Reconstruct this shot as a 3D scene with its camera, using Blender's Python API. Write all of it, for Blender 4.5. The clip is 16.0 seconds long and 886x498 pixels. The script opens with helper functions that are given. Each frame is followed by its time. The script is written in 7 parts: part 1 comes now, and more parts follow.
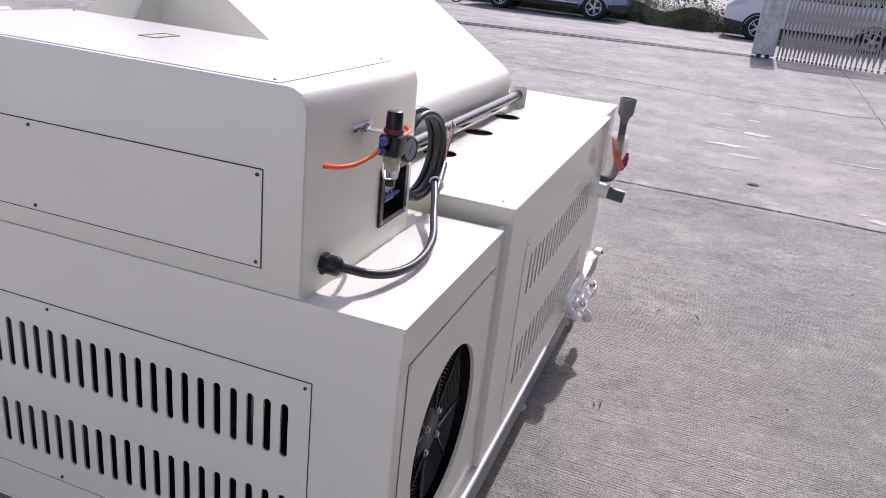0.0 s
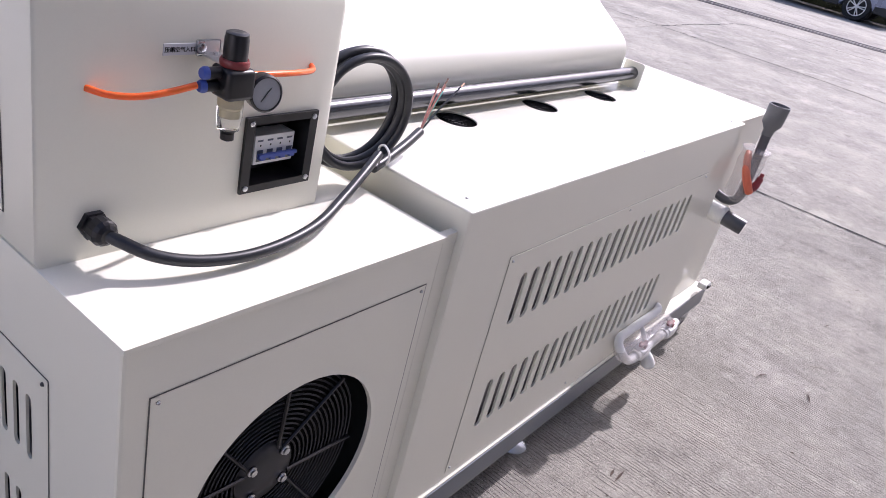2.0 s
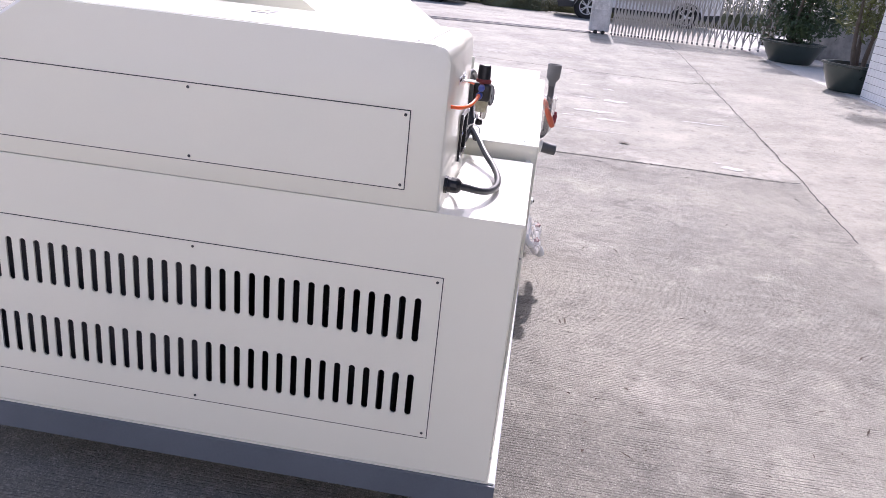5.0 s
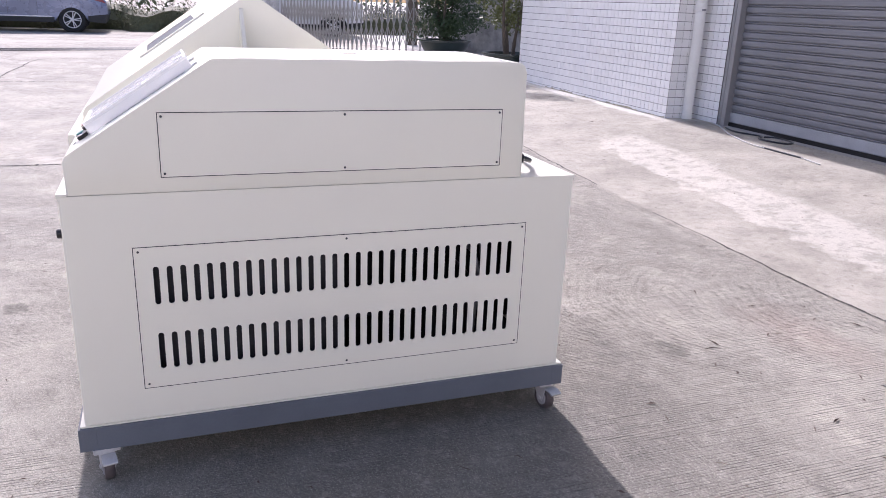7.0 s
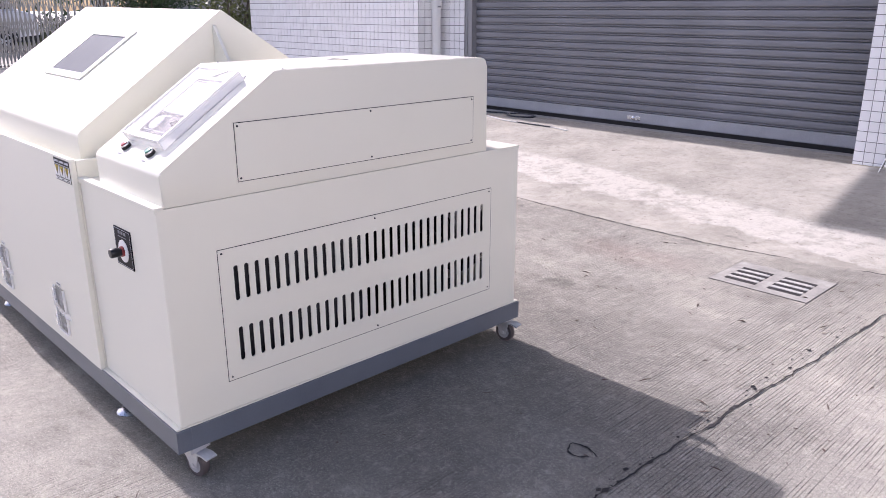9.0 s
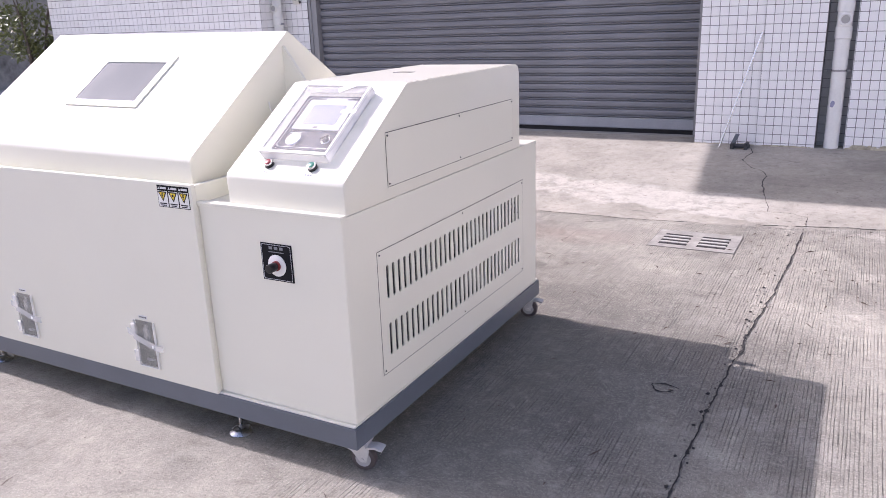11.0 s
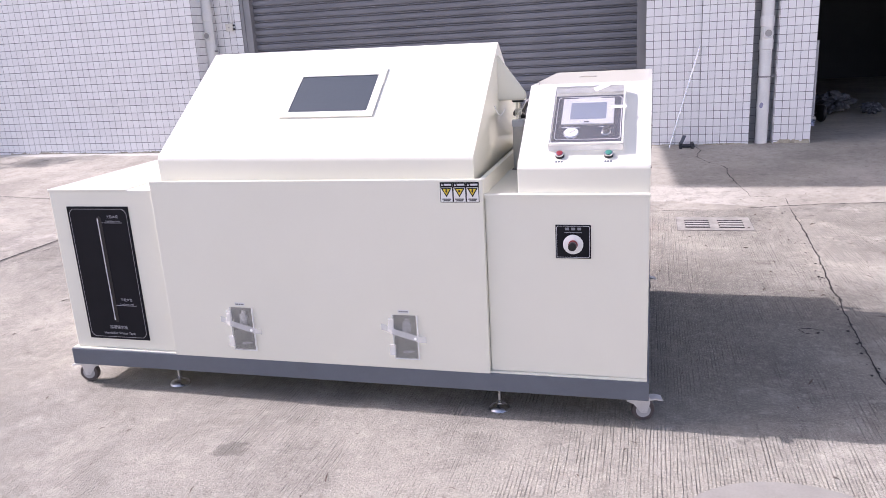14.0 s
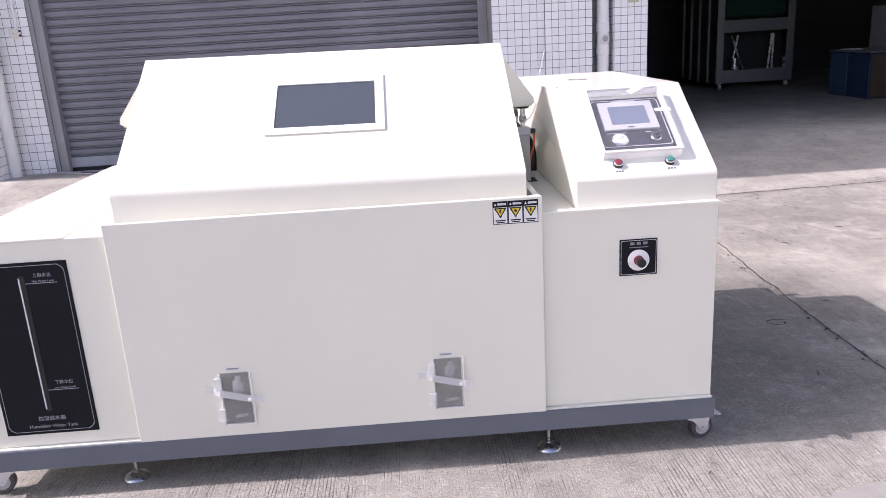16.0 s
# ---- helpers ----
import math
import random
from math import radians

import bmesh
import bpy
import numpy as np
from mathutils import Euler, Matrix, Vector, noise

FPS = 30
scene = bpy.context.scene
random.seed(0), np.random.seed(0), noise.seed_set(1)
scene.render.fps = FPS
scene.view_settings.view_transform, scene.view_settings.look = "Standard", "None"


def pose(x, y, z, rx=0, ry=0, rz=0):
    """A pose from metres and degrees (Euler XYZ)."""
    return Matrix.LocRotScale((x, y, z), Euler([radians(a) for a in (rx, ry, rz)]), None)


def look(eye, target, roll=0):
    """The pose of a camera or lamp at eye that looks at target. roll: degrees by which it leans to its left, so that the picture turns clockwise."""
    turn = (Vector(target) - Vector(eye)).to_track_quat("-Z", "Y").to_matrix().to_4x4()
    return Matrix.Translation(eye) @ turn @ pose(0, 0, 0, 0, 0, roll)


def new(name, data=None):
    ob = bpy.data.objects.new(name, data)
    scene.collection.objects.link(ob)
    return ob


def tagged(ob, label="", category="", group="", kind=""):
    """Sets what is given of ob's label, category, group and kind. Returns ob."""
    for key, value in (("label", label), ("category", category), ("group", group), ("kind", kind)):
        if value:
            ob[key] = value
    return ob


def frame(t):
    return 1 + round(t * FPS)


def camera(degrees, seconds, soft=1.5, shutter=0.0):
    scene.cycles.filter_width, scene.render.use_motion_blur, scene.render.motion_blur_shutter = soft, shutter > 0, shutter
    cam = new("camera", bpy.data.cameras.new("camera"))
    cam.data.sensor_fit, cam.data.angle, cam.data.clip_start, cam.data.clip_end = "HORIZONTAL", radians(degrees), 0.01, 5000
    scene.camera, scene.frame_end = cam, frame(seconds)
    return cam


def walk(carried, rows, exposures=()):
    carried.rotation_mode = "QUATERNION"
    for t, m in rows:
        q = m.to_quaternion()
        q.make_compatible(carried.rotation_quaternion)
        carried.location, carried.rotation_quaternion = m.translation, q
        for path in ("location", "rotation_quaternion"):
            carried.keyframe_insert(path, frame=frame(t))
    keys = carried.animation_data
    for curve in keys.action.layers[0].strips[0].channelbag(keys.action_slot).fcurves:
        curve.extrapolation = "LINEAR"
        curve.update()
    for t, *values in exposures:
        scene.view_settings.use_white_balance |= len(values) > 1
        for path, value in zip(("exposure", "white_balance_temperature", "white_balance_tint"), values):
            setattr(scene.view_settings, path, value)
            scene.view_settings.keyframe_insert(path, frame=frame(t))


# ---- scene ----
cam = camera(60.5, 16.0, soft=0.6)
PATH = [
    (0, (1.067, 1.983, 1.485), (-0.708, 1.399, 0.772), 6.4),
    (0.5, (0.92, 2.148, 1.465), (-0.795, 1.46, 0.7), 9.3),
    (1, (0.707, 2.229, 1.454), (-0.939, 1.434, 0.641), 11.6),
    (1.5, (0.492, 2.182, 1.447), (-1.08, 1.281, 0.601), 13.1),
    (2, (0.4, 2.217, 1.461), (-1.11, 1.253, 0.572), 14.6),
    (2.5, (0.397, 2.3, 1.419), (-1.083, 1.324, 0.495), 15.1),
    (3, (0.605, 2.225, 1.357), (-0.909, 1.329, 0.407), 14.2),
    (3.5, (0.833, 2.116, 1.375), (-0.765, 1.356, 0.444), 12.3),
    (4, (1.133, 2.018, 1.392), (-0.566, 1.425, 0.521), 9.9),
    (4.2, (1.248, 1.961, 1.42), (-0.493, 1.441, 0.585), 9.0),
    (6.3, (2.067, 0.731, 1.441), (0.201, 1.103, 0.824), 3.0),
    (6.5, (2.118, 0.616, 1.44), (0.272, 1.07, 0.819), 2.7),
    (7, (2.221, 0.286, 1.438), (0.439, 0.953, 0.821), 2.3),
    (7.5, (2.178, -0.034, 1.426), (0.479, 0.823, 0.811), 1.9),
    (8, (2.153, -0.313, 1.44), (0.555, 0.725, 0.832), 1.3),
    (8.2, (2.16, -0.425, 1.438), (0.605, 0.676, 0.83), 1.1),
    (10.3, (1.651, -1.506, 1.476), (0.571, 0.071, 0.888), -1.9),
    (10.5, (1.555, -1.599, 1.462), (0.52, 0.009, 0.877), -2.0),
    (11, (1.353, -1.806, 1.473), (0.423, -0.133, 0.891), -2.1),
    (11.5, (1.175, -2.02, 1.463), (0.335, -0.299, 0.888), -2.3),
    (12, (0.894, -2.182, 1.47), (0.122, -0.427, 0.903), -2.6),
    (12.5, (0.675, -2.354, 1.477), (-0.037, -0.571, 0.918), -2.9),
    (13, (0.516, -2.551, 1.475), (-0.135, -0.742, 0.925), -3.3),
    (13.5, (0.244, -2.685, 1.474), (-0.344, -0.852, 0.932), -3.4),
    (14, (-0.006, -2.723, 1.476), (-0.526, -0.867, 0.941), -3.3),
    (14.5, (-0.208, -2.621, 1.483), (-0.643, -0.743, 0.951), -3.3),
    (15, (-0.506, -2.613, 1.481), (-0.818, -0.711, 0.947), -3.4),
    (15.5, (-0.798, -2.558, 1.493), (-0.937, -0.638, 0.952), -3.5),
    (16, (-1.018, -2.432, 1.494), (-0.948, -0.509, 0.948), -3.4),
]
EXPOSURES = [(0, 0.64, 5890, 25.5), (0.5, 0.76, 5900, 25.5), (1.5, 0.87, 5940, 25.5), (3, 0.98, 5970, 26), (4, 1.06, 5950, 25.5), (6.5, 1.09, 6020, 25.5), (8.2, 1.15, 6060, 26.5), (10.5, 1.17, 6140, 26.5), (16, 1.2, 6180, 27)]
walk(cam, [(t, look(eye, target, roll)) for t, eye, target, roll in PATH], EXPOSURES)

# ---- world, sun ----
SUN_FROM = Vector((-1.066, 0.012, 1.0)).normalized()      # towards the sun
world = bpy.data.worlds.new("world")
scene.world = world
world.use_nodes = True
wn = world.node_tree.nodes
sky = wn.new("ShaderNodeTexSky")
sky.sky_type, sky.sun_disc = "NISHITA", False
sky.sun_elevation, sky.sun_rotation = math.asin(SUN_FROM.z), radians(270)
sky.air_density, sky.dust_density, sky.ozone_density = 1.0, 3.2, 1.0
wn["Background"].inputs["Strength"].default_value = 0.0985
world.node_tree.links.new(sky.outputs["Color"], wn["Background"].inputs["Color"])
sun = new("sun", bpy.data.lights.new("sun", "SUN"))
sun.data.energy, sun.data.angle, sun.data.color = 2.42, radians(0.6), (1.0, 0.952, 0.905)
sun.matrix_world = look((SUN_FROM * 30), (0, 0, 0))


# ---- materials ----
def tree(name):
    m = bpy.data.materials.new(name)
    m.use_nodes = True
    nt = m.node_tree
    return m, nt, nt.nodes["Principled BSDF"]


def node(nt, kind, **values):
    n = nt.nodes.new("ShaderNode" + kind)
    for key, value in values.items():
        n.inputs[key.replace("_", " ")].default_value = value
    return n


def mixed(nt, fac, a, b, blend="MIX"):
    """A colour mix; each of fac, a, b is a socket or a value."""
    n = nt.nodes.new("ShaderNodeMix")
    n.data_type, n.blend_type, n.clamp_result = "RGBA", blend, False
    for sock, v in ((n.inputs[0], fac), (n.inputs[6], a), (n.inputs[7], b)):
        if isinstance(v, bpy.types.NodeSocket):
            nt.links.new(v, sock)
        else:
            sock.default_value = v if sock == n.inputs[0] else (*v[:3], 1)
    return n.outputs[2]


def ramp(nt, sock, lo, hi, a=0.0, b=1.0):
    n = nt.nodes.new("ShaderNodeMapRange")
    n.inputs[1].default_value, n.inputs[2].default_value = lo, hi
    n.inputs[3].default_value, n.inputs[4].default_value = a, b
    nt.links.new(sock, n.inputs[0])
    return n.outputs[0]


def math_(nt, op, a, b=0.0):
    n = nt.nodes.new("ShaderNodeMath")
    n.operation = op
    for sock, v in zip(n.inputs, (a, b)):
        if isinstance(v, bpy.types.NodeSocket):
            nt.links.new(v, sock)
        else:
            sock.default_value = v
    return n.outputs[0]


def noise_of(nt, scale, stretch=(1, 1, 1), detail=4, rough=0.55, coord="Object"):
    tc = nt.nodes.new("ShaderNodeTexCoord")
    mp = nt.nodes.new("ShaderNodeMapping")
    mp.inputs["Scale"].default_value = stretch
    nt.links.new(tc.outputs[coord], mp.inputs["Vector"])
    n = node(nt, "TexNoise", Scale=scale, Detail=detail, Roughness=rough)
    nt.links.new(mp.outputs[0], n.inputs["Vector"])
    return n.outputs["Fac"]


def bumped(nt, bsdf, height, strength=0.2, distance=0.002):
    n = node(nt, "Bump", Strength=strength, Distance=distance)
    nt.links.new(height, n.inputs["Height"])
    nt.links.new(n.outputs[0], bsdf.inputs["Normal"])


def surface(name, colour, rough=0.5, metal=0.0, vary=0.08, scale=6.0, fine=120.0, bump=0.1, coat=0.0, rvary=0.1, coat_rough=0.08):
    """Colour and roughness that vary at two scales, with a fine relief."""
    m, nt, b = tree(name)
    big, small = noise_of(nt, scale), noise_of(nt, fine)
    both = math_(nt, "ADD", math_(nt, "MULTIPLY", big, 0.65), math_(nt, "MULTIPLY", small, 0.35))
    dark = tuple(c * (1 - vary) for c in colour)
    light = tuple(min(1, c * (1 + vary)) for c in colour)
    nt.links.new(mixed(nt, ramp(nt, both, 0.3, 0.7), dark, light), b.inputs["Base Color"])
    nt.links.new(ramp(nt, big, 0.3, 0.7, max(0.02, rough - rvary * rough), rough + rvary * rough), b.inputs["Roughness"])
    b.inputs["Metallic"].default_value = metal
    b.inputs["Coat Weight"].default_value, b.inputs["Coat Roughness"].default_value = coat, coat_rough
    if bump:
        bumped(nt, b, small, bump, 0.001)
    return m


def glassy(name, colour=(1, 1, 1), rough=0.02, ior=1.45, alpha=1.0):
    m, nt, b = tree(name)
    b.inputs["Base Color"].default_value = (*colour, 1)
    b.inputs["Roughness"].default_value, b.inputs["IOR"].default_value = rough, ior
    b.inputs["Transmission Weight"].default_value = 1.0
    b.inputs["Alpha"].default_value = alpha
    return m


def sheet(name, clear, rough, haze, shine=0.4, body=0.8):
    """A thin clear sheet: see-through, with a gloss by Fresnel and a little haze."""
    m, nt, b = tree(name)
    nt.nodes.remove(b)
    thru, gloss, dull = nt.nodes.new("ShaderNodeBsdfTransparent"), nt.nodes.new("ShaderNodeBsdfGlossy"), nt.nodes.new("ShaderNodeBsdfDiffuse")
    thru.inputs["Color"].default_value = (clear, clear, clear, 1)
    gloss.inputs["Roughness"].default_value = rough
    dull.inputs["Color"].default_value = (body, body, body, 1)
    lw = node(nt, "LayerWeight", Blend=0.5)
    edge = math_(nt, "ADD", math_(nt, "MULTIPLY", math_(nt, "POWER", lw.outputs["Facing"], 4.0), shine), 0.034)
    a, c = nt.nodes.new("ShaderNodeMixShader"), nt.nodes.new("ShaderNodeMixShader")
    a.inputs[0].default_value = haze
    nt.links.new(thru.outputs[0], a.inputs[1])
    nt.links.new(dull.outputs[0], a.inputs[2])
    nt.links.new(edge, c.inputs[0])
    nt.links.new(a.outputs[0], c.inputs[1])
    nt.links.new(gloss.outputs[0], c.inputs[2])
    nt.links.new(c.outputs[0], nt.nodes["Material Output"].inputs["Surface"])
    return m


PAINT = surface("cream_powder_coat", (0.795, 0.782, 0.672), 0.45, 0, 0.022, 2.5, 300, 0.02, 0.5, 0.15, 0.045)
FRAME = surface("grey_frame_paint", (0.115, 0.132, 0.16), 0.4, 0, 0.1, 8, 160, 0.1, 0.2)
BLACK = surface("black_plastic", (0.007, 0.007, 0.009), 0.34, 0, 0.2, 20, 200, 0.08)
RUBBER = surface("black_cable_sheath", (0.024, 0.026, 0.03), 0.36, 0, 0.25, 12, 150, 0.1)
# near-black for dark steel and for the shade inside hollow parts
INSIDE = surface("near_black_shade_and_steel", (0.03, 0.032, 0.036), 0.7, 0, 0.3, 8, 60, 0.1)
SHAFT = surface("satin_grey_shaft", (0.11, 0.113, 0.12), 0.22, 0.9, 0.1, 20, 200, 0.03)
STEEL = surface("zinc_plated_steel", (0.62, 0.63, 0.64), 0.28, 1, 0.08, 20, 200, 0.06)
CHROME = surface("polished_steel", (0.75, 0.75, 0.76), 0.14, 1, 0.05, 20, 200, 0.03)
DARKSTEEL = surface("dark_screw_steel", (0.33, 0.33, 0.34), 0.4, 1, 0.2, 40, 300, 0.05)
BLACKSCREW = surface("blackened_screw", (0.07, 0.07, 0.075), 0.4, 0.8, 0.2, 40, 300, 0.05)
GAP = surface("dark_panel_seam", (0.055, 0.054, 0.054), 0.8, 0, 0.2, 20, 100, 0.0)
PLATE = surface("charcoal_nameplate", (0.013, 0.0132, 0.017), 0.4, 0, 0.1, 10, 200, 0.0, 0.0)
NAVYPLATE = surface("navy_panel_print", (0.011, 0.016, 0.036), 0.4, 0, 0.1, 10, 200, 0.0, 0.0)
for flat in (PLATE, NAVYPLATE):
    flat.node_tree.nodes["Principled BSDF"].inputs["Specular IOR Level"].default_value = 0.1
SEAM = surface("shallow_panel_seam", (0.16, 0.155, 0.14), 0.8, 0, 0.2, 20, 100, 0.0)
SILVERINK = surface("silver_print", (0.62, 0.63, 0.66), 0.45, 0, 0.05, 30, 200, 0.0)
WHITE = surface("white_plastic", (0.82, 0.82, 0.8), 0.4, 0, 0.04, 15, 150, 0.04)
MILKY = surface("milky_plastic", (0.72, 0.73, 0.7), 0.35, 0, 0.1, 20, 150, 0.05)
YELLOW = surface("yellow_print", (0.75, 0.56, 0.03), 0.45, 0, 0.04, 30, 200, 0.0)
RED = surface("red_plastic", (0.26, 0.035, 0.045), 0.3, 0, 0.08, 30, 200, 0.02)
GREEN = surface("green_plastic", (0.05, 0.22, 0.17), 0.3, 0, 0.08, 30, 200, 0.02)
BLUE = surface("blue_plastic", (0.05, 0.09, 0.36), 0.35, 0, 0.08, 30, 200, 0.02)
ORANGE = surface("orange_hose", (0.9, 0.16, 0.03), 0.3, 0, 0.08, 40, 200, 0.02)
ORANGE.node_tree.nodes["Principled BSDF"].inputs["Subsurface Weight"].default_value = 0.2
MAROON = surface("maroon_ring", (0.2, 0.03, 0.03), 0.4, 0, 0.1, 30, 200, 0.02)
PVC_GREY = surface("grey_pvc", (0.085, 0.088, 0.095), 0.42, 0, 0.08, 15, 150, 0.05)
PVC_WHITE = surface("weathered_white_pvc", (0.8, 0.8, 0.77), 0.5, 0, 0.08, 3, 60, 0.08)
CLEAR = sheet("clear_acrylic", 0.96, 0.64, 0.05, 0.1)
HAZE = sheet("hazy_acrylic_edge", 0.985, 0.1, 0.62, 0.5, 0.95)
TAPE = sheet("clear_packing_tape", 1.0, 0.1, 0.3, 0.6, 0.97)
BOWL = glassy("clear_polycarbonate_bowl", (0.95, 0.95, 0.93), 0.06, 1.4)
PANEL_GLASS = surface("dark_tinted_glass", (0.072, 0.087, 0.103), 0.54, 0, 0.06, 3, 80, 0.0, 0.0)
PANEL_GLASS.node_tree.nodes["Principled BSDF"].inputs["Specular IOR Level"].default_value = 0.085
SCREEN = surface("touch_screen_glass", (0.16, 0.2, 0.28), 0.3, 0, 0.05, 6, 80, 0.0, 0.2)
ALUMINIUM = surface("aluminium_profile", (0.5, 0.49, 0.46), 0.4, 0.25, 0.06, 20, 150, 0.03)
BEZEL = surface("light_grey_bezel", (0.6, 0.61, 0.63), 0.4, 0, 0.04, 20, 150, 0.03)
COPPER = surface("dull_copper", (0.4, 0.24, 0.17), 0.35, 1, 0.1, 40, 200, 0.03)
PINK = surface("stripped_core_pink", (0.75, 0.35, 0.28), 0.4, 0, 0.1, 40, 200, 0.0)
TEAL = surface("stripped_core_green", (0.1, 0.45, 0.4), 0.4, 0, 0.1, 40, 200, 0.0)
HAZY = surface("hazy_plastic_wrap", (0.85, 0.8, 0.78), 0.22, 0, 0.06, 20, 60, 0.3)
HAZY.node_tree.nodes["Principled BSDF"].inputs["Alpha"].default_value = 0.3


# ---- mesh helpers ----
PLACE = {}


def thing(name, at=(0, 0, 0), label="", category="", group="", kind=""):
    ob = tagged(new(name), label, category, group, kind)
    ob.location = at
    PLACE[ob.name] = Vector(at)
    return ob


def put(name, bm, material, at=(0, 0, 0), label="", category="", group="", kind="", smooth=False):
    """A bmesh as a top-level object; its coordinates are the world's."""
    ob = new(name, as_mesh(name, bm, material, Vector(at), smooth))
    ob.location = at
    PLACE[ob.name] = Vector(at)
    return tagged(ob, label, category, group, kind)


def as_mesh(name, bm, material, shift, smooth):
    bmesh.ops.recalc_face_normals(bm, faces=bm.faces)
    if shift.length > 0:
        bmesh.ops.translate(bm, verts=bm.verts, vec=-shift)
    if smooth:
        for f in bm.faces:
            f.smooth = True
        for e in bm.edges:
            if len(e.link_faces) == 2 and e.calc_face_angle(0) > radians(38):
                e.smooth = False
    me = bpy.data.meshes.new(name)
    bm.to_mesh(me)
    bm.free()
    me.materials.append(material)
    return me


def part(name, bm, material, parent, label="", smooth=False):
    """A bmesh in the world's coordinates as ONE mesh object under a thing or a part."""
    base = PLACE[parent.name]
    ob = new(name, as_mesh(name, bm, material, base, smooth))
    ob.parent = parent
    PLACE[ob.name] = base
    return tagged(ob, label)


def box(bm, x0, x1, y0, y1, z0, z1, bevel=0.0, segments=2):
    m = Matrix.Translation(((x0 + x1) / 2, (y0 + y1) / 2, (z0 + z1) / 2)) @ Matrix.Diagonal((abs(x1 - x0), abs(y1 - y0), abs(z1 - z0), 1))
    vs = bmesh.ops.create_cube(bm, size=1, matrix=m)["verts"]
    if bevel:
        es = list({e for v in vs for e in v.link_edges})
        bmesh.ops.bevel(bm, geom=es, offset=bevel, segments=segments, profile=0.5, affect="EDGES")
    return bm


def boxed(*a, **k):
    return box(bmesh.new(), *a, **k)


def rod(bm, p0, p1, r, n=16, r2=None, caps=True):
    p0, p1 = Vector(p0), Vector(p1)
    d = p1 - p0
    m = Matrix.Translation((p0 + p1) / 2) @ d.to_track_quat("Z", "Y").to_matrix().to_4x4()
    bmesh.ops.create_cone(bm, cap_ends=caps, segments=n, radius1=r, radius2=r if r2 is None else r2, depth=d.length, matrix=m)
    return bm


def rodded(*a, **k):
    return rod(bmesh.new(), *a, **k)


def prism(bm, outline, axis, a, b, bevel=0.0, segments=2):
    """An outline of (u, v) drawn along axis from a to b. x: (y, z); y: (x, z); z: (x, y)."""
    def at(u, v, w):
        return {"x": (w, u, v), "y": (u, w, v), "z": (u, v, w)}[axis]
    lo, hi = [bm.verts.new(at(u, v, a)) for u, v in outline], [bm.verts.new(at(u, v, b)) for u, v in outline]
    n = len(outline)
    fs = [bm.faces.new(lo), bm.faces.new(hi)] + [bm.faces.new((lo[i], lo[(i + 1) % n], hi[(i + 1) % n], hi[i])) for i in range(n)]
    if bevel:
        es = list({e for f in fs[:2] for e in f.edges})
        bmesh.ops.bevel(bm, geom=es, offset=bevel, segments=segments, profile=0.5, affect="EDGES")
    return bm


def rounded(outline, radii, steps=5):
    """An outline with some corners rounded; radii by corner (0: sharp)."""
    out, n = [], len(outline)
    for i, (p, r) in enumerate(zip(outline, radii)):
        p, a, b = Vector(p), Vector(outline[i - 1]), Vector(outline[(i + 1) % n])
        if not r:
            out.append(tuple(p))
            continue
        u, w = (a - p).normalized(), (b - p).normalized()
        for k in range(steps + 1):
            s = k / steps
            q = (p + u * r) * (1 - s) ** 2 + p * 2 * s * (1 - s) + (p + w * r) * s * s
            out.append(tuple(q))
    return out


def tube(bm, points, r, n=10, smooth_steps=6, closed=False):
    """A round hose through points (Catmull-Rom)."""
    ps = [Vector(p) for p in points]
    path = []
    m = len(ps)
    for i in range(m if closed else m - 1):
        def g(k):
            return ps[k % m] if closed else ps[min(max(k, 0), m - 1)]
        p0, p1, p2, p3 = g(i - 1), g(i), g(i + 1), g(i + 2)
        for k in range(smooth_steps):
            t = k / smooth_steps
            path.append(0.5 * (2 * p1 + (p2 - p0) * t + (2 * p0 - 5 * p1 + 4 * p2 - p3) * t * t + (3 * p1 - p0 - 3 * p2 + p3) * t ** 3))
    if not closed:
        path.append(ps[-1])
    rings, up, count = [], Vector((0, 0, 1)), len(path)
    for i, p in enumerate(path):
        d = (path[(i + 1) % count] - path[i - 1]) if closed else (path[min(i + 1, count - 1)] - path[max(i - 1, 0)])
        d.normalize()
        side = d.cross(up)
        if side.length < 0.05:
            side = d.cross(Vector((1, 0, 0)))
        side.normalize()
        up = side.cross(d).normalized()
        rad = r[min(i * len(r) // count, len(r) - 1)] if isinstance(r, (list, tuple)) else r
        rings.append([bm.verts.new(p + (side * math.cos(2 * math.pi * k / n) + up * math.sin(2 * math.pi * k / n)) * rad) for k in range(n)])
    for i in range(count if closed else count - 1):
        a, b = rings[i], rings[(i + 1) % count]
        for k in range(n):
            bm.faces.new((a[k], a[(k + 1) % n], b[(k + 1) % n], b[k]))
    if not closed:
        bm.faces.new(rings[0])
        bm.faces.new(rings[-1])
    return bm


def lathe(bm, centre, axis, profile, n=24):
    """A profile of (radius, height) turned about an axis through centre."""
    m = Matrix.Translation(centre) @ Vector(axis).to_track_quat("Z", "Y").to_matrix().to_4x4()
    rings = [[bm.verts.new(m @ Vector((r * math.cos(2 * math.pi * k / n), r * math.sin(2 * math.pi * k / n), h))) for k in range(n)] for r, h in profile]
    for a, b in zip(rings, rings[1:]):
        for k in range(n):
            bm.faces.new((a[k], a[(k + 1) % n], b[(k + 1) % n], b[k]))
    bm.faces.new(rings[0])
    bm.faces.new(rings[-1])
    return bm


def quad(bm, *points):
    return bm.faces.new([bm.verts.new(p) for p in points])


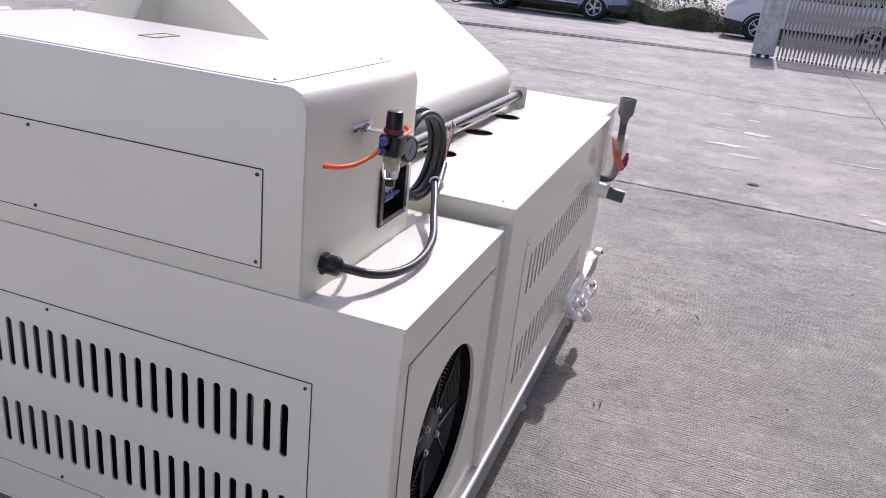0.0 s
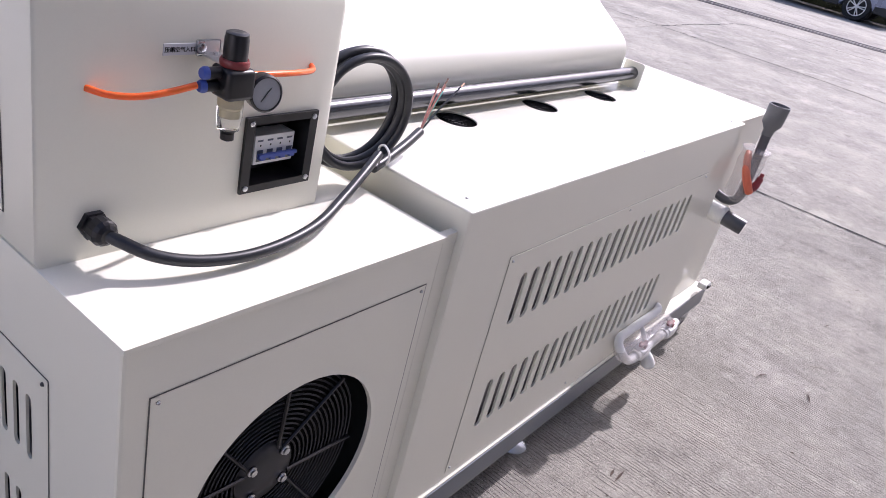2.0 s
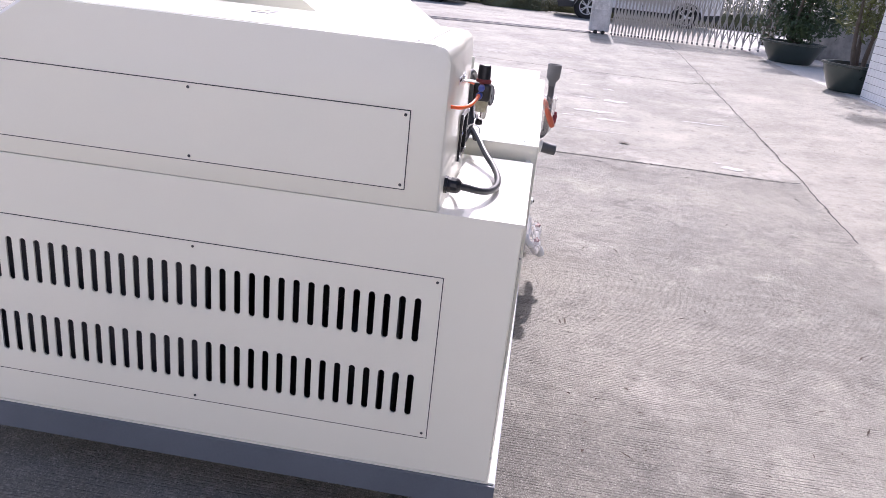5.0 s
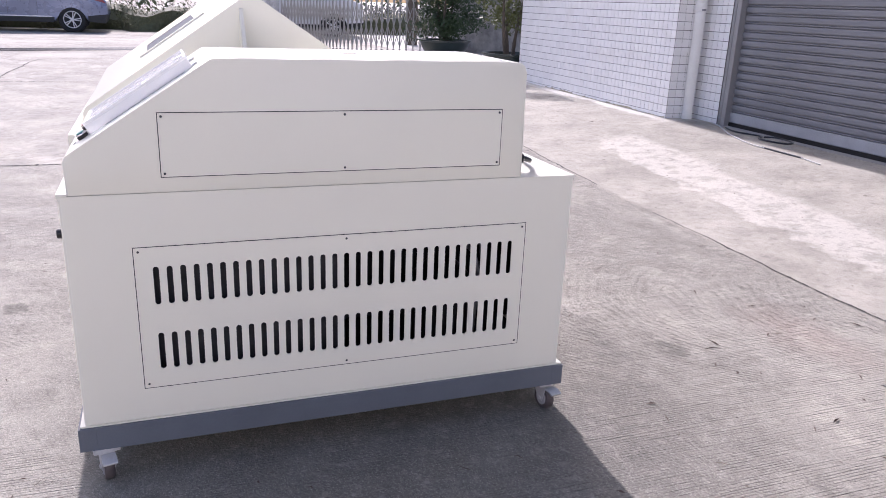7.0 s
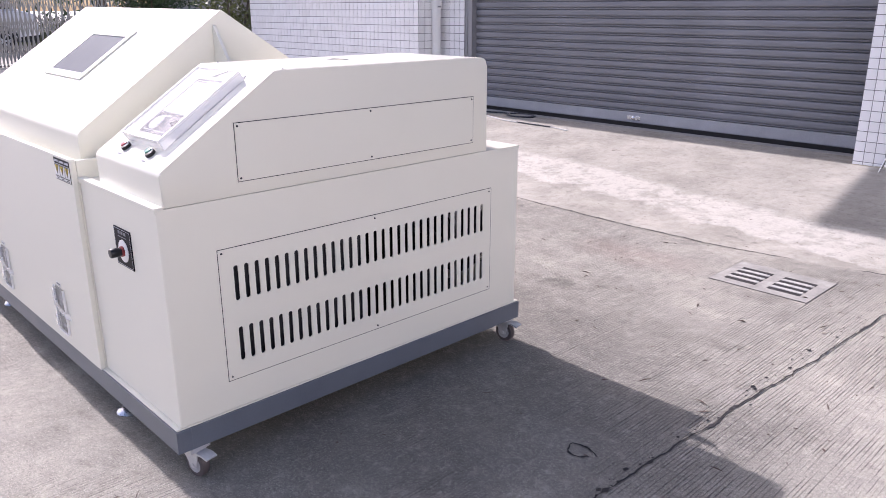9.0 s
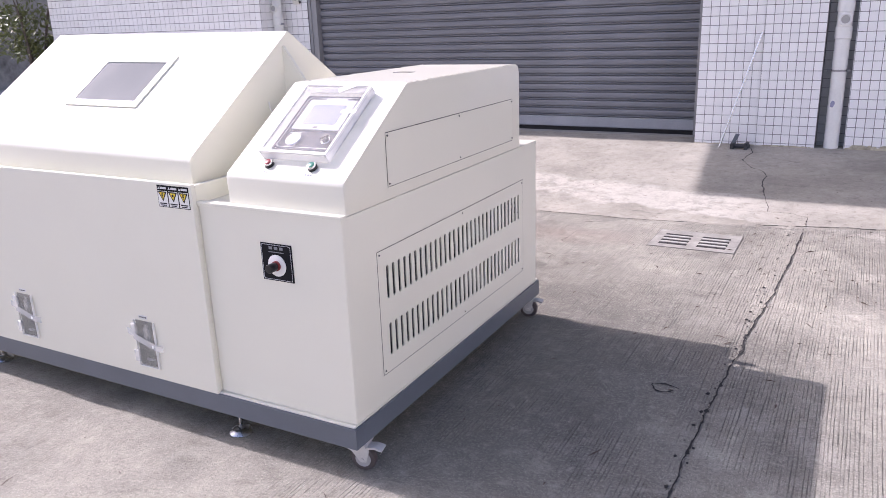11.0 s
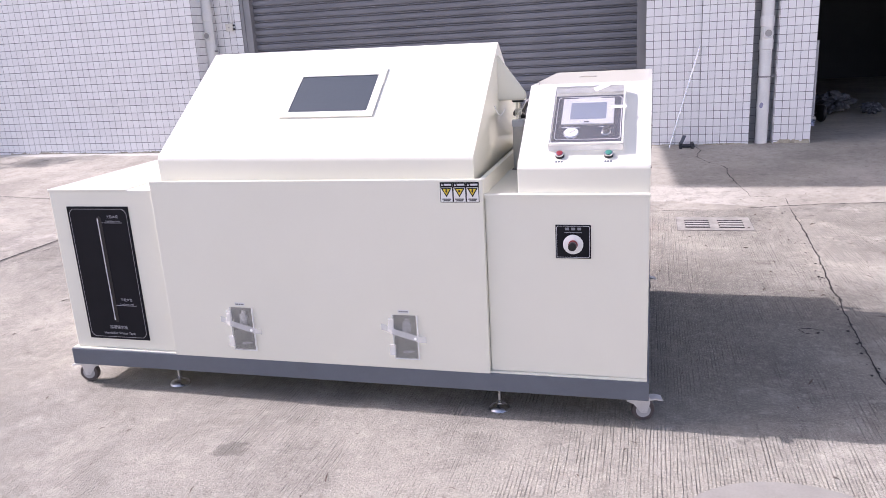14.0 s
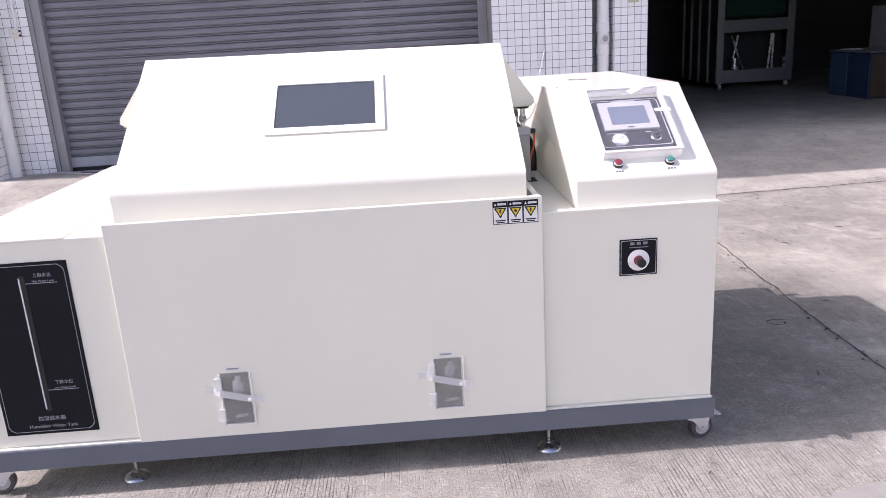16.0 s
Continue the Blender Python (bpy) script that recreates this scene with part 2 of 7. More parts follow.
def written(text, size, where, extrude=0.0003, align="CENTER"):
    """Text as a bmesh; where: the pose of its baseline, x to the right, y up, z out."""
    cu = bpy.data.curves.new("writing", "FONT")
    cu.body, cu.size, cu.align_x, cu.extrude, cu.resolution_u = text, size, align, extrude, 2
    ob = new("writing", cu)
    me = bpy.data.meshes.new_from_object(ob.evaluated_get(bpy.context.evaluated_depsgraph_get()))
    bm = bmesh.new()
    bm.from_mesh(me)
    bmesh.ops.transform(bm, matrix=where, verts=bm.verts)
    bpy.data.objects.remove(ob)
    bpy.data.curves.remove(cu)
    bpy.data.meshes.remove(me)
    return bm


def slot_panel(bm, at, u0, u1, v0, v1, centres, rows, width, thick):
    """A sheet with rows of upright round-ended slots cut through it. at(u, v, d) is the place, d outwards."""
    n, r = 5, width / 2
    edges = sorted([u0] + [(a + b) / 2 for a, b in zip(centres, centres[1:])] + [u1])
    levels = [v0]
    for (a, b), nxt in zip(rows, list(rows[1:]) + [None]):
        lo = levels[-1]
        hi = v1 if nxt is None else (b + nxt[0]) / 2
        for k, c in enumerate(centres):
            l, rr = edges[k], edges[k + 1]
            arc_b = [(c - r * math.cos(t), a + r - r * math.sin(t)) for t in (math.pi / 2 * j / n for j in range(n + 1))]   # left side to the bottom
            arc_t = [(c - r * math.sin(t), b - r + r * math.cos(t)) for t in (math.pi / 2 * j / n for j in range(n + 1))]   # top to the left side
            left = arc_t + arc_b                       # from the top down the left side to the bottom
            right = [(2 * c - u, v) for u, v in left]
            for side, edge in ((left, l), (right, rr)):
                f = [(edge, hi), (edge, lo), (c, lo)] + side[::-1] + [(c, hi)]
                bm.faces.new([bm.verts.new(at(u, v, 0)) for u, v in f])
                for p, q in zip(side, side[1:]):
                    quad(bm, at(*p, 0), at(*q, 0), at(*q, -thick), at(*p, -thick))
        levels.append(hi)
    for p, q in (((u0, v0), (u1, v0)), ((u1, v0), (u1, v1)), ((u1, v1), (u0, v1)), ((u0, v1), (u0, v0))):
        quad(bm, at(*p, 0), at(*q, 0), at(*q, -thick), at(*p, -thick))
    bmesh.ops.remove_doubles(bm, verts=bm.verts, dist=1e-5)
    return bm


def framed(bm, at, u0, u1, v0, v1, holes, d=0.0):
    """A flat sheet with rectangular holes (u0, u1, v0, v1)."""
    us = sorted({u0, u1, *[h[0] for h in holes], *[h[1] for h in holes]})
    vs = sorted({v0, v1, *[h[2] for h in holes], *[h[3] for h in holes]})
    for a, b in zip(us, us[1:]):
        for c, e in zip(vs, vs[1:]):
            mu, mv = (a + b) / 2, (c + e) / 2
            if not any(h[0] < mu < h[1] and h[2] < mv < h[3] for h in holes):
                quad(bm, at(a, c, d), at(b, c, d), at(b, e, d), at(a, e, d))
    return bm


def open_side(bm, normal):
    """Take away the largest face that looks along normal."""
    f = max((f for f in bm.faces if f.normal.dot(Vector(normal)) > 0.99), key=lambda f: f.calc_area())
    bm.faces.remove(f)
    return bm


def seam(at, u0, u1, v0, v1, w=0.0024, d=0.0006):
    """The dark line round a cover panel."""
    bm = bmesh.new()
    framed(bm, at, u0 - w, u1 + w, v0 - w, v1 + w, [(u0, u1, v0, v1)], d)
    return bm


def screw(p, normal, parent, r=0.0023, metal=None):
    bm = lathe(bmesh.new(), p, normal, [(r * 1.15, -0.001), (r * 1.25, 0.0012), (r * 1.05, 0.0026), (r * 0.5, 0.0034), (r * 0.42, 0.0034), (r * 0.4, 0.0022), (0.0002, 0.0022)], 12)
    head = part("screw", bm, metal or STEEL, parent, smooth=True)
    part("screw_recess", lathe(bmesh.new(), p, normal, [(r * 1.4, -0.0012), (r * 1.4, 0.0004), (r * 1.2, 0.0006)], 12), GAP, parent if parent == chamber else head)


# ---- the test chamber ----
chamber = thing("test_chamber", (-1.28, 0.8, 0.0), "cream-white salt spray corrosion test chamber on castors, lid slightly raised", "test chamber")
X_END, Y_BACK, Z_DECK = 0.0, 1.58, 0.897


def at_end(u, v, d):        # on the louvred end: u = y, v = z
    return (X_END + d, u, v)


def at_back(u, v, d):       # on the back of the control cabinet: u = x
    return (u, Y_BACK + d, v)


def at_rear(u, v, d):       # on the back of the rear housing
    return (u, 1.594 + d, v)


# base frame
bm = bmesh.new()
for a in ((-2.575, 0.008, -0.02, 0.03), (-2.575, 0.008, 1.56, 1.603)):
    box(bm, *a, 0.112, 0.187, 0.0008)
for a in ((-2.575, -2.525), (-1.32, -1.27), (-0.63, -0.58), (-0.042, 0.008)):
    box(bm, *a, 0.03, 1.56, 0.1121, 0.1869)
part("base_frame", bm, FRAME, chamber, "slate-grey welded steel base frame")
bm = boxed(-2.57, 0.0, -0.014, 1.6005, 0.187, 0.193, 0.001, 1)
part("floor_plate", bm, PAINT, chamber)


# control cabinet: lower body, open behind its louvres and fan
LP = (0.177, 1.411, 0.297, 0.740)            # louvre panel on the end
FP = (-0.572, -0.040, 0.222, 0.808)          # fan panel on the back
bm = boxed(-0.5975, X_END, 0.0, Y_BACK, 0.193, Z_DECK, 0.005)
open_side(bm, (1, 0, 0))
open_side(bm, (0, 1, 0))
framed(bm, at_end, 0.005, Y_BACK - 0.005, 0.198, Z_DECK - 0.005, [(LP[0] + 0.012, LP[1] - 0.012, LP[2] + 0.012, LP[3] - 0.012)])
framed(bm, at_back, -0.592, -0.005, 0.198, Z_DECK - 0.005, [(FP[0] + 0.012, FP[1] - 0.012, FP[2] + 0.012, FP[3] - 0.012)])
cabinet = part("control_cabinet", bm, PAINT, chamber)
# added lining sheets; the cavity's shade is put into their colour
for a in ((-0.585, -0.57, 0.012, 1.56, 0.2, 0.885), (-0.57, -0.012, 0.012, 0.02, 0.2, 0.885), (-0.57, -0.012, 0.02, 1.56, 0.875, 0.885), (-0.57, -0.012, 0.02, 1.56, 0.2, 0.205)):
    part("inner_lining", boxed(*a), INSIDE, chamber, "cabinet lining with the inner shade in its near-black colour")
# plain box added inside so the first slots look greyer
part("relay_box", boxed(-0.30, -0.07, 0.16, 0.80, 0.23, 0.86, 0.006), surface("grey_inner_box", (0.05, 0.05, 0.058), 0.6, 0, 0.2, 6, 60, 0.1), chamber, "dark grey inner box behind the louvres")
bm = rodded((-0.18, 1.18, 0.206), (-0.18, 1.18, 0.52), 0.1, 20)
rod(bm, (-0.18, 1.18, 0.52), (-0.18, 1.18, 0.57), 0.1, 20, 0.05)
part("compressor", bm, BLACK, chamber, smooth=True)
bm = tube(bmesh.new(), [(-0.1, 1.3, 0.25), (-0.08, 1.3, 0.5), (-0.1, 1.28, 0.68), (-0.2, 1.2, 0.7), (-0.25, 1.0, 0.62)], 0.009, 8)
tube(bm, [(-0.06, 1.26, 0.3), (-0.05, 1.26, 0.6), (-0.15, 1.2, 0.66)], 0.007, 8)
part("refrigerant_pipe", bm, DARKSTEEL, chamber, "thin dull pipes behind the louvres", smooth=True)

louvre = part("louvre_panel", slot_panel(bmesh.new(), lambda u, v, d: at_end(u, v, d + 0.0012), *LP,
    [0.2335 + k * 0.03747 for k in range(31)], [(0.355, 0.473), (0.563, 0.681)], 0.0165, 0.0045), PAINT, chamber)
part("panel_seam", seam(at_end, *LP), GAP, louvre)
for u in (LP[0] + 0.012, 0.795, LP[1] - 0.012):
    for v in (LP[2] + 0.012, LP[3] - 0.012):
        screw(at_end(u, v, 0.001), (1, 0, 0), louvre, 0.0026, BLACKSCREW)

# sheet lip round the deck, between lower body and upper box
bm = boxed(-0.6, 0.0005, -0.003, 1.583, 0.889, 0.8985, 0.0003, 1)
box(bm, -0.6, 0.0022, -0.0045, 0.024, 0.896, 0.9065, 0.002)
part("deck_lip", bm, PAINT, chamber)

# upper box with its sloping control front
outline = rounded([(0.022, 0.8985), (0.022, 1.003), (0.419, 1.268), (1.377, 1.268), (1.384, 0.8985)], [0, 0.014, 0.010, 0.035, 0], 6)
bm = prism(bmesh.new(), outline, "x", -0.474, 0.0, 0.006, 2)
BX0, BX1, BZ0, BZ1 = -0.441, -0.301, 0.948, 1.071          # breaker recess in its back
back = max((f for f in bm.faces if f.normal.y * f.normal.y > 0.9), key=lambda f: (f.calc_center_median().y > 1.0, f.calc_area()))
rim = sorted(back.verts, key=lambda v: (v.co.z, v.co.x))


def on_back(x, z):
    s = (z - rim[0].co.z) / (rim[2].co.z - rim[0].co.z)
    return bm.verts.new((x, rim[0].co.y + s * (rim[2].co.y - rim[0].co.y), z))


cut = [on_back(x, z) for z in (BZ0 + 0.005, BZ1 - 0.005) for x in (BX0 + 0.005, BX1 - 0.005)]
bm.faces.remove(back)
for i, j in ((0, 1), (1, 3), (3, 2), (2, 0)):
    bm.faces.new((rim[i], rim[j], cut[j], cut[i]))
upper = part("upper_box", bm, PAINT, chamber, smooth=True)
UP = (0.269, 1.299, 0.944, 1.1215)
bm = bmesh.new()
framed(bm, at_end, *UP, [], 0.0016)
cover = part("cover_panel", bm, PAINT, chamber)
part("panel_seam", seam(at_end, *UP), GAP, cover)
for u in (UP[0] + 0.009, 0.79, UP[1] - 0.009):
    for v in (UP[2] + 0.009, UP[3] - 0.009):
        screw(at_end(u, v, 0.0015), (1, 0, 0), cover, 0.0026, BLACKSCREW)
part("top_cover", boxed(-0.461, -0.013, 0.45, 1.318, 1.2681, 1.2694, 0.0006, 1), PAINT, upper)
part("cover_seam", boxed(-0.461, -0.013, 1.3183, 1.3199, 1.2676, 1.2686), SEAM, upper)
for p in ((-0.030, 1.30), (-0.447, 1.30), (-0.030, 0.47), (-0.447, 0.47)):
    screw((p[0], p[1], 1.2692), (0, 0, 1), chamber, 0.0024)
slot = bmesh.new()
for a in ((-0.318, -0.240, 0.842, 0.846), (-0.318, -0.240, 0.881, 0.885), (-0.318, -0.314, 0.846, 0.881), (-0.244, -0.240, 0.846, 0.881)):
    box(slot, *a, 1.2690, 1.2712)
part("slot_rim", slot, DARKSTEEL, upper, "dark-rimmed slot")
# pale yellow plate fills the slot in place of an opening
part("slot_foam", boxed(-0.314, -0.244, 0.846, 0.881, 1.2690, 1.2700), surface("pale_yellow_fill", (0.6, 0.55, 0.36), 0.8, 0, 0.1, 30, 120, 0.1), upper)

# fan on the back
DIMPRINT = surface("dim_print", (0.22, 0.23, 0.25), 0.5, 0, 0.05, 30, 200, 0.0)
FANBLACK = surface("satin_black_wire", (0.014, 0.015, 0.021), 0.4, 0, 0.2, 20, 200, 0.05)
BLADE = surface("matt_black_blade", (0.004, 0.004, 0.005), 0.75, 0, 0.2, 20, 200, 0.05)
C, R = (-0.309, 0.514), 0.195
bm = bmesh.new()
N = 48
ring = [(C[0] + R * math.cos(2 * math.pi * k / N), C[1] + R * math.sin(2 * math.pi * k / N)) for k in range(N)]
corners = [(FP[1], FP[3]), (FP[0], FP[3]), (FP[0], FP[2]), (FP[1], FP[2])]
for q in range(4):
    arc = [ring[(q * 12 + k) % N] for k in range(13)]
    mid = [((FP[1] if q in (0, 3) else FP[0]), C[1]), (C[0], (FP[3] if q in (0, 1) else FP[2]))]
    if q in (1, 3):
        mid = mid[::-1]
    f = [mid[0]] + [corners[q]] + [mid[1]] + arc[::-1]
    bm.faces.new([bm.verts.new(at_back(u, v, 0.0012)) for u, v in f])
for p, q in zip(ring, ring[1:] + ring[:1]):
    quad(bm, at_back(*p, 0.0012), at_back(*q, 0.0012), at_back(*q, -0.008), at_back(*p, -0.008))
bmesh.ops.remove_doubles(bm, verts=bm.verts, dist=1e-5)
fan_panel = part("fan_panel", bm, PAINT, chamber)
part("panel_seam", seam(at_back, *FP), SEAM, fan_panel)
for u in (FP[0] + 0.01, FP[1] - 0.01):
    for v in (FP[2] + 0.01, FP[3] - 0.01):
        screw(at_back(u, v, 0.001), (0, 1, 0), fan_panel)
HUB = Vector((C[0] + 0.026, Y_BACK - 0.035, C[1] + 0.002))
fan = part("axial_fan", lathe(bmesh.new(), (HUB.x, Y_BACK - 0.03, HUB.z), (0, 1, 0), [(0.06, -0.05), (0.06, 0.0), (0.052, 0.006), (0.02, 0.008)], 28), FANBLACK, chamber, "black axial fan with a wire guard", smooth=True)
for k in range(15):
    r = 0.066 + k * 0.0093
    bm = tube(bmesh.new(), [(HUB.x + r * math.cos(2 * math.pi * j / 24), Y_BACK - 0.028, HUB.z + r * math.sin(2 * math.pi * j / 24)) for j in range(24)], 0.0019, 5, 2, True)
    part("guard_ring", bm, FANBLACK, fan, smooth=True)
for k in range(8):
    a = 2 * math.pi * (k // 2) / 4 + radians(28) + (0.12 if k % 2 else -0.12)
    flare = 0.24 if k % 2 else -0.24
    p = [(HUB.x + r * math.cos(a + f), Y_BACK - 0.024, HUB.z + r * math.sin(a + f)) for r, f in ((0.05, 0.0), (0.2, flare))]
    part("guard_spoke", rodded(p[0], p[1], 0.0032, 6), BLACK, fan)
for k in range(7):
    a = 2 * math.pi * k / 7
    bm = bmesh.new()
    pts = []
    for r, da, dy in ((0.055, -0.12, -0.065), (0.19, 0.05, -0.075), (0.19, 0.62, -0.04), (0.055, 0.42, -0.038)):
        pts.append(bm.verts.new((HUB.x + r * math.cos(a + da), Y_BACK + dy, HUB.z + r * math.sin(a + da))))
    f = bm.faces.new(pts)
    bmesh.ops.solidify(bm, geom=[f], thickness=0.002)
    part("fan_blade", bm, BLADE, fan)
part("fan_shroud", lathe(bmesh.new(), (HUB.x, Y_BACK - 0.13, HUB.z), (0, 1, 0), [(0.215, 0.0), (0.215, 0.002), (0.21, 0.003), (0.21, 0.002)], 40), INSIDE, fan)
for dx, dz in ((-0.032, 0.036), (0.034, 0.026), (-0.036, -0.028), (0.029, -0.037)):
    q = (HUB.x + dx, Y_BACK - 0.022, HUB.z + dz)
    part("bolt", lathe(bmesh.new(), q, (0, 1, 0), [(0.009, 0), (0.009, 0.002), (0.0062, 0.0022), (0.0062, 0.007), (0.004, 0.008)], 12), STEEL, fan, "shiny zinc bolt", smooth=True)
part("fan_lead", tube(bmesh.new(), [(HUB.x + 0.01, Y_BACK - 0.03, HUB.z - 0.05), (HUB.x + 0.03, Y_BACK - 0.022, HUB.z - 0.12), (HUB.x + 0.025, Y_BACK - 0.022, HUB.z - 0.19)], 0.005, 8), RUBBER, fan, smooth=True)
# raised sheet strip at the inner corner of the back
part("corner_strip", boxed(-0.6365, -0.5976, 1.5605, 1.5765, 0.193, 0.8965), PAINT, chamber)

# rear housing behind the salt chamber
RP = (-1.955, -0.828, 0.215, 0.801)
bm = boxed(-2.15, -0.637, 1.0, 1.594, 0.193, 0.942, 0.004)
open_side(bm, (0, 1, 0))
framed(bm, at_rear, -2.146, -0.641, 0.197, 0.938, [(RP[0] + 0.012, RP[1] - 0.012, RP[2] + 0.012, RP[3] - 0.012)])
open_side(bm, (0, 0, 1))
HOLES = (-1.03, -1.405, -1.76)


def at_top(u, v, d):
    return (u, v, 0.942 + d)


framed(bm, at_top, -2.146, -0.641, 1.004, 1.59, [(h - 0.06, h + 0.06, 1.25 - 0.06, 1.25 + 0.06) for h in HOLES])
for h in HOLES:
    q = [(h + 0.06 * cx, 1.25 + 0.06 * cy) for cx, cy in ((1, 1), (-1, 1), (-1, -1), (1, -1))]
    circ = [(h + 0.05 * math.cos(2 * math.pi * k / 32), 1.25 + 0.05 * math.sin(2 * math.pi * k / 32)) for k in range(32)]
    for k in range(4):
        arc = [circ[(k * 8 + 4 + j) % 32] for j in range(9)]
        bm.faces.new([bm.verts.new(at_top(*p, 0)) for p in [q[k], q[(k + 1) % 4]] + arc[::-1]])
    for p, r in zip(circ, circ[1:] + circ[:1]):
        quad(bm, at_top(*p, 0), at_top(*r, 0), at_top(*r, -0.003), at_top(*p, -0.003))
part("rear_housing", bm, PAINT, chamber)
# lining of the rear housing, coloured near-black for the shade within
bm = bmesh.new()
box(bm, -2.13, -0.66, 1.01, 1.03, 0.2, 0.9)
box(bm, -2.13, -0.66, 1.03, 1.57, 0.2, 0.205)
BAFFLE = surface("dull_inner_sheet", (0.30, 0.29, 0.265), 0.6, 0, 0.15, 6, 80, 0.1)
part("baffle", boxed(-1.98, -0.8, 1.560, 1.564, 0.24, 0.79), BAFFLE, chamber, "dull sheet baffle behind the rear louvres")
part("housing_lining", bm, INSIDE, chamber, "rear housing lining with the inner shade in its near-black colour")
for h in HOLES:
    bm = bmesh.new()
    for j in range(6):
        r = 0.01 + j * 0.008
        tube(bm, [(h + r * math.cos(2 * math.pi * k / 16), 1.25 + r * math.sin(2 * math.pi * k / 16), 0.934) for k in range(16)], 0.0012, 4, 2, True)
    rod(bm, (h - 0.052, 1.25, 0.933), (h + 0.052, 1.25, 0.933), 0.0015, 5)
    rod(bm, (h, 1.198, 0.933), (h, 1.302, 0.933), 0.0015, 5)
    part("vent_grille", bm, BLADE, chamber, "round wire vent grille")
rear_panel = part("rear_panel", slot_panel(bmesh.new(), lambda u, v, d: at_rear(u, v, d + 0.0012), *RP,
    [-1.870 + k * 0.0504 for k in range(20)], [(0.316, 0.454), (0.609, 0.741)], 0.0255, 0.006), PAINT, chamber)
part("panel_seam", seam(at_rear, *RP, 0.0014), SEAM, rear_panel)
for u in (RP[0] + 0.012, (RP[0] + RP[1]) / 2, RP[1] - 0.012):
    for v in (RP[2] + 0.012, RP[3] - 0.012):
        screw(at_rear(u, v, 0.001), (0, 1, 0), rear_panel)
for u, v in ((-0.68, 1.55), (-1.4, 1.575), (-2.1, 1.56), (-1.25, 1.03)):
    screw((u, v, 0.942), (0, 0, 1), chamber, 0.0026)

# wet end behind the humidifier tank
bm = boxed(-2.552, -2.152, 0.45, 1.56, 0.193, 0.928, 0.005)
part("pipe_housing", bm, PAINT, chamber)

# salt chamber tub with its raised front sheet
bm = bmesh.new()
part("front_sheet", boxed(-2.02, -0.5985, -0.022, -0.004, 0.187, 0.967, 0.003), PAINT, chamber, "tall plain cream front sheet")
box(bm, -2.02, -2.002, -0.004, 1.0, 0.193, 0.962, 0.003)
box(bm, -0.6195, -0.5985, -0.004, 1.0, 0.193, 0.962, 0.003)
box(bm, -2.0, -0.622, 0.93, 0.999, 0.193, 0.955, 0.003)
box(bm, -2.001, -0.6215, -0.0035, 0.93, 0.86, 0.9)
box(bm, -2.001, -0.6215, -0.0035, 0.06, 0.9, 0.946)
part("tub", bm, PAINT, chamber, "cream painted tub", smooth=False)

# lid
LX0, LX1 = -1.995, -0.640
outline = rounded([(0.028, 0.935), (0.028, 1.045), (0.600, 1.447), (1.185, 1.062), (1.185, 0.955)], [0, 0.019, 0.006, 0.04, 0], 8)
bm = prism(bmesh.new(), outline, "x", LX0, LX1, 0.004, 2)
lid = part("lid", bm, PAINT, chamber, "gabled cream lid, slightly raised", smooth=True)
SL0, SL1 = Vector((0, 0.028, 1.045)), Vector((0, 0.600, 1.447))
SLD = (SL1 - SL0).normalized()
SLN = Vector((0, -SLD.z, SLD.y))


def on_lid(x, u, d):
    return SL0 + Vector((x, 0, 0)) + SLD * u + SLN * d


def slab(bm, on, x0, x1, u0, u1, d0, d1, bevel=0.0):
    lo = [bm.verts.new(on(x, u, d0)) for x, u in ((x0, u0), (x1, u0), (x1, u1), (x0, u1))]
    hi = [bm.verts.new(on(x, u, d1)) for x, u in ((x0, u0), (x1, u0), (x1, u1), (x0, u1))]
    fs = [bm.faces.new(lo), bm.faces.new(hi)] + [bm.faces.new((lo[i], lo[(i + 1) % 4], hi[(i + 1) % 4], hi[i])) for i in range(4)]
    if bevel:
        bmesh.ops.bevel(bm, geom=list({e for f in fs for e in f.edges}), offset=bevel, segments=2, profile=0.5, affect="EDGES")
    return bm


WO, WG = (-1.512, -1.097, 0.232, 0.538), (-1.482, -1.129, 0.264, 0.507)
bm = bmesh.new()
for a in ((WO[0], WO[1], WO[2], WG[2]), (WO[0], WO[1], WG[3], WO[3]), (WO[0], WG[0], WG[2], WG[3]), (WG[1], WO[1], WG[2], WG[3])):
    slab(bm, on_lid, *a, -0.002, 0.007)
window = part("window_frame", bm, PAINT, lid, "flat cream window frame")
part("window_pane", slab(bmesh.new(), on_lid, *WG, 0.0015, 0.005), PANEL_GLASS, lid, "dark tinted viewing window")
part("window_gasket", slab(bmesh.new(), on_lid, WG[0], WG[1], WG[3] - 0.012, WG[3] - 0.0005, 0.0052, 0.009), MILKY, lid)
for x0, s in ((LX1, 1), (LX0, -1)):
    bm = prism(bmesh.new(), [(x0, 1.392), (x0 + s * 0.006, 1.39), (x0 + s * 0.118, 1.236), (x0 + s * 0.122, 1.215), (x0 + s * 0.112, 1.207), (x0, 1.207)], "y", 0.56, 0.572)
    box(bm, min(x0, x0 + s * 0.112), max(x0, x0 + s * 0.112), 0.572, 0.63, 1.2, 1.207)
    part("lift_bracket", bm, PAINT, lid, "folded triangular lifting bracket")
tilt = Matrix.Identity(4)                                # the lid hangs a little askew
tilt[2][0], tilt[2][3] = -0.0095, 0.0061
for o in (lid, *lid.children):
    o.data.transform(tilt)
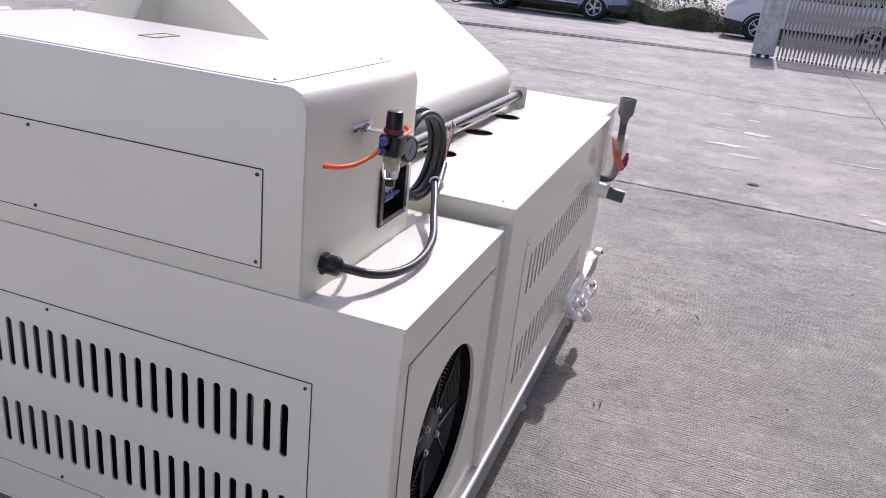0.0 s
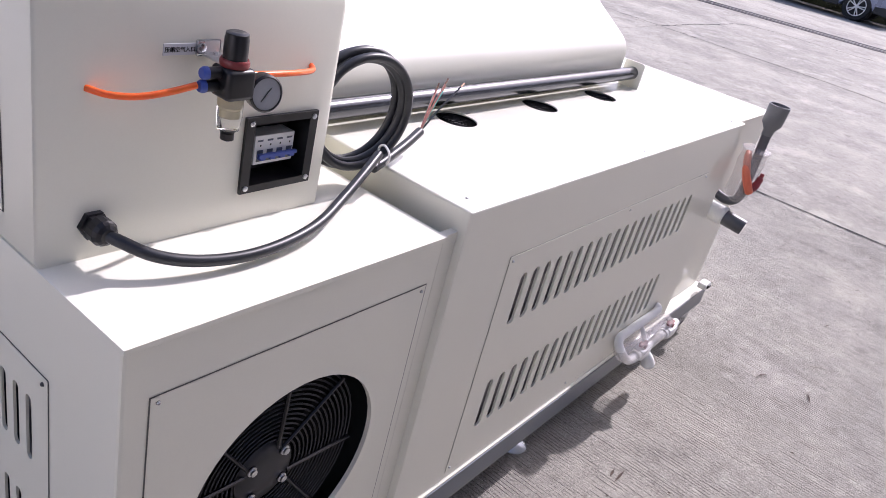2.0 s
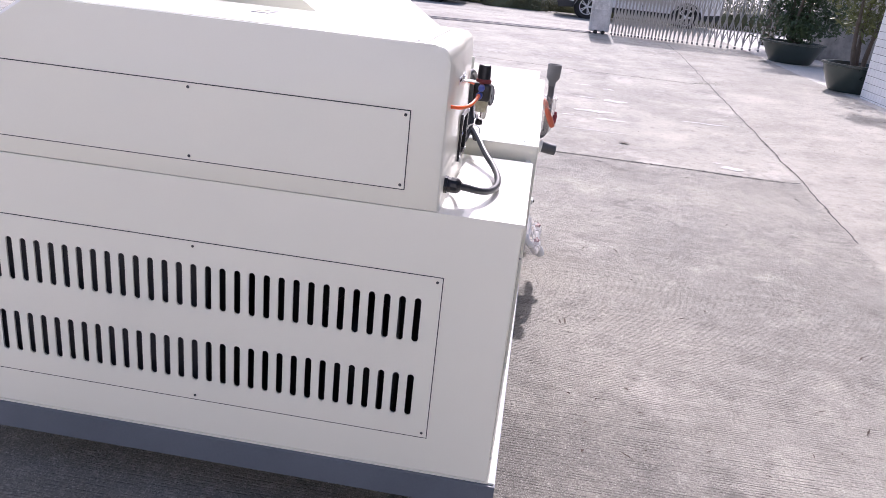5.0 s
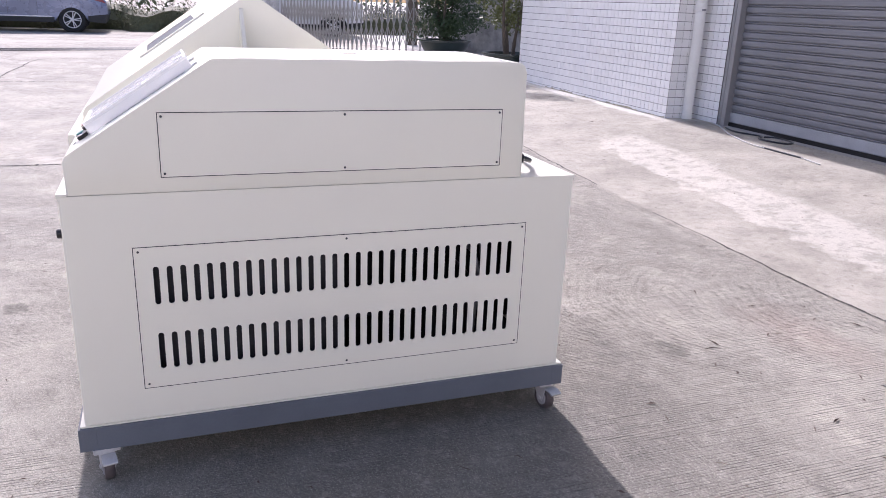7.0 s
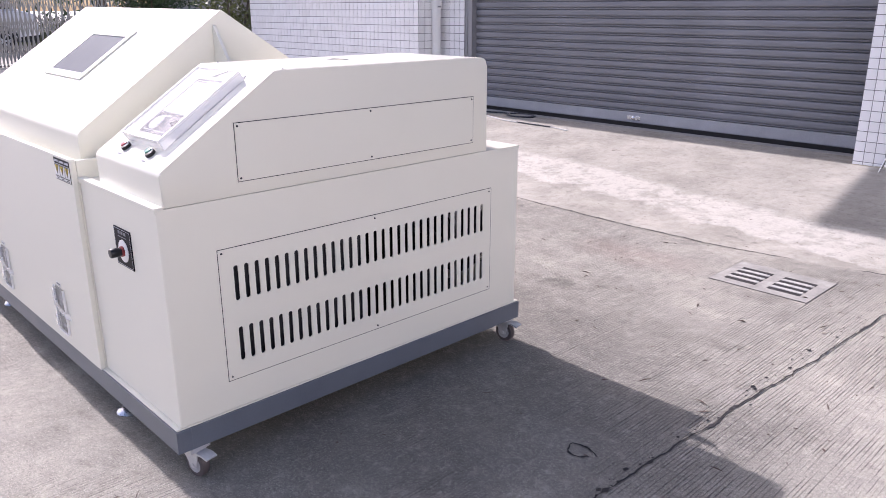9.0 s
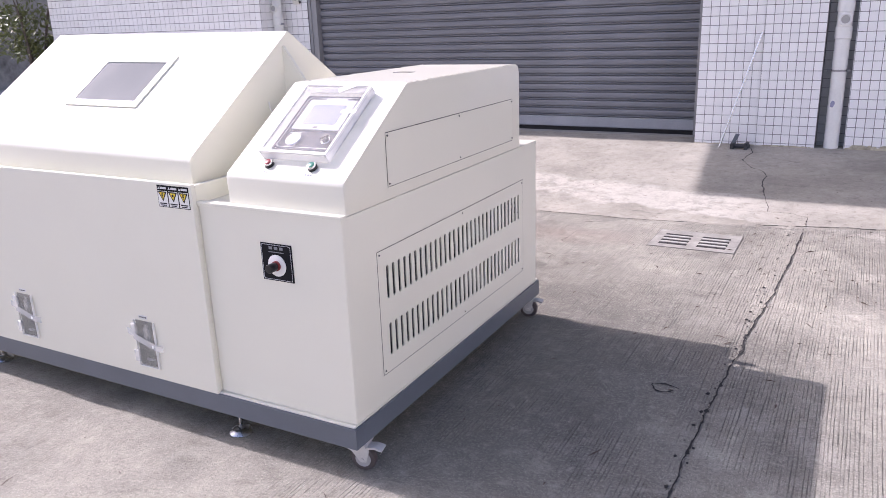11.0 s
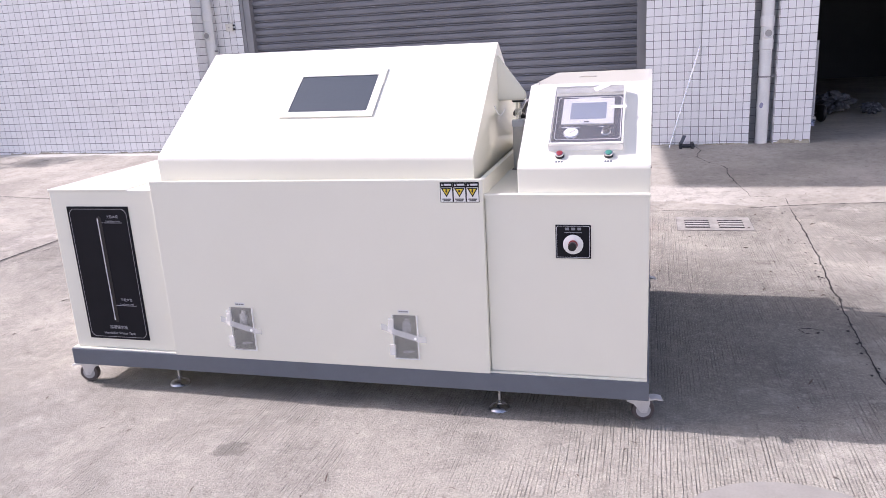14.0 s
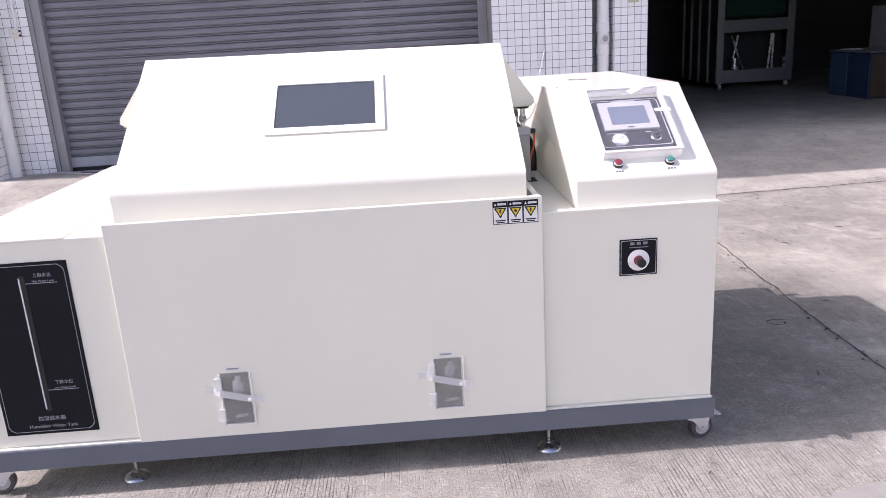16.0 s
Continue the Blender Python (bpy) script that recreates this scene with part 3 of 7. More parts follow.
# lift cylinders on both sides
for xc, base in ((-0.560, Z_DECK), (-2.055, 0.934)):
    cyl = part("lift_cylinder", boxed(xc - 0.024, xc + 0.024, 0.577, 0.625, base + 0.002, 1.085, 0.004), ALUMINIUM, chamber, "aluminium pneumatic lift cylinder")
    part("end_cap", boxed(xc - 0.027, xc + 0.027, 0.574, 0.628, 1.085, 1.115, 0.004), BEZEL, cyl)
    part("piston_rod", rodded((xc, 0.601, 1.115), (xc, 0.601, 1.19), 0.01, 14), CHROME, cyl, smooth=True)
    part("lock_nut", rodded((xc, 0.601, 1.135), (xc, 0.601, 1.16), 0.016, 6), STEEL, cyl)
    part("rubber_buffer", rodded((xc, 0.601, 1.19), (xc, 0.601, 1.2), 0.026, 16), BLACK, cyl, smooth=True)
    if xc > -1:
        part("elbow_fitting", boxed(xc + 0.027, xc + 0.05, 0.592, 0.61, 1.088, 1.108, 0.004), BLACK, cyl)
        part("air_hose", tube(bmesh.new(), [(xc + 0.045, 0.601, 1.09), (xc + 0.042, 0.605, 1.04), (xc + 0.03, 0.62, 0.98), (xc + 0.03, 0.64, 0.9)], 0.004, 8), ORANGE, cyl, smooth=True)
        # thin dark sheet laid on the deck for the shade of an opening
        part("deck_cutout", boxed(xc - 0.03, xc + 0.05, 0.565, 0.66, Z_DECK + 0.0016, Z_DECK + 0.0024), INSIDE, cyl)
part("hose", tube(bmesh.new(), [(-0.6, 0.75, 1.13), (-0.56, 0.78, 1.1), (-0.5, 0.8, 1.02), (-0.485, 0.82, 0.9)], 0.016, 10), RUBBER, chamber, "black corrugated hose beside the cylinder", smooth=True)
part("cable_tie_tail", tube(bmesh.new(), [(-0.57, 0.56, 1.13), (-0.53, 0.55, 1.17), (-0.515, 0.55, 1.21)], 0.002, 6), WHITE, chamber)
part("wire", tube(bmesh.new(), [(-0.636, 0.45, 1.19), (-0.62, 0.44, 1.16), (-0.61, 0.46, 1.15), (-0.6, 0.5, 1.17)], 0.002, 6), WHITE, chamber)

# hinge shaft on the rear housing
part("hinge_shaft", rodded((-2.045, 1.215, 0.988), (-0.6, 1.215, 0.988), 0.021, 24), SHAFT, chamber, "satin grey steel hinge shaft", smooth=True)
for x in (-2.03,):
    bm = prism(bmesh.new(), rounded([(1.178, 0.942), (1.178, 1.026), (1.25, 1.026), (1.25, 0.942)], [0, 0.01, 0.01, 0]), "x", x - 0.004, x + 0.004)
    part("shaft_bracket", bm, PAINT, chamber)

# humidifier tank cabinet
bm = boxed(-2.552, -2.023, 0.0, 0.448, 0.193, 0.928, 0.005)
part("tank_cabinet", bm, PAINT, chamber)
bm = boxed(-2.556, -2.152, -0.003, 1.563, 0.923, 0.932, 0.003)
part("tank_lid", bm, PAINT, chamber)
part("grommet", lathe(bmesh.new(), (-2.25, 0.62, 0.932), (0, 0, 1), [(0.03, 0), (0.03, 0.002), (0.02, 0.003)], 20), WHITE, chamber)


def frontal(y):
    return lambda u, v, d: (u, y - d, v)


def outline_strip(bm, at, u0, u1, v0, v1, w, d, notch=0.0):
    """A thin printed border, with cut corners."""
    def loop(o):
        n = notch
        return [(u0 + o + n, v0 + o), (u1 - o - n, v0 + o), (u1 - o - n * 0.4, v0 + o + n * 0.4), (u1 - o, v0 + o + n), (u1 - o, v1 - o - n), (u1 - o - n * 0.4, v1 - o - n * 0.4), (u1 - o - n, v1 - o), (u0 + o + n, v1 - o), (u0 + o + n * 0.4, v1 - o - n * 0.4), (u0 + o, v1 - o - n), (u0 + o, v0 + o + n), (u0 + o + n * 0.4, v0 + o + n * 0.4)]
    a, b = [bm.verts.new(at(*p, d)) for p in loop(0)], [bm.verts.new(at(*p, d)) for p in loop(w)]
    for i in range(12):
        bm.faces.new((a[i], a[(i + 1) % 12], b[(i + 1) % 12], b[i]))
    return bm


# water level plate
front0 = frontal(0.0)
TP = (-2.470, -2.158, 0.240, 0.856)
plate = part("level_plate", boxed(TP[0], TP[1], -0.004, 0.0005, TP[2], TP[3], 0.001, 1), PLATE, chamber, "charcoal water level plate with silver print")
bm = outline_strip(bmesh.new(), front0, TP[0] + 0.01, TP[1] - 0.01, TP[2] + 0.01, TP[3] - 0.01, 0.002, 0.0045, 0.02)
part("plate_border", bm, surface("dull_border_print", (0.36, 0.36, 0.38), 0.5, 0, 0.05, 30, 200, 0.0), plate)
TX = -2.312
GREYPRINT = surface("grey_print", (0.33, 0.34, 0.37), 0.45, 0, 0.05, 30, 200, 0.0)
bm = prism(bmesh.new(), [(TX + 0.012 * math.cos(a), 0.80 + 0.012 * math.sin(a)) for a in np.linspace(0, math.pi, 9)] + [(TX + 0.012 * math.cos(a), 0.336 + 0.012 * math.sin(a)) for a in np.linspace(math.pi, 2 * math.pi, 9)], "y", -0.0052, -0.004)
part("sight_slot", bm, BLACK, plate, "slot with the level tube")
part("level_tube", rodded((TX - 0.0065, -0.0055, 0.334), (TX - 0.0065, -0.0055, 0.803), 0.0024, 12), SILVERINK, plate, "silvery level tube", smooth=True)


def label_at(x, z, y=-0.0046):
    return Matrix.Translation((x, y, z)) @ Matrix.Rotation(math.pi / 2, 4, "X")


for text, size, x, z in (("\u4e0a\u9650\u6c34\u4f4d", 0.0165, -2.243, 0.806), ("High Water Level", 0.0105, -2.243, 0.788), ("\u4e0b\u9650\u6c34\u4f4d", 0.0165, -2.243, 0.425), ("Low Water Level", 0.0105, -2.243, 0.407), ("\u52a0\u6e7f\u50a8\u6c34\u7bb1", 0.020, -2.308, 0.292), ("Humidifier Water Tank", 0.0185, -2.308, 0.264)):
    part("plate_text", written(text, size * 0.93, label_at(x, z)), GREYPRINT, plate)
for z in (0.783, 0.402):
    part("level_mark", boxed(-2.3, -2.197, -0.0052, -0.004, z, z + 0.0022), GREYPRINT, plate)

# pressure regulator plate with its knob
KP = (-0.335, -0.206, 0.664, 0.792)
kplate = part("regulator_plate", boxed(KP[0], KP[1], -0.003, 0.0005, KP[2], KP[3], 0.001, 1), PLATE, chamber, "black regulator plate")
part("plate_border", outline_strip(bmesh.new(), front0, KP[0] + 0.004, KP[1] - 0.004, KP[2] + 0.004, KP[3] - 0.004, 0.0015, 0.0035, 0.004), SILVERINK, kplate)
KC = (-0.2705, 0.718)
part("dial_disc", lathe(bmesh.new(), (KC[0], -0.003, KC[1]), (0, -1, 0), [(0.037, 0), (0.037, 0.002), (0.035, 0.003), (0.01, 0.003)], 40), WHITE, kplate, "white dial disc", smooth=True)
part("lock_ring", lathe(bmesh.new(), (KC[0], -0.006, KC[1]), (0, -1, 0), [(0.017, 0), (0.017, 0.006), (0.014, 0.007)], 24), MAROON, kplate, smooth=True)
part("knob", lathe(bmesh.new(), (KC[0], -0.008, KC[1]), (0, -1, 0), [(0.013, 0), (0.0135, 0.01), (0.015, 0.013), (0.015, 0.036), (0.0135, 0.039), (0.005, 0.04)], 20), BLACK, kplate, "black knurled knob", smooth=True)
for k in range(3):
    part("text_bar", boxed(-0.299 + k * 0.022, -0.285 + k * 0.022, -0.0042, -0.003, 0.772, 0.7815), DIMPRINT, kplate)
part("text_bar", boxed(-0.302, -0.238, -0.0042, -0.003, 0.762, 0.7645), DIMPRINT, kplate)

# warning labels on the front sheet
FS = -0.022
for k in range(3):
    x0, x1, z0, z1 = -0.761 + k * 0.050, -0.7115 + k * 0.050, 0.880, 0.957
    wl = part("warning_label", boxed(x0, x1, FS - 0.0012, FS + 0.0004, z0, z1), PLATE, chamber, "black, white and yellow warning label")
    xc = (x0 + x1) / 2
    part("label_field", boxed(x0 + 0.0025, x1 - 0.0025, FS - 0.0018, FS - 0.001, z0 + 0.0025, z1 - 0.02), WHITE, wl)
    part("triangle_border", prism(bmesh.new(), [(xc - 0.021, z1 - 0.0215), (xc + 0.021, z1 - 0.0215), (xc, z1 - 0.057)], "y", FS - 0.0024, FS - 0.0016), BLACK, wl)
    part("triangle", prism(bmesh.new(), [(xc - 0.0138, z1 - 0.0255), (xc + 0.0138, z1 - 0.0255), (xc, z1 - 0.0490)], "y", FS - 0.003, FS - 0.002), YELLOW, wl)
    if k == 1:
        bm = lathe(bmesh.new(), (xc, FS - 0.003, z1 - 0.0335), (0, -1, 0), [(0.0045, 0), (0.0045, 0.0006)], 12)
    else:
        bm = prism(bmesh.new(), [(xc - 0.002, z1 - 0.026), (xc + 0.004, z1 - 0.027), (xc + 0.001, z1 - 0.034), (xc + 0.004, z1 - 0.034), (xc - 0.002, z1 - 0.045), (xc, z1 - 0.037), (xc - 0.004, z1 - 0.037)], "y", FS - 0.0036, FS - 0.003)
    part("symbol", bm, BLACK, wl)
    part("text_bar", boxed(x0 + 0.008, x1 - 0.008, FS - 0.0024, FS - 0.0016, z0 + 0.011, z0 + 0.015), BLACK, wl)
    part("text_bar", boxed(x0 + 0.012, x1 - 0.012, FS - 0.0024, FS - 0.0016, z0 + 0.005, z0 + 0.0085), BLACK, wl)
    part("header_bar", boxed(x0 + 0.016, x1 - 0.005, FS - 0.0024, FS - 0.001, z1 - 0.013, z1 - 0.006), SILVERINK, wl)
    part("header_mark", prism(bmesh.new(), [(x0 + 0.004, z1 - 0.014), (x0 + 0.013, z1 - 0.014), (x0 + 0.0085, z1 - 0.005)], "y", FS - 0.0024, FS - 0.001), SILVERINK, wl)

SPOUT = surface("milky_drain_plastic", (0.42, 0.42, 0.39), 0.45, 0, 0.3, 30, 150, 0.05)
HINGE = sheet("translucent_hinge", 1.0, 0.15, 0.3, 0.6, 0.97)
DARKPRINT = surface("dark_print", (0.09, 0.09, 0.1), 0.5, 0, 0.1, 30, 200, 0.0)
# two drain windows low on the front sheet
for x0, x1, z0, z1 in ((-1.713, -1.620, 0.236, 0.424), (-0.985, -0.893, 0.236, 0.420)):
    # flat grey plate in place of a recess; nothing is cut behind it
    dw = part("drain_window", boxed(x0, x1, FS - 0.0015, FS + 0.0004, z0, z1), surface("flat_recess_grey", (0.23, 0.225, 0.19), 0.5, 0, 0.4, 14, 120, 0.1), chamber, "small clear-covered drain window sealed with tape")
    xc = (x0 + x1) / 2
    cup = lathe(bmesh.new(), (xc + 0.012, 0, z1 - 0.012), (-0.12, 0, -1), [(0.010, 0), (0.011, 0.016), (0.019, 0.02), (0.018, 0.058), (0.013, 0.064), (0.012, 0.078), (0.002, 0.08)], 18)
    bmesh.ops.transform(cup, matrix=Matrix.Translation((0, FS - 0.0012, 0)) @ Matrix.Diagonal((1, 0.26, 1, 1)), verts=cup.verts)
    part("drain_spout", cup, SPOUT, dw, "milky plastic drain spout", smooth=True)
    dreg = lathe(bmesh.new(), (x0 + 0.03, FS - 0.0012, z0 + 0.024), (0.95, 0, 0.12), [(0.003, 0), (0.007, 0.012), (0.006, 0.036), (0.002, 0.052)], 12)
    bmesh.ops.transform(dreg, matrix=Matrix.Translation((0, FS - 0.0012, 0)) @ Matrix.Diagonal((1, 0.22, 1, 1)) @ Matrix.Translation((0, 0.0012 - FS, 0)), verts=dreg.verts)
    part("drain_elbow", dreg, SPOUT, dw, "milky plastic elbow", smooth=True)
    part("clear_cover", boxed(x0 - 0.004, x1 + 0.01, FS - 0.009, FS - 0.0065, z0 - 0.003, z1 + 0.002, 0.001), CLEAR, dw, "clear acrylic flap")
    for a in ((x1 + 0.006, x1 + 0.010, z0 - 0.002, z1 + 0.002), (x0, x1 + 0.01, z0 - 0.004, z0 - 0.001), (x0 - 0.005, x0 - 0.003, z0 - 0.002, z1 + 0.002)):
        part("cover_edge", boxed(a[0], a[1], FS - 0.0098, FS - 0.0012, a[2], a[3], 0.001), WHITE, dw)
    for z in (z1 - 0.062, z0 + 0.012):
        part("hinge", boxed(x0 - 0.022, x0 + 0.004, FS - 0.0125, FS - 0.001, z, z + 0.048, 0.003), HINGE, dw, "translucent plastic hinge")
    part("latch", lathe(bmesh.new(), (x1 - 0.002, FS - 0.009, (z0 + z1) / 2 - 0.003), (0, -1, 0), [(0.007, 0), (0.007, 0.004), (0.004, 0.006)], 14), WHITE, dw, smooth=True)
    bm = bmesh.new()
    ta, tb = (x0 - 0.055, (z0 + z1) / 2 + 0.026), (x1 + 0.04, (z0 + z1) / 2 - 0.024)
    for i in range(8):
        s, e = i / 8, (i + 1) / 8
        P = [(ta[0] + (tb[0] - ta[0]) * q, FS - (0.0135 if x0 - 0.03 < ta[0] + (tb[0] - ta[0]) * q < x1 + 0.02 else 0.0012), ta[1] + (tb[1] - ta[1]) * q) for q in (s, e)]
        quad(bm, P[0], P[1], (P[1][0], P[1][1], P[1][2] + 0.026), (P[0][0], P[0][1], P[0][2] + 0.026))
    bmesh.ops.remove_doubles(bm, verts=bm.verts, dist=1e-5)
    bmesh.ops.solidify(bm, geom=list(bm.faces), thickness=0.0004)
    part("tape", bm, TAPE, dw, "strip of clear packing tape")
    lab = part("name_tag", boxed(xc - 0.026, xc + 0.02, FS - 0.001, FS + 0.0003, z1 + 0.008, z1 + 0.022), MILKY, dw, "small printed name tag")
    for k in range(5):
        part("text_bar", boxed(xc - 0.0215 + k * 0.008, xc - 0.0165 + k * 0.008, FS - 0.0016, FS - 0.0008, z1 + 0.0125, z1 + 0.0178), DARKPRINT, lab)

# control front: touch panel under a clear guard
CL0, CL1 = Vector((0, 0.022, 1.003)), Vector((0, 0.419, 1.268))
CLD = (CL1 - CL0).normalized()
CLN = Vector((0, -CLD.z, CLD.y))


def on_front(x, u, d):
    return CL0 + Vector((x, 0, 0)) + CLD * u + CLN * d


tp = part("control_panel", slab(bmesh.new(), on_front, -0.362, -0.100, 0.132, 0.398, -0.002, 0.003), NAVYPLATE, chamber, "dark navy control panel")


def on_front_uv(u, v, d):
    return on_front(u, v, d)


part("panel_border", outline_strip(bmesh.new(), on_front_uv, -0.353, -0.109, 0.141, 0.389, 0.0025, 0.0036, 0.01), SILVERINK, tp)
part("touch_screen", slab(bmesh.new(), on_front, -0.332, -0.136, 0.222, 0.372, 0.002, 0.011, 0.003), BEZEL, tp, "light grey touch screen unit")
part("display", slab(bmesh.new(), on_front, -0.300, -0.165, 0.248, 0.344, 0.0105, 0.0118), SCREEN, tp, "blue-grey idle display")
part("logo_bar", slab(bmesh.new(), on_front, -0.246, -0.226, 0.229, 0.236, 0.0108, 0.0116), BLACK, tp)
for k in range(8):
    part("title_bar", slab(bmesh.new(), on_front, -0.275 + k * 0.011, -0.2665 + k * 0.011, 0.377, 0.3855, 0.0028, 0.0036), SILVERINK, tp)
for x0, w in ((-0.33, 0.07), (-0.19, 0.02)):
    part("caption_bar", slab(bmesh.new(), on_front, x0, x0 + w, 0.2095, 0.2115, 0.0028, 0.0036), SILVERINK, tp)
GC = on_front(-0.290, 0.172, 0.003)
g = part("pressure_gauge", lathe(bmesh.new(), GC, CLN, [(0.030, 0), (0.030, 0.008), (0.027, 0.011), (0.0255, 0.011), (0.0255, 0.009), (0.002, 0.0088)], 32), CHROME, tp, "round panel pressure gauge", smooth=True)
part("gauge_face", lathe(bmesh.new(), GC + CLN * 0.009, CLN, [(0.0255, 0), (0.0255, 0.0008), (0.001, 0.0009)], 32), WHITE, tp)
bm = bmesh.new()
slab(bm, lambda x, u, d: on_front(-0.290 + x * 0.78 - u * 0.62, 0.172 + x * 0.62 + u * 0.78, d), -0.006, 0.017, -0.001, 0.001, 0.0126, 0.0134)
part("needle", bm, BLACK, tp)
KS = on_front(-0.162, 0.176, 0.003)
part("switch_ring", lathe(bmesh.new(), KS, CLN, [(0.018, 0), (0.018, 0.006), (0.016, 0.008), (0.012, 0.008)], 24), CHROME, tp, smooth=True)
part("selector_knob", lathe(bmesh.new(), KS + CLN * 0.008, CLN, [(0.013, 0), (0.012, 0.012), (0.004, 0.013)], 16), BLACK, tp, smooth=True)
part("selector_lever", slab(bmesh.new(), lambda x, u, d: on_front(-0.162 + x * 0.82 - u * 0.57, 0.176 + x * 0.57 + u * 0.82, d), -0.012, 0.018, -0.004, 0.004, 0.018, 0.027, 0.001), BLACK, tp)
# guard: clear box with milky welded edges
GX0, GX1, GU0, GU1, GH = -0.368, -0.098, 0.084, 0.422, 0.035
guard = part("panel_guard", slab(bmesh.new(), on_front, GX0, GX1, GU0, GU1, GH - 0.003, GH), CLEAR, chamber, "clear acrylic guard box over the control panel")
for a in ((GX0, GX0 + 0.003, GU0, GU1), (GX1 - 0.003, GX1, GU0, GU1), (GX0 + 0.003, GX1 - 0.003, GU0, GU0 + 0.003), (GX0 + 0.003, GX1 - 0.003, GU1 - 0.003, GU1)):
    part("guard_side", slab(bmesh.new(), on_front, *a, 0.0005, GH - 0.003), HAZE, guard)
for a in ((GX0 - 0.001, GX0 + 0.005, GU0, GU1), (GX1 - 0.005, GX1 + 0.001, GU0, GU1), (GX0 + 0.005, GX1 - 0.005, GU0 - 0.001, GU0 + 0.006), (GX0 + 0.005, GX1 - 0.005, GU1 - 0.005, GU1 + 0.001)):
    part("guard_rim", slab(bmesh.new(), on_front, *a, GH - 0.007, GH + 0.001), WHITE, guard)
part("tape_tab", slab(bmesh.new(), lambda x, u, d: on_front(-0.188 + x * 0.85 - u * 0.5, 0.405 + x * 0.5 + u * 0.85, d), -0.03, 0.03, -0.012, 0.012, GH + 0.0012, GH + 0.002), WHITE, guard, "loose white tape tab")
part("tape_tab", slab(bmesh.new(), on_front, -0.146, -0.088, 0.278, 0.294, GH + 0.0012, GH + 0.002), WHITE, guard, "white tape tab")
for x in (-0.33, -0.16):
    part("hinge_tab", slab(bmesh.new(), on_front, x, x + 0.05, GU1 - 0.004, GU1 + 0.018, 0.001, 0.006, 0.001), WHITE, guard)
for x, m in ((-0.323, RED), (-0.147, GREEN)):
    q = on_front(x, 0.056, 0.0)
    push = part("push_button", lathe(bmesh.new(), q, CLN, [(0.0165, 0), (0.0165, 0.010), (0.0155, 0.0105)], 24), BLACK, chamber, "chrome-ringed push button", smooth=True)
    part("button_ring", lathe(bmesh.new(), q + CLN * 0.0103, CLN, [(0.0158, 0), (0.0158, 0.003), (0.0145, 0.005), (0.0115, 0.005)], 24), CHROME, push, smooth=True)
    part("button_cap", lathe(bmesh.new(), q + CLN * 0.0135, CLN, [(0.0115, 0), (0.0115, 0.004), (0.009, 0.005)], 20), m, push, smooth=True)
    for k in range(3):
        part("caption_bar", slab(bmesh.new(), on_front, x - 0.014 + k * 0.010, x - 0.007 + k * 0.010, 0.022, 0.029, 0.0, 0.0009), FRAME, push)

# ---- back of the upper box: air unit, breaker, cable ----
YB = 1.3825


def back_pose(x, z, y):
    """Writing that faces +y."""
    m = Matrix(((-1, 0, 0), (0, 0, 1), (0, 1, 0))).transposed().to_4x4()
    m.translation = (x, y, z)
    return m


tag = part("inlet_tag", boxed(-0.207, -0.159, YB, YB + 0.0015, 1.168, 1.183), SILVERINK, chamber, "silver name tag")
part("tag_text", written("\u538b\u7f29\u7a7a\u6c14\u5165\u53e3", 0.0075, back_pose(-0.183, 1.1726, YB + 0.0018)), PLATE, tag)
air = part("air_regulator", boxed(-0.252, -0.200, 1.415, 1.465, 1.136, 1.182, 0.008, 3), BLACK, chamber, "black air filter regulator with a clear bowl", smooth=True)
RX, RY = -0.226, 1.440
part("adjusting_knob", lathe(bmesh.new(), (RX, RY, 1.192), (0, 0, 1), [(0.019, 0), (0.0185, 0.03), (0.0175, 0.033), (0.0175, 0.037), (0.013, 0.039), (0.004, 0.038)], 28), BLACK, air, smooth=True)
part("knob_ring", lathe(bmesh.new(), (RX, RY, 1.182), (0, 0, 1), [(0.022, 0), (0.023, 0.003), (0.023, 0.008), (0.021, 0.011)], 28), MAROON, air, "dark red ring", smooth=True)
part("bowl_core", lathe(bmesh.new(), (RX, RY, 1.136), (0, 0, -1), [(0.016, 0), (0.016, 0.014), (0.011, 0.018), (0.011, 0.03)], 20), surface("cream_filter", (0.7, 0.64, 0.45), 0.5), air, smooth=True)
part("bowl", lathe(bmesh.new(), (RX, RY, 1.137), (0, 0, -1), [(0.0205, 0), (0.0205, 0.03), (0.018, 0.045), (0.017, 0.05), (0.006, 0.052)], 28), BOWL, air, "clear filter bowl", smooth=True)
part("drain_nut", lathe(bmesh.new(), (RX, RY, 1.086), (0, 0, -1), [(0.009, 0), (0.009, 0.004), (0.011, 0.005), (0.011, 0.015), (0.007, 0.017)], 12), BLACK, air, smooth=True)
gv = Vector((0.22, 1.0, 0.06)).normalized()
gp = Vector((-0.277, 1.452, 1.144))
gauge = part("gauge", lathe(bmesh.new(), gp, gv, [(0.014, -0.022), (0.024, -0.014), (0.028, -0.009), (0.0285, 0.012), (0.026, 0.0145), (0.0245, 0.0145), (0.0245, 0.012)], 32), BLACK, air, smooth=True)
part("dial", lathe(bmesh.new(), gp + gv * 0.0121, gv, [(0.0245, 0), (0.0245, 0.0006), (0.001, 0.0007)], 28), surface("grey_dial", (0.30, 0.31, 0.33), 0.35), air, "grey gauge dial")
part("dial_needle", rodded(gp + gv * 0.0135 + Vector((0.010, 0, -0.011)), gp + gv * 0.0135 + Vector((-0.008, 0, 0.009)), 0.0008, 6), BLACK, air)
bm = bmesh.new()
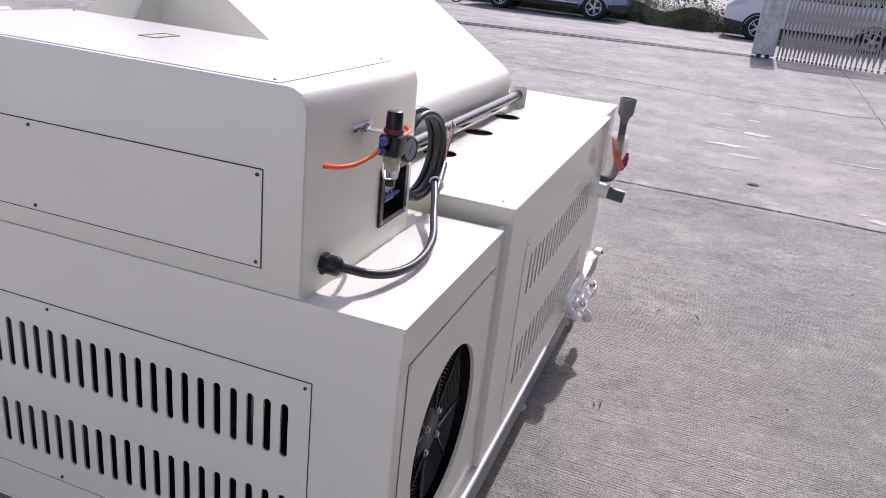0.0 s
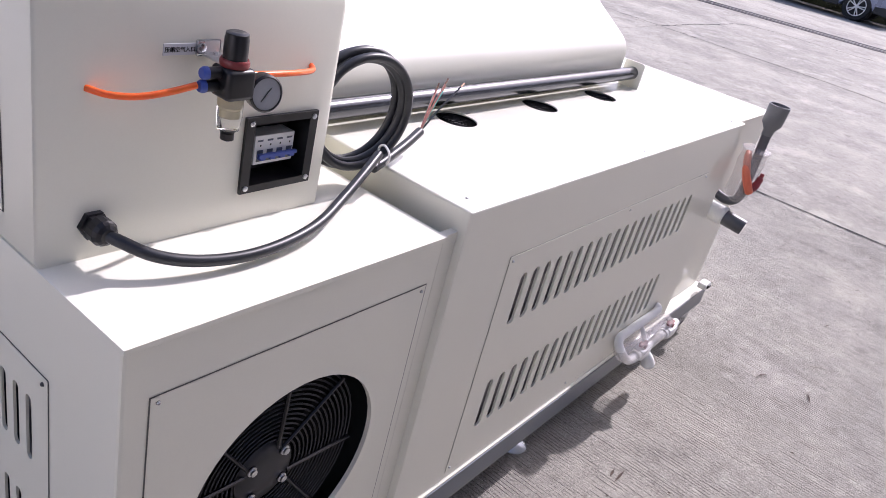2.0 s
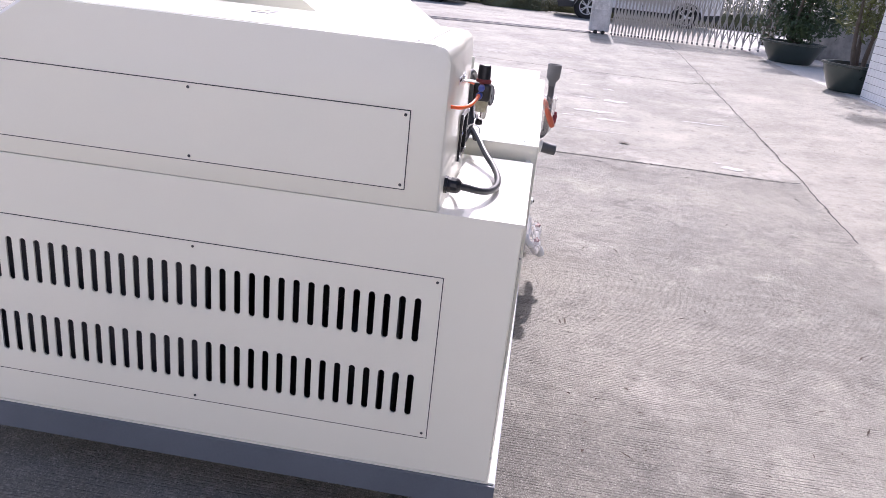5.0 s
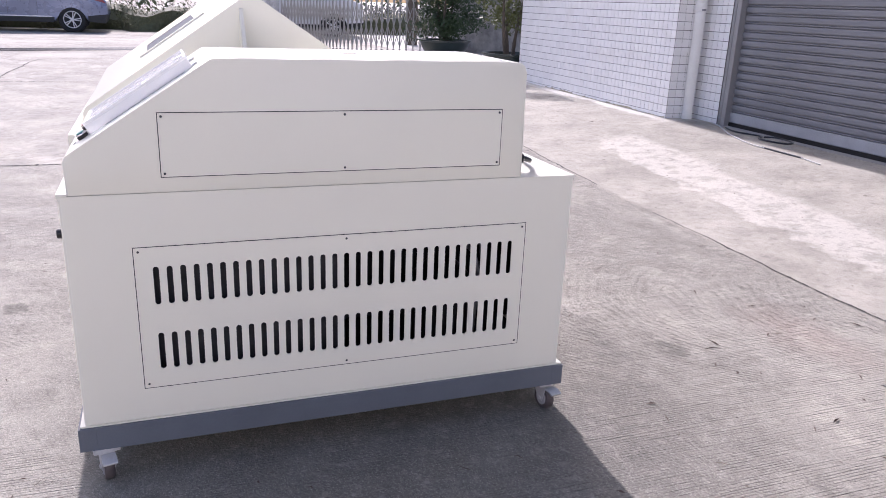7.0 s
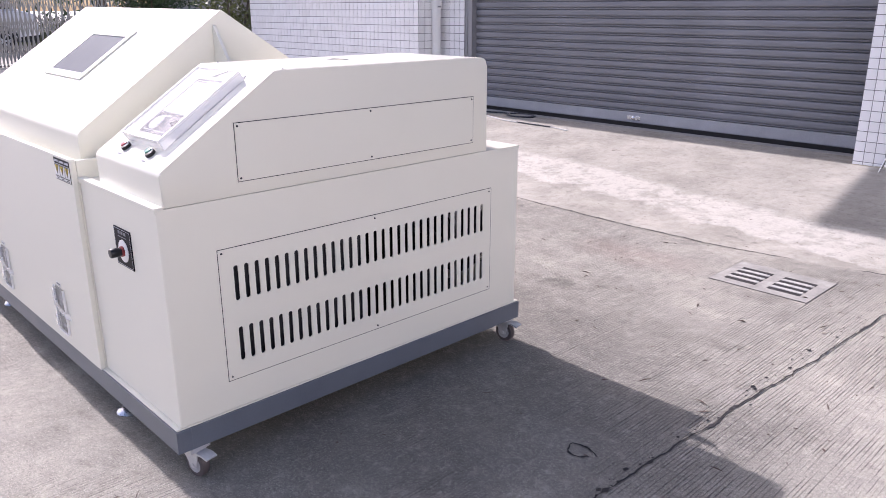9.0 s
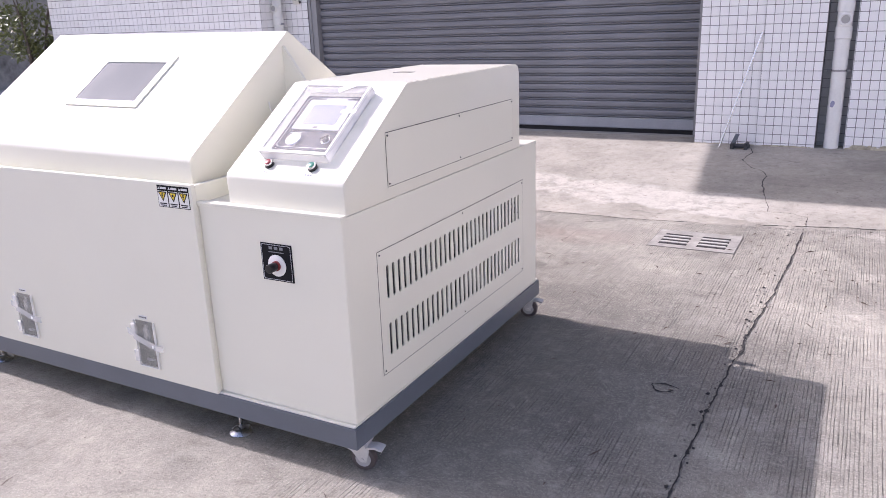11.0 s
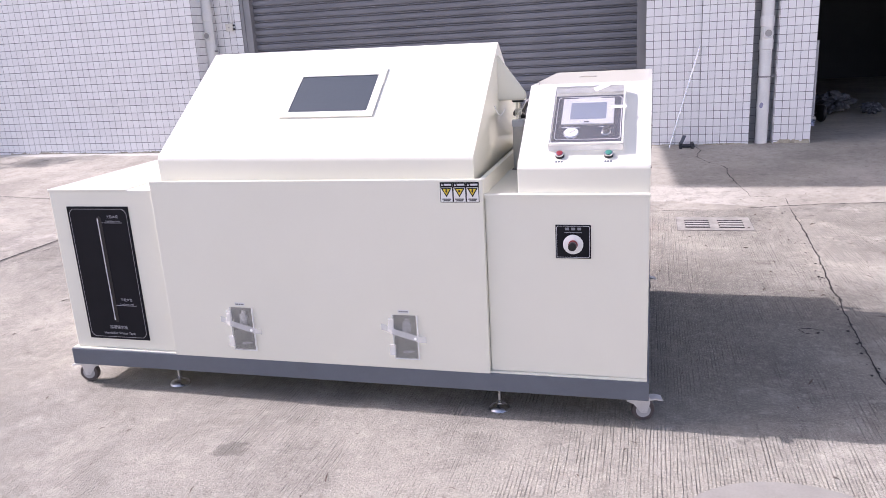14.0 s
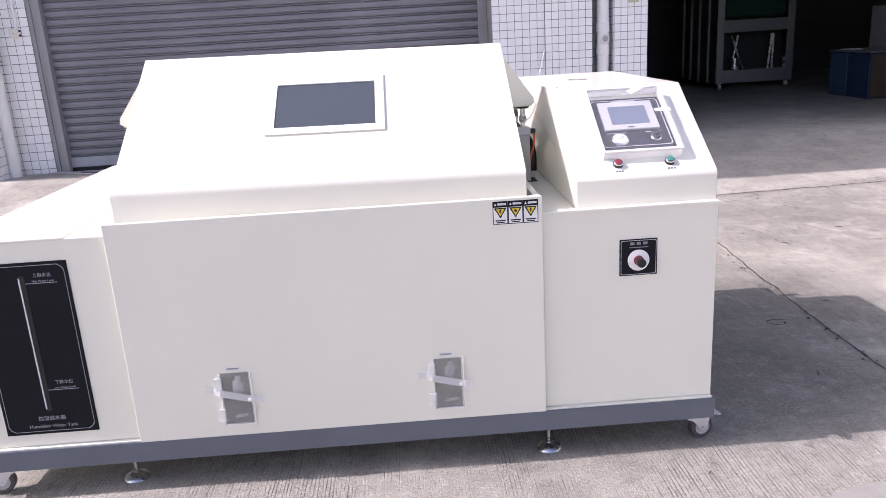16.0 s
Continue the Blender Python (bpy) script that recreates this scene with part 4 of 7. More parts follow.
box(bm, -0.240, -0.196, YB, YB + 0.003, 1.180, 1.204, 0.003)
box(bm, -0.238, -0.206, YB + 0.003, 1.432, 1.182, 1.185)
part("mounting_bracket", bm, STEEL, air, "zinc mounting bracket")
part("bracket_screw", lathe(bmesh.new(), (-0.206, YB + 0.003, 1.193), (0, 1, 0), [(0.006, 0), (0.006, 0.003), (0.003, 0.004)], 12), STEEL, air, smooth=True)
for dy, dz in ((0.0, 0.012), (-0.004, -0.008)):
    q = Vector((-0.2, RY + dy, 1.162 + dz))
    part("fitting_body", rodded(q, q + Vector((0.022, 0, 0)), 0.0085, 14), BLACK, air, smooth=True)
    part("release_collar", lathe(bmesh.new(), q + Vector((0.022, 0, 0)), (1, 0, 0), [(0.0095, 0), (0.0095, 0.006), (0.0075, 0.01)], 16), BLUE, air, "blue release collar", smooth=True)
shrink = Matrix.Translation((RX - 0.004, 1.400, 0.0905)) @ Matrix.Diagonal((0.85, 0.85, 0.912, 1)) @ Matrix.Translation((-RX, -1.400, 0))
base = Matrix.Translation(PLACE[chamber.name])
for o in (air, *air.children):
    o.data.transform(base.inverted() @ shrink @ base)
part("air_tube", tube(bmesh.new(), [(-0.178, 1.430, 1.1445), (-0.145, 1.426, 1.137), (-0.11, 1.416, 1.130), (-0.08, 1.40, 1.1285), (-0.062, YB - 0.004, 1.131)], 0.0045, 10), ORANGE, chamber, "orange air tube", smooth=True)
part("air_tube", tube(bmesh.new(), [(-0.245, 1.430, 1.155), (-0.29, 1.425, 1.151), (-0.35, 1.415, 1.146), (-0.405, 1.395, 1.140), (-0.418, YB - 0.004, 1.142)], 0.0045, 10), ORANGE, chamber, "orange air tube", smooth=True)

# breaker recess
def at_box(u, v, d):
    return (u, YB + d, v)


bm = bmesh.new()
framed(bm, at_box, BX0, BX1, BZ0, BZ1, [(BX0 + 0.016, BX1 - 0.016, BZ0 + 0.012, BZ1 - 0.012)], 0.006)
for p, q in (((BX0, BZ0), (BX1, BZ0)), ((BX1, BZ0), (BX1, BZ1)), ((BX1, BZ1), (BX0, BZ1)), ((BX0, BZ1), (BX0, BZ0))):
    quad(bm, at_box(*p, 0.006), at_box(*q, 0.006), at_box(*q, 0), at_box(*p, 0))
i0, i1, j0, j1 = BX0 + 0.016, BX1 - 0.016, BZ0 + 0.012, BZ1 - 0.012
for p, q in (((i0, j0), (i1, j0)), ((i1, j0), (i1, j1)), ((i1, j1), (i0, j1)), ((i0, j1), (i0, j0))):
    quad(bm, at_box(*p, 0.006), at_box(*q, 0.006), at_box(*q, -0.045), at_box(*p, -0.045))
quad(bm, at_box(i0, j0, -0.045), at_box(i1, j0, -0.045), at_box(i1, j1, -0.045), at_box(i0, j1, -0.045))
bmesh.ops.remove_doubles(bm, verts=bm.verts, dist=1e-5)
bk = part("breaker_box", bm, BLACK, chamber, "black recessed breaker box")
BF = YB - 0.012                       # front of the breaker, sunk in its box
part("breaker", boxed(-0.413, -0.335, YB - 0.044, BF, 0.984, 1.032, 0.001), WHITE, bk, "four-pole circuit breaker")
for k in range(4):
    x = -0.4115 + k * 0.0193
    part("toggle", boxed(x + 0.002, x + 0.0125, BF, BF + 0.010, 0.994, 1.003, 0.001), BLUE, bk)
    part("toggle_slot", boxed(x + 0.0015, x + 0.013, BF - 0.001, BF + 0.0006, 0.989, 1.008), FRAME, bk)
    part("vent_mark", boxed(x + 0.006, x + 0.008, BF - 0.0005, BF + 0.0005, 1.014, 1.017), BLACK, bk)
    part("print_bar", boxed(x + 0.003, x + 0.014, BF - 0.0005, BF + 0.0004, 1.022, 1.025), FRAME, bk)
part("toggle_bar", boxed(-0.412, -0.337, BF + 0.006, BF + 0.012, 0.999, 1.005, 0.001), BLUE, bk, "blue tie bar")
for u in (BX0 + 0.009, BX1 - 0.009):
    for v in (BZ0 + 0.009, BZ1 - 0.009):
        part("frame_screw", lathe(bmesh.new(), at_box(u, v, 0.006), (0, 1, 0), [(0.0045, 0), (0.0045, 0.002), (0.002, 0.003)], 12), STEEL, bk, smooth=True)

# cable gland, cable and coil
gl = part("cable_gland", lathe(bmesh.new(), (-0.072, YB, 0.948), (0, 1, 0), [(0.021, 0), (0.021, 0.008), (0.018, 0.0085), (0.018, 0.016)], 6), BLACK, chamber, "black ribbed cable gland")
part("gland_cap", lathe(bmesh.new(), (-0.072, YB + 0.016, 0.948), (0, 1, 0), [(0.0185, 0), (0.0185, 0.014), (0.015, 0.02), (0.01, 0.024)], 14), BLACK, gl)
CR = 0.0087
lead = [(-0.072, YB + 0.03, 0.948), (-0.081, 1.43, 0.944), (-0.112, 1.464, 0.931), (-0.162, 1.486, 0.921), (-0.232, 1.498, 0.916), (-0.31, 1.495, 0.917), (-0.39, 1.478, 0.923), (-0.47, 1.447, 0.938), (-0.54, 1.42, 0.958), (-0.60, 1.395, 0.975)]
cc = Vector((-0.567, 1.355, 1.047))
coil = []
for turn in range(4):
    for k in range(14):
        a = math.pi + 2 * math.pi * (turn + k / 14)
        r = 0.098 + 0.006 * math.sin(turn * 2.1)
        side = -1
        coil.append((cc.x + side * r * 1.04 * math.cos(a), cc.y + (turn - 1.5) * 0.011 + 0.012 * math.cos(a), cc.z + r * 1.02 * math.sin(a)))
tail = [(-0.58, 1.405, 0.955), (-0.62, 1.396, 0.961), (-0.69, 1.378, 0.973), (-0.75, 1.362, 0.988)]
part("supply_cable", tube(bmesh.new(), lead, CR, 12), RUBBER, chamber, "thick black supply cable", smooth=True)
part("cable_coil", tube(bmesh.new(), coil, CR * 0.94, 12, 5), RUBBER, chamber, "coiled black supply cable", smooth=True)
part("cable_end", tube(bmesh.new(), tail, CR * 1.05, 12), RUBBER, chamber, smooth=True)
part("tie_wrap", tube(bmesh.new(), [(-0.615 + 0.006 * math.cos(a), 1.394 + 0.019 * math.cos(a), 0.972 + 0.016 * math.sin(a)) for a in np.linspace(0, 2 * math.pi, 14)[:-1]], 0.0025, 6, 3, True), WHITE, chamber, "white cable tie", smooth=True)
for k, (m, d) in enumerate(((PINK, (-0.06, -0.01, 0.088)), (PINK, (-0.05, -0.02, 0.075)), (TEAL, (-0.085, -0.03, 0.066)), (MILKY, (-0.06, -0.03, 0.062)), (RUBBER, (-0.145, -0.03, 0.07)))):
    p = Vector(tail[-1])
    q = p + Vector(d)
    core = part("wire_core", tube(bmesh.new(), [p, p + Vector(d) * 0.5 + Vector((0, 0, 0.004)), q], 0.0021, 6), m, chamber, smooth=True)
    part("bare_end", rodded(q, q + Vector(d).normalized() * 0.014, 0.0018, 6), COPPER, core)

# ---- pipework on the wet end ----
fp = [(-2.30, 1.556, 0.648), (-2.31, 1.60, 0.637), (-2.325, 1.628, 0.66), (-2.325, 1.632, 0.75), (-2.32, 1.63, 0.905)]
filler = part("filler_pipe", tube(bmesh.new(), fp, 0.016, 14), PVC_GREY, chamber, "dark grey PVC filler pipe with a funnel", smooth=True)
# funnel's PVC is a paler copy, with sunlight put into its colour
part("funnel", lathe(bmesh.new(), (-2.32, 1.63, 0.895), (0.0, 0.02, 1), [(0.018, 0), (0.019, 0.02), (0.034, 0.042), (0.036, 0.108), (0.032, 0.108), (0.031, 0.046), (0.013, 0.03)], 28), surface("sunlit_grey_pvc", (0.16, 0.163, 0.17), 0.45, 0, 0.08, 15, 150, 0.05), filler, smooth=True)
HANDLE = surface("orange_red_plastic", (0.72, 0.17, 0.09), 0.35, 0, 0.12, 40, 200, 0.02)
part("valve_handle", tube(bmesh.new(), [(-2.295, 1.604, 0.825), (-2.275, 1.613, 0.812), (-2.268, 1.630, 0.765), (-2.272, 1.650, 0.725), (-2.285, 1.662, 0.700)], [0.010, 0.013, 0.014, 0.015, 0.014], 12), HANDLE, filler, "orange-red valve handle", smooth=True)
part("valve_lever", tube(bmesh.new(), [(-2.295, 1.655, 0.700), (-2.312, 1.664, 0.715), (-2.32, 1.669, 0.740), (-2.325, 1.671, 0.768)], [0.013, 0.014, 0.012, 0.007], 10), RED, filler, smooth=True)
part("plastic_wrap", lathe(bmesh.new(), (-2.31, 1.615, 0.645), (0.05, 0.05, 1), [(0.018, 0), (0.042, 0.03), (0.040, 0.09), (0.046, 0.15), (0.042, 0.185), (0.050, 0.2)], 20), HAZY, filler, "hazy plastic wrap", smooth=True)
part("outlet_collar", rodded((-2.26, 1.556, 0.6), (-2.262, 1.625, 0.592), 0.034, 20), MILKY, chamber, "milky hose collar", smooth=True)
op = bmesh.new()
rod(op, (-2.26, 1.60, 0.594), (-2.272, 1.695, 0.58), 0.028, 24, caps=False)
rod(op, (-2.272, 1.695, 0.58), (-2.26, 1.602, 0.594), 0.023, 24, caps=False)
part("outlet_pipe", op, PVC_GREY, chamber, "dark grey PVC outlet stub", smooth=True)
taps = part("drain_manifold", tube(bmesh.new(), [(-2.09, 1.655, 0.222), (-1.9, 1.66, 0.22), (-1.75, 1.66, 0.218), (-1.69, 1.656, 0.222), (-1.655, 1.634, 0.26), (-1.668, 1.614, 0.284), (-1.73, 1.612, 0.29), (-1.94, 1.612, 0.288), (-1.985, 1.606, 0.288), (-1.995, 1.59, 0.288)], 0.0145, 12), PVC_WHITE, chamber, "white plastic drain pipe loop with two taps", smooth=True)
for x in (-1.78, -2.005):
    z = 0.221
    bm = boxed(x - 0.03, x + 0.03, 1.640, 1.681, z - 0.019, z + 0.02, 0.009)
    rod(bm, (x - 0.045, 1.66, z), (x - 0.03, 1.66, z), 0.019, 14)
    rod(bm, (x + 0.03, 1.66, z), (x + 0.045, 1.66, z), 0.019, 14)
    body = part("tap_body", bm, WHITE, taps, smooth=True)
    bm = boxed(x - 0.026, x + 0.026, 1.655, 1.667, z + 0.027, z + 0.036, 0.003)
    box(bm, x - 0.007, x + 0.007, 1.648, 1.674, z + 0.02, z + 0.034, 0.003)
    part("tap_handle", bm, MAROON, body, "dark red tap handle")
part("pipe_strut", rodded((-1.83, 1.66, 0.225), (-1.83, 1.612, 0.285), 0.008, 10), PVC_WHITE, taps, smooth=True)
part("tap_wrap", lathe(bmesh.new(), (-1.64, 1.64, 0.245), (-1, 0, 0.0), [(0.012, 0), (0.038, 0.04), (0.045, 0.12), (0.036, 0.2), (0.044, 0.29), (0.03, 0.37), (0.010, 0.4)], 18), HAZY, taps, "torn plastic wrap", smooth=True)
part("hose_nozzle", tube(bmesh.new(), [(-1.815, 1.664, 0.21), (-1.82, 1.68, 0.19), (-1.83, 1.686, 0.165)], [0.017, 0.019, 0.022], 12), PVC_WHITE, taps, smooth=True)
clip = part("side_clamp", boxed(-2.515, -2.455, 1.59, 1.625, 0.218, 0.244, 0.006), MILKY, chamber, "white plastic pipe clamp")
part("clamp_pin", boxed(-2.5, -2.47, 1.6, 1.632, 0.226, 0.24, 0.003), BLACK, clip)


# ---- castors and feet ----
ZINC = surface("dull_zinc", (0.62, 0.62, 0.62), 0.42, 0.45, 0.1, 20, 160, 0.06)
TYREGREY = surface("brown_grey_tyre", (0.085, 0.07, 0.07), 0.5)
COREGREY = surface("grey_wheel_core", (0.42, 0.42, 0.43), 0.45)


def castor(x, y, turn, flip):
    m = Matrix.Translation((x, y, 0)) @ Matrix.Rotation(radians(turn), 4, "Z")
    bm = bmesh.new()
    box(bm, -0.042, 0.042, -0.038, 0.038, 0.098, 0.1122)
    rod(bm, (0, 0, 0.09), (0, 0, 0.098), 0.026, 20)
    for s in (-1, 1):
        prism(bm, [(-0.042, 0.1), (0.042, 0.1), (0.046, 0.078), (0.034, 0.036), (0.012, 0.036), (-0.016, 0.074), (-0.044, 0.088)], "y", s * 0.019 - 0.0014, s * 0.019 + 0.0014)
    box(bm, -0.038, 0.038, -0.02, 0.02, 0.0925, 0.096)
    rod(bm, (0.021, -0.024, 0.044), (0.021, 0.024, 0.044), 0.007, 10)
    bmesh.ops.transform(bm, matrix=m, verts=bm.verts)
    c = part("castor", bm, ZINC, chamber, "zinc swivel castor with a brake pedal", smooth=True)
    bm = lathe(bmesh.new(), (0.021, -0.0145, 0.0445), (0, 1, 0), [(0.024, 0), (0.041, 0.0), (0.0445, 0.005), (0.0445, 0.024), (0.041, 0.029), (0.024, 0.029)], 36)
    bmesh.ops.transform(bm, matrix=m, verts=bm.verts)
    part("tyre", bm, TYREGREY, c, "brown-black wheel tread", smooth=True)
    bm = lathe(bmesh.new(), (0.021, -0.0152, 0.0445), (0, 1, 0), [(0.004, -0.003), (0.010, -0.002), (0.012, 0.0), (0.025, 0.0006), (0.028, -0.0008), (0.0285, 0.0304), (0.012, 0.0314), (0.004, 0.0324)], 24)
    bmesh.ops.transform(bm, matrix=m, verts=bm.verts)
    part("wheel_core", bm, COREGREY, c, smooth=True)
    bm = bmesh.new()
    prism(bm, rounded([(0.03, 0.093), (0.068, 0.097), (0.094, 0.089), (0.093, 0.083), (0.067, 0.090), (0.03, 0.086)], [0, 0.006, 0.002, 0.002, 0.006, 0]), "y", -0.021, 0.021)
    bmesh.ops.transform(bm, matrix=m @ (Matrix.Rotation(math.pi, 4, "Z") if flip else Matrix()), verts=bm.verts)
    part("brake_pedal", bm, ZINC, c, smooth=True)


castor(-0.035, 0.045, 12, False)
castor(-2.53, 0.045, 190, False)
castor(-0.05, 1.555, 8, False)
castor(-2.50, 1.56, 175, False)
for x, y in ((-0.58, 0.05), (-2.09, 0.07), (-0.60, 1.545), (-2.08, 1.54), (-1.3, 1.54)):
    bm = lathe(bmesh.new(), (x, y, 0), (0, 0, 1), [(0.043, 0), (0.045, 0.004), (0.04, 0.012), (0.016, 0.022), (0.011, 0.024), (0.011, 0.034), (0.0065, 0.035), (0.0065, 0.1125)], 24)
    part("levelling_foot", bm, STEEL, chamber, "zinc levelling foot", smooth=True)

# ---- ground ----
def ground_z(x, y):
    rise = min(max((y - 3.70) / 2.17, 0.0), 1.0)
    slope = 0.29 * min(max((-4.5 - x) / 11.0, 0.0), 1.0) - 0.05 * min(max((-16.0 - x) / 5.0, 0.0), 1.0)
    return 0.215 * rise + slope * (1 - 0.75 * rise)


def concrete():
    m, nt, b = tree("brushed_concrete")
    tc = nt.nodes.new("ShaderNodeTexCoord")
    sep = nt.nodes.new("ShaderNodeSeparateXYZ")
    nt.links.new(tc.outputs["Object"], sep.inputs[0])
    X, Y = sep.outputs["X"], sep.outputs["Y"]
    stain, blot = noise_of(nt, 0.5, detail=7, rough=0.6), noise_of(nt, 2.2, detail=8, rough=0.7)
    smear, grain, speck = noise_of(nt, 7.0, detail=7, rough=0.72), noise_of(nt, 85, detail=4, rough=0.7), noise_of(nt, 230, detail=3, rough=0.7)
    sway = math_(nt, "ADD", math_(nt, "MULTIPLY", math_(nt, "SUBTRACT", noise_of(nt, 1.0, (5, 0.5, 1), 3), 0.5), 14.0), math_(nt, "MULTIPLY", math_(nt, "SUBTRACT", noise_of(nt, 1.0, (30, 1.2, 1), 2), 0.5), 7.0))
    groove = math_(nt, "SINE", math_(nt, "ADD", math_(nt, "MULTIPLY", X, 470.0), sway))
    ragged = noise_of(nt, 1.0, (75, 4, 1), detail=6, rough=0.75)
    patch = noise_of(nt, 1.6, detail=6, rough=0.65)
    warp = math_(nt, "MULTIPLY", math_(nt, "SUBTRACT", noise_of(nt, 1.1, detail=6, rough=0.65), 0.5), 1.3)
    west = math_(nt, "MINIMUM", math_(nt, "MAXIMUM", math_(nt, "SUBTRACT", -1.0, X), 0.0), 9.0)
    east = math_(nt, "MINIMUM", math_(nt, "MAXIMUM", math_(nt, "SUBTRACT", X, 0.1), 0.0), 3.0)
    foot_y = math_(nt, "SUBTRACT", math_(nt, "SUBTRACT", Y, math_(nt, "MULTIPLY", west, 0.05)), math_(nt, "MULTIPLY", east, 0.16))
    yard = ramp(nt, foot_y, 3.58, 3.64, 1, 0)
    near = ramp(nt, X, -4.84, -4.76)               # the slabs beyond the straight joint are floated smooth
    col = mixed(nt, ramp(nt, stain, 0.38, 0.62), (0.315, 0.303, 0.279), (0.45, 0.435, 0.395))
    col = mixed(nt, ramp(nt, blot, 0.53, 0.68, 0, 0.7), col, (0.580, 0.563, 0.508))        # pale worn patches
    col = mixed(nt, ramp(nt, blot, 0.47, 0.32, 0, 0.6), col, (0.150, 0.144, 0.134))       # grime
    col = mixed(nt, ramp(nt, smear, 0.56, 0.70, 0, 0.36), col, (0.658, 0.641, 0.584))
    col = mixed(nt, ramp(nt, noise_of(nt, 0.95, detail=9, rough=0.68), 0.5, 0.65, 0, 0.4), col, (0.155, 0.148, 0.137))     # broad dirt
    col = mixed(nt, ramp(nt, noise_of(nt, 1.7, detail=9, rough=0.72), 0.56, 0.66, 0, 0.68), col, (0.58, 0.55, 0.52))     # bleached spots
    # the slab under the machine: a darker tone, also used to deepen its shade
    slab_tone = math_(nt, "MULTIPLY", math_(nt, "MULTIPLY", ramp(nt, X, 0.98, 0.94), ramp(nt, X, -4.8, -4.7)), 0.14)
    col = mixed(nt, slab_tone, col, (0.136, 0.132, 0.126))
    # grime round the machine, mixed in dark to deepen the machine's shade
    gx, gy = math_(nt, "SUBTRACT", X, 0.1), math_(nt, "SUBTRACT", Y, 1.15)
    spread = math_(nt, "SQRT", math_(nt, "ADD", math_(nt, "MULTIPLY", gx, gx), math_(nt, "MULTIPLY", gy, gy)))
    shade_grime = ramp(nt, math_(nt, "ADD", spread, math_(nt, "MULTIPLY", warp, 0.9)), 0.7, 1.5, 0.5, 0)
    col = mixed(nt, shade_grime, col, (0.088, 0.084, 0.08))
    rampcol = mixed(nt, ramp(nt, blot, 0.36, 0.64), (0.33, 0.315, 0.285), (0.50, 0.48, 0.44))
    rampcol = mixed(nt, ramp(nt, stain, 0.5, 0.36, 0, 0.5), rampcol, (0.24, 0.23, 0.205))
    rampcol = mixed(nt, ramp(nt, smear, 0.42, 0.32, 0, 0.45), rampcol, (0.27, 0.26, 0.235))
    col = mixed(nt, yard, rampcol, col)
    # pale scoured strip that bends across the ramp, fresh mortar at the foot of the tiled wall
    bend = math_(nt, "ADD", math_(nt, "ADD", Y, math_(nt, "MULTIPLY", math_(nt, "ADD", X, 1.0), 0.14)), math_(nt, "MULTIPLY", warp, 0.55))
    strip = math_(nt, "MULTIPLY", ramp(nt, bend, 4.02, 4.07), ramp(nt, bend, 4.55, 4.63, 1, 0))
    strip = math_(nt, "MULTIPLY", strip, math_(nt, "MULTIPLY", ramp(nt, smear, 0.42, 0.52, 0.3, 1), math_(nt, "MULTIPLY", ramp(nt, X, 0.5, 1.0, 1, 0.15), ramp(nt, X, -4.95, -4.7))))
    foot = math_(nt, "MULTIPLY", ramp(nt, math_(nt, "ADD", Y, math_(nt, "MULTIPLY", warp, 0.25)), 5.76, 5.82), ramp(nt, X, -5.2, -5.6))
    col = mixed(nt, math_(nt, "MULTIPLY", strip, 0.58), col, (0.70, 0.685, 0.65))
    col = mixed(nt, math_(nt, "MULTIPLY", foot, 0.85), col, (0.68, 0.67, 0.65))
    # broom strokes: thin ragged grooves
    lines = math_(nt, "MULTIPLY", ramp(nt, groove, 0.5, 1.0), ramp(nt, ragged, 0.44, 0.58))
    lines = math_(nt, "MULTIPLY", lines, math_(nt, "MULTIPLY", ramp(nt, math_(nt, "ADD", patch, ramp(nt, Y, 0.4, 2.0, 0.0, 0.10)), 0.445, 0.57, 0.12, 1), math_(nt, "MULTIPLY", yard, near)))
    col = mixed(nt, math_(nt, "MULTIPLY", lines, 0.78), col, (0.068, 0.065, 0.062))
    # sand grain, light and dark, worn smooth on the ramp
    rough_part = math_(nt, "MULTIPLY", ramp(nt, foot_y, 3.58, 3.64, 1.0, 0.35), math_(nt, "ADD", math_(nt, "MULTIPLY", near, 0.6), 0.4))
    col = mixed(nt, math_(nt, "MULTIPLY", ramp(nt, grain, 0.53, 0.67, 0, 0.36), rough_part), col, (0.619, 0.602, 0.546))
    col = mixed(nt, math_(nt, "MULTIPLY", ramp(nt, grain, 0.46, 0.34, 0, 0.5), rough_part), col, (0.102, 0.098, 0.092))
    col = mixed(nt, math_(nt, "MULTIPLY", ramp(nt, speck, 0.58, 0.66, 0, 0.62), rough_part), col, (0.780, 0.780, 0.730))
    col = mixed(nt, math_(nt, "MULTIPLY", ramp(nt, speck, 0.43, 0.35, 0, 0.72), rough_part), col, (0.055, 0.053, 0.050))
    col = mixed(nt, ramp(nt, noise_of(nt, 4.1, detail=5, rough=0.6), 0.66, 0.72, 0, 0.5), col, (0.119, 0.114, 0.108))   # oil spots
    for sx, sy, size in ((-1.57, -0.42, 0.09), (0.05, -0.75, 0.12), (-0.35, 2.35, 0.14)):          # small oil stains
        ox, oy = math_(nt, "SUBTRACT", X, sx), math_(nt, "SUBTRACT", Y, sy)
        dist = math_(nt, "SQRT", math_(nt, "ADD", math_(nt, "MULTIPLY", ox, ox), math_(nt, "MULTIPLY", math_(nt, "MULTIPLY", oy, oy), 2.5)))
        col = mixed(nt, ramp(nt, math_(nt, "ADD", dist, math_(nt, "MULTIPLY", math_(nt, "SUBTRACT", smear, 0.5), 0.5)), size * 0.5, size, 0.5, 0), col, (0.10, 0.098, 0.092))
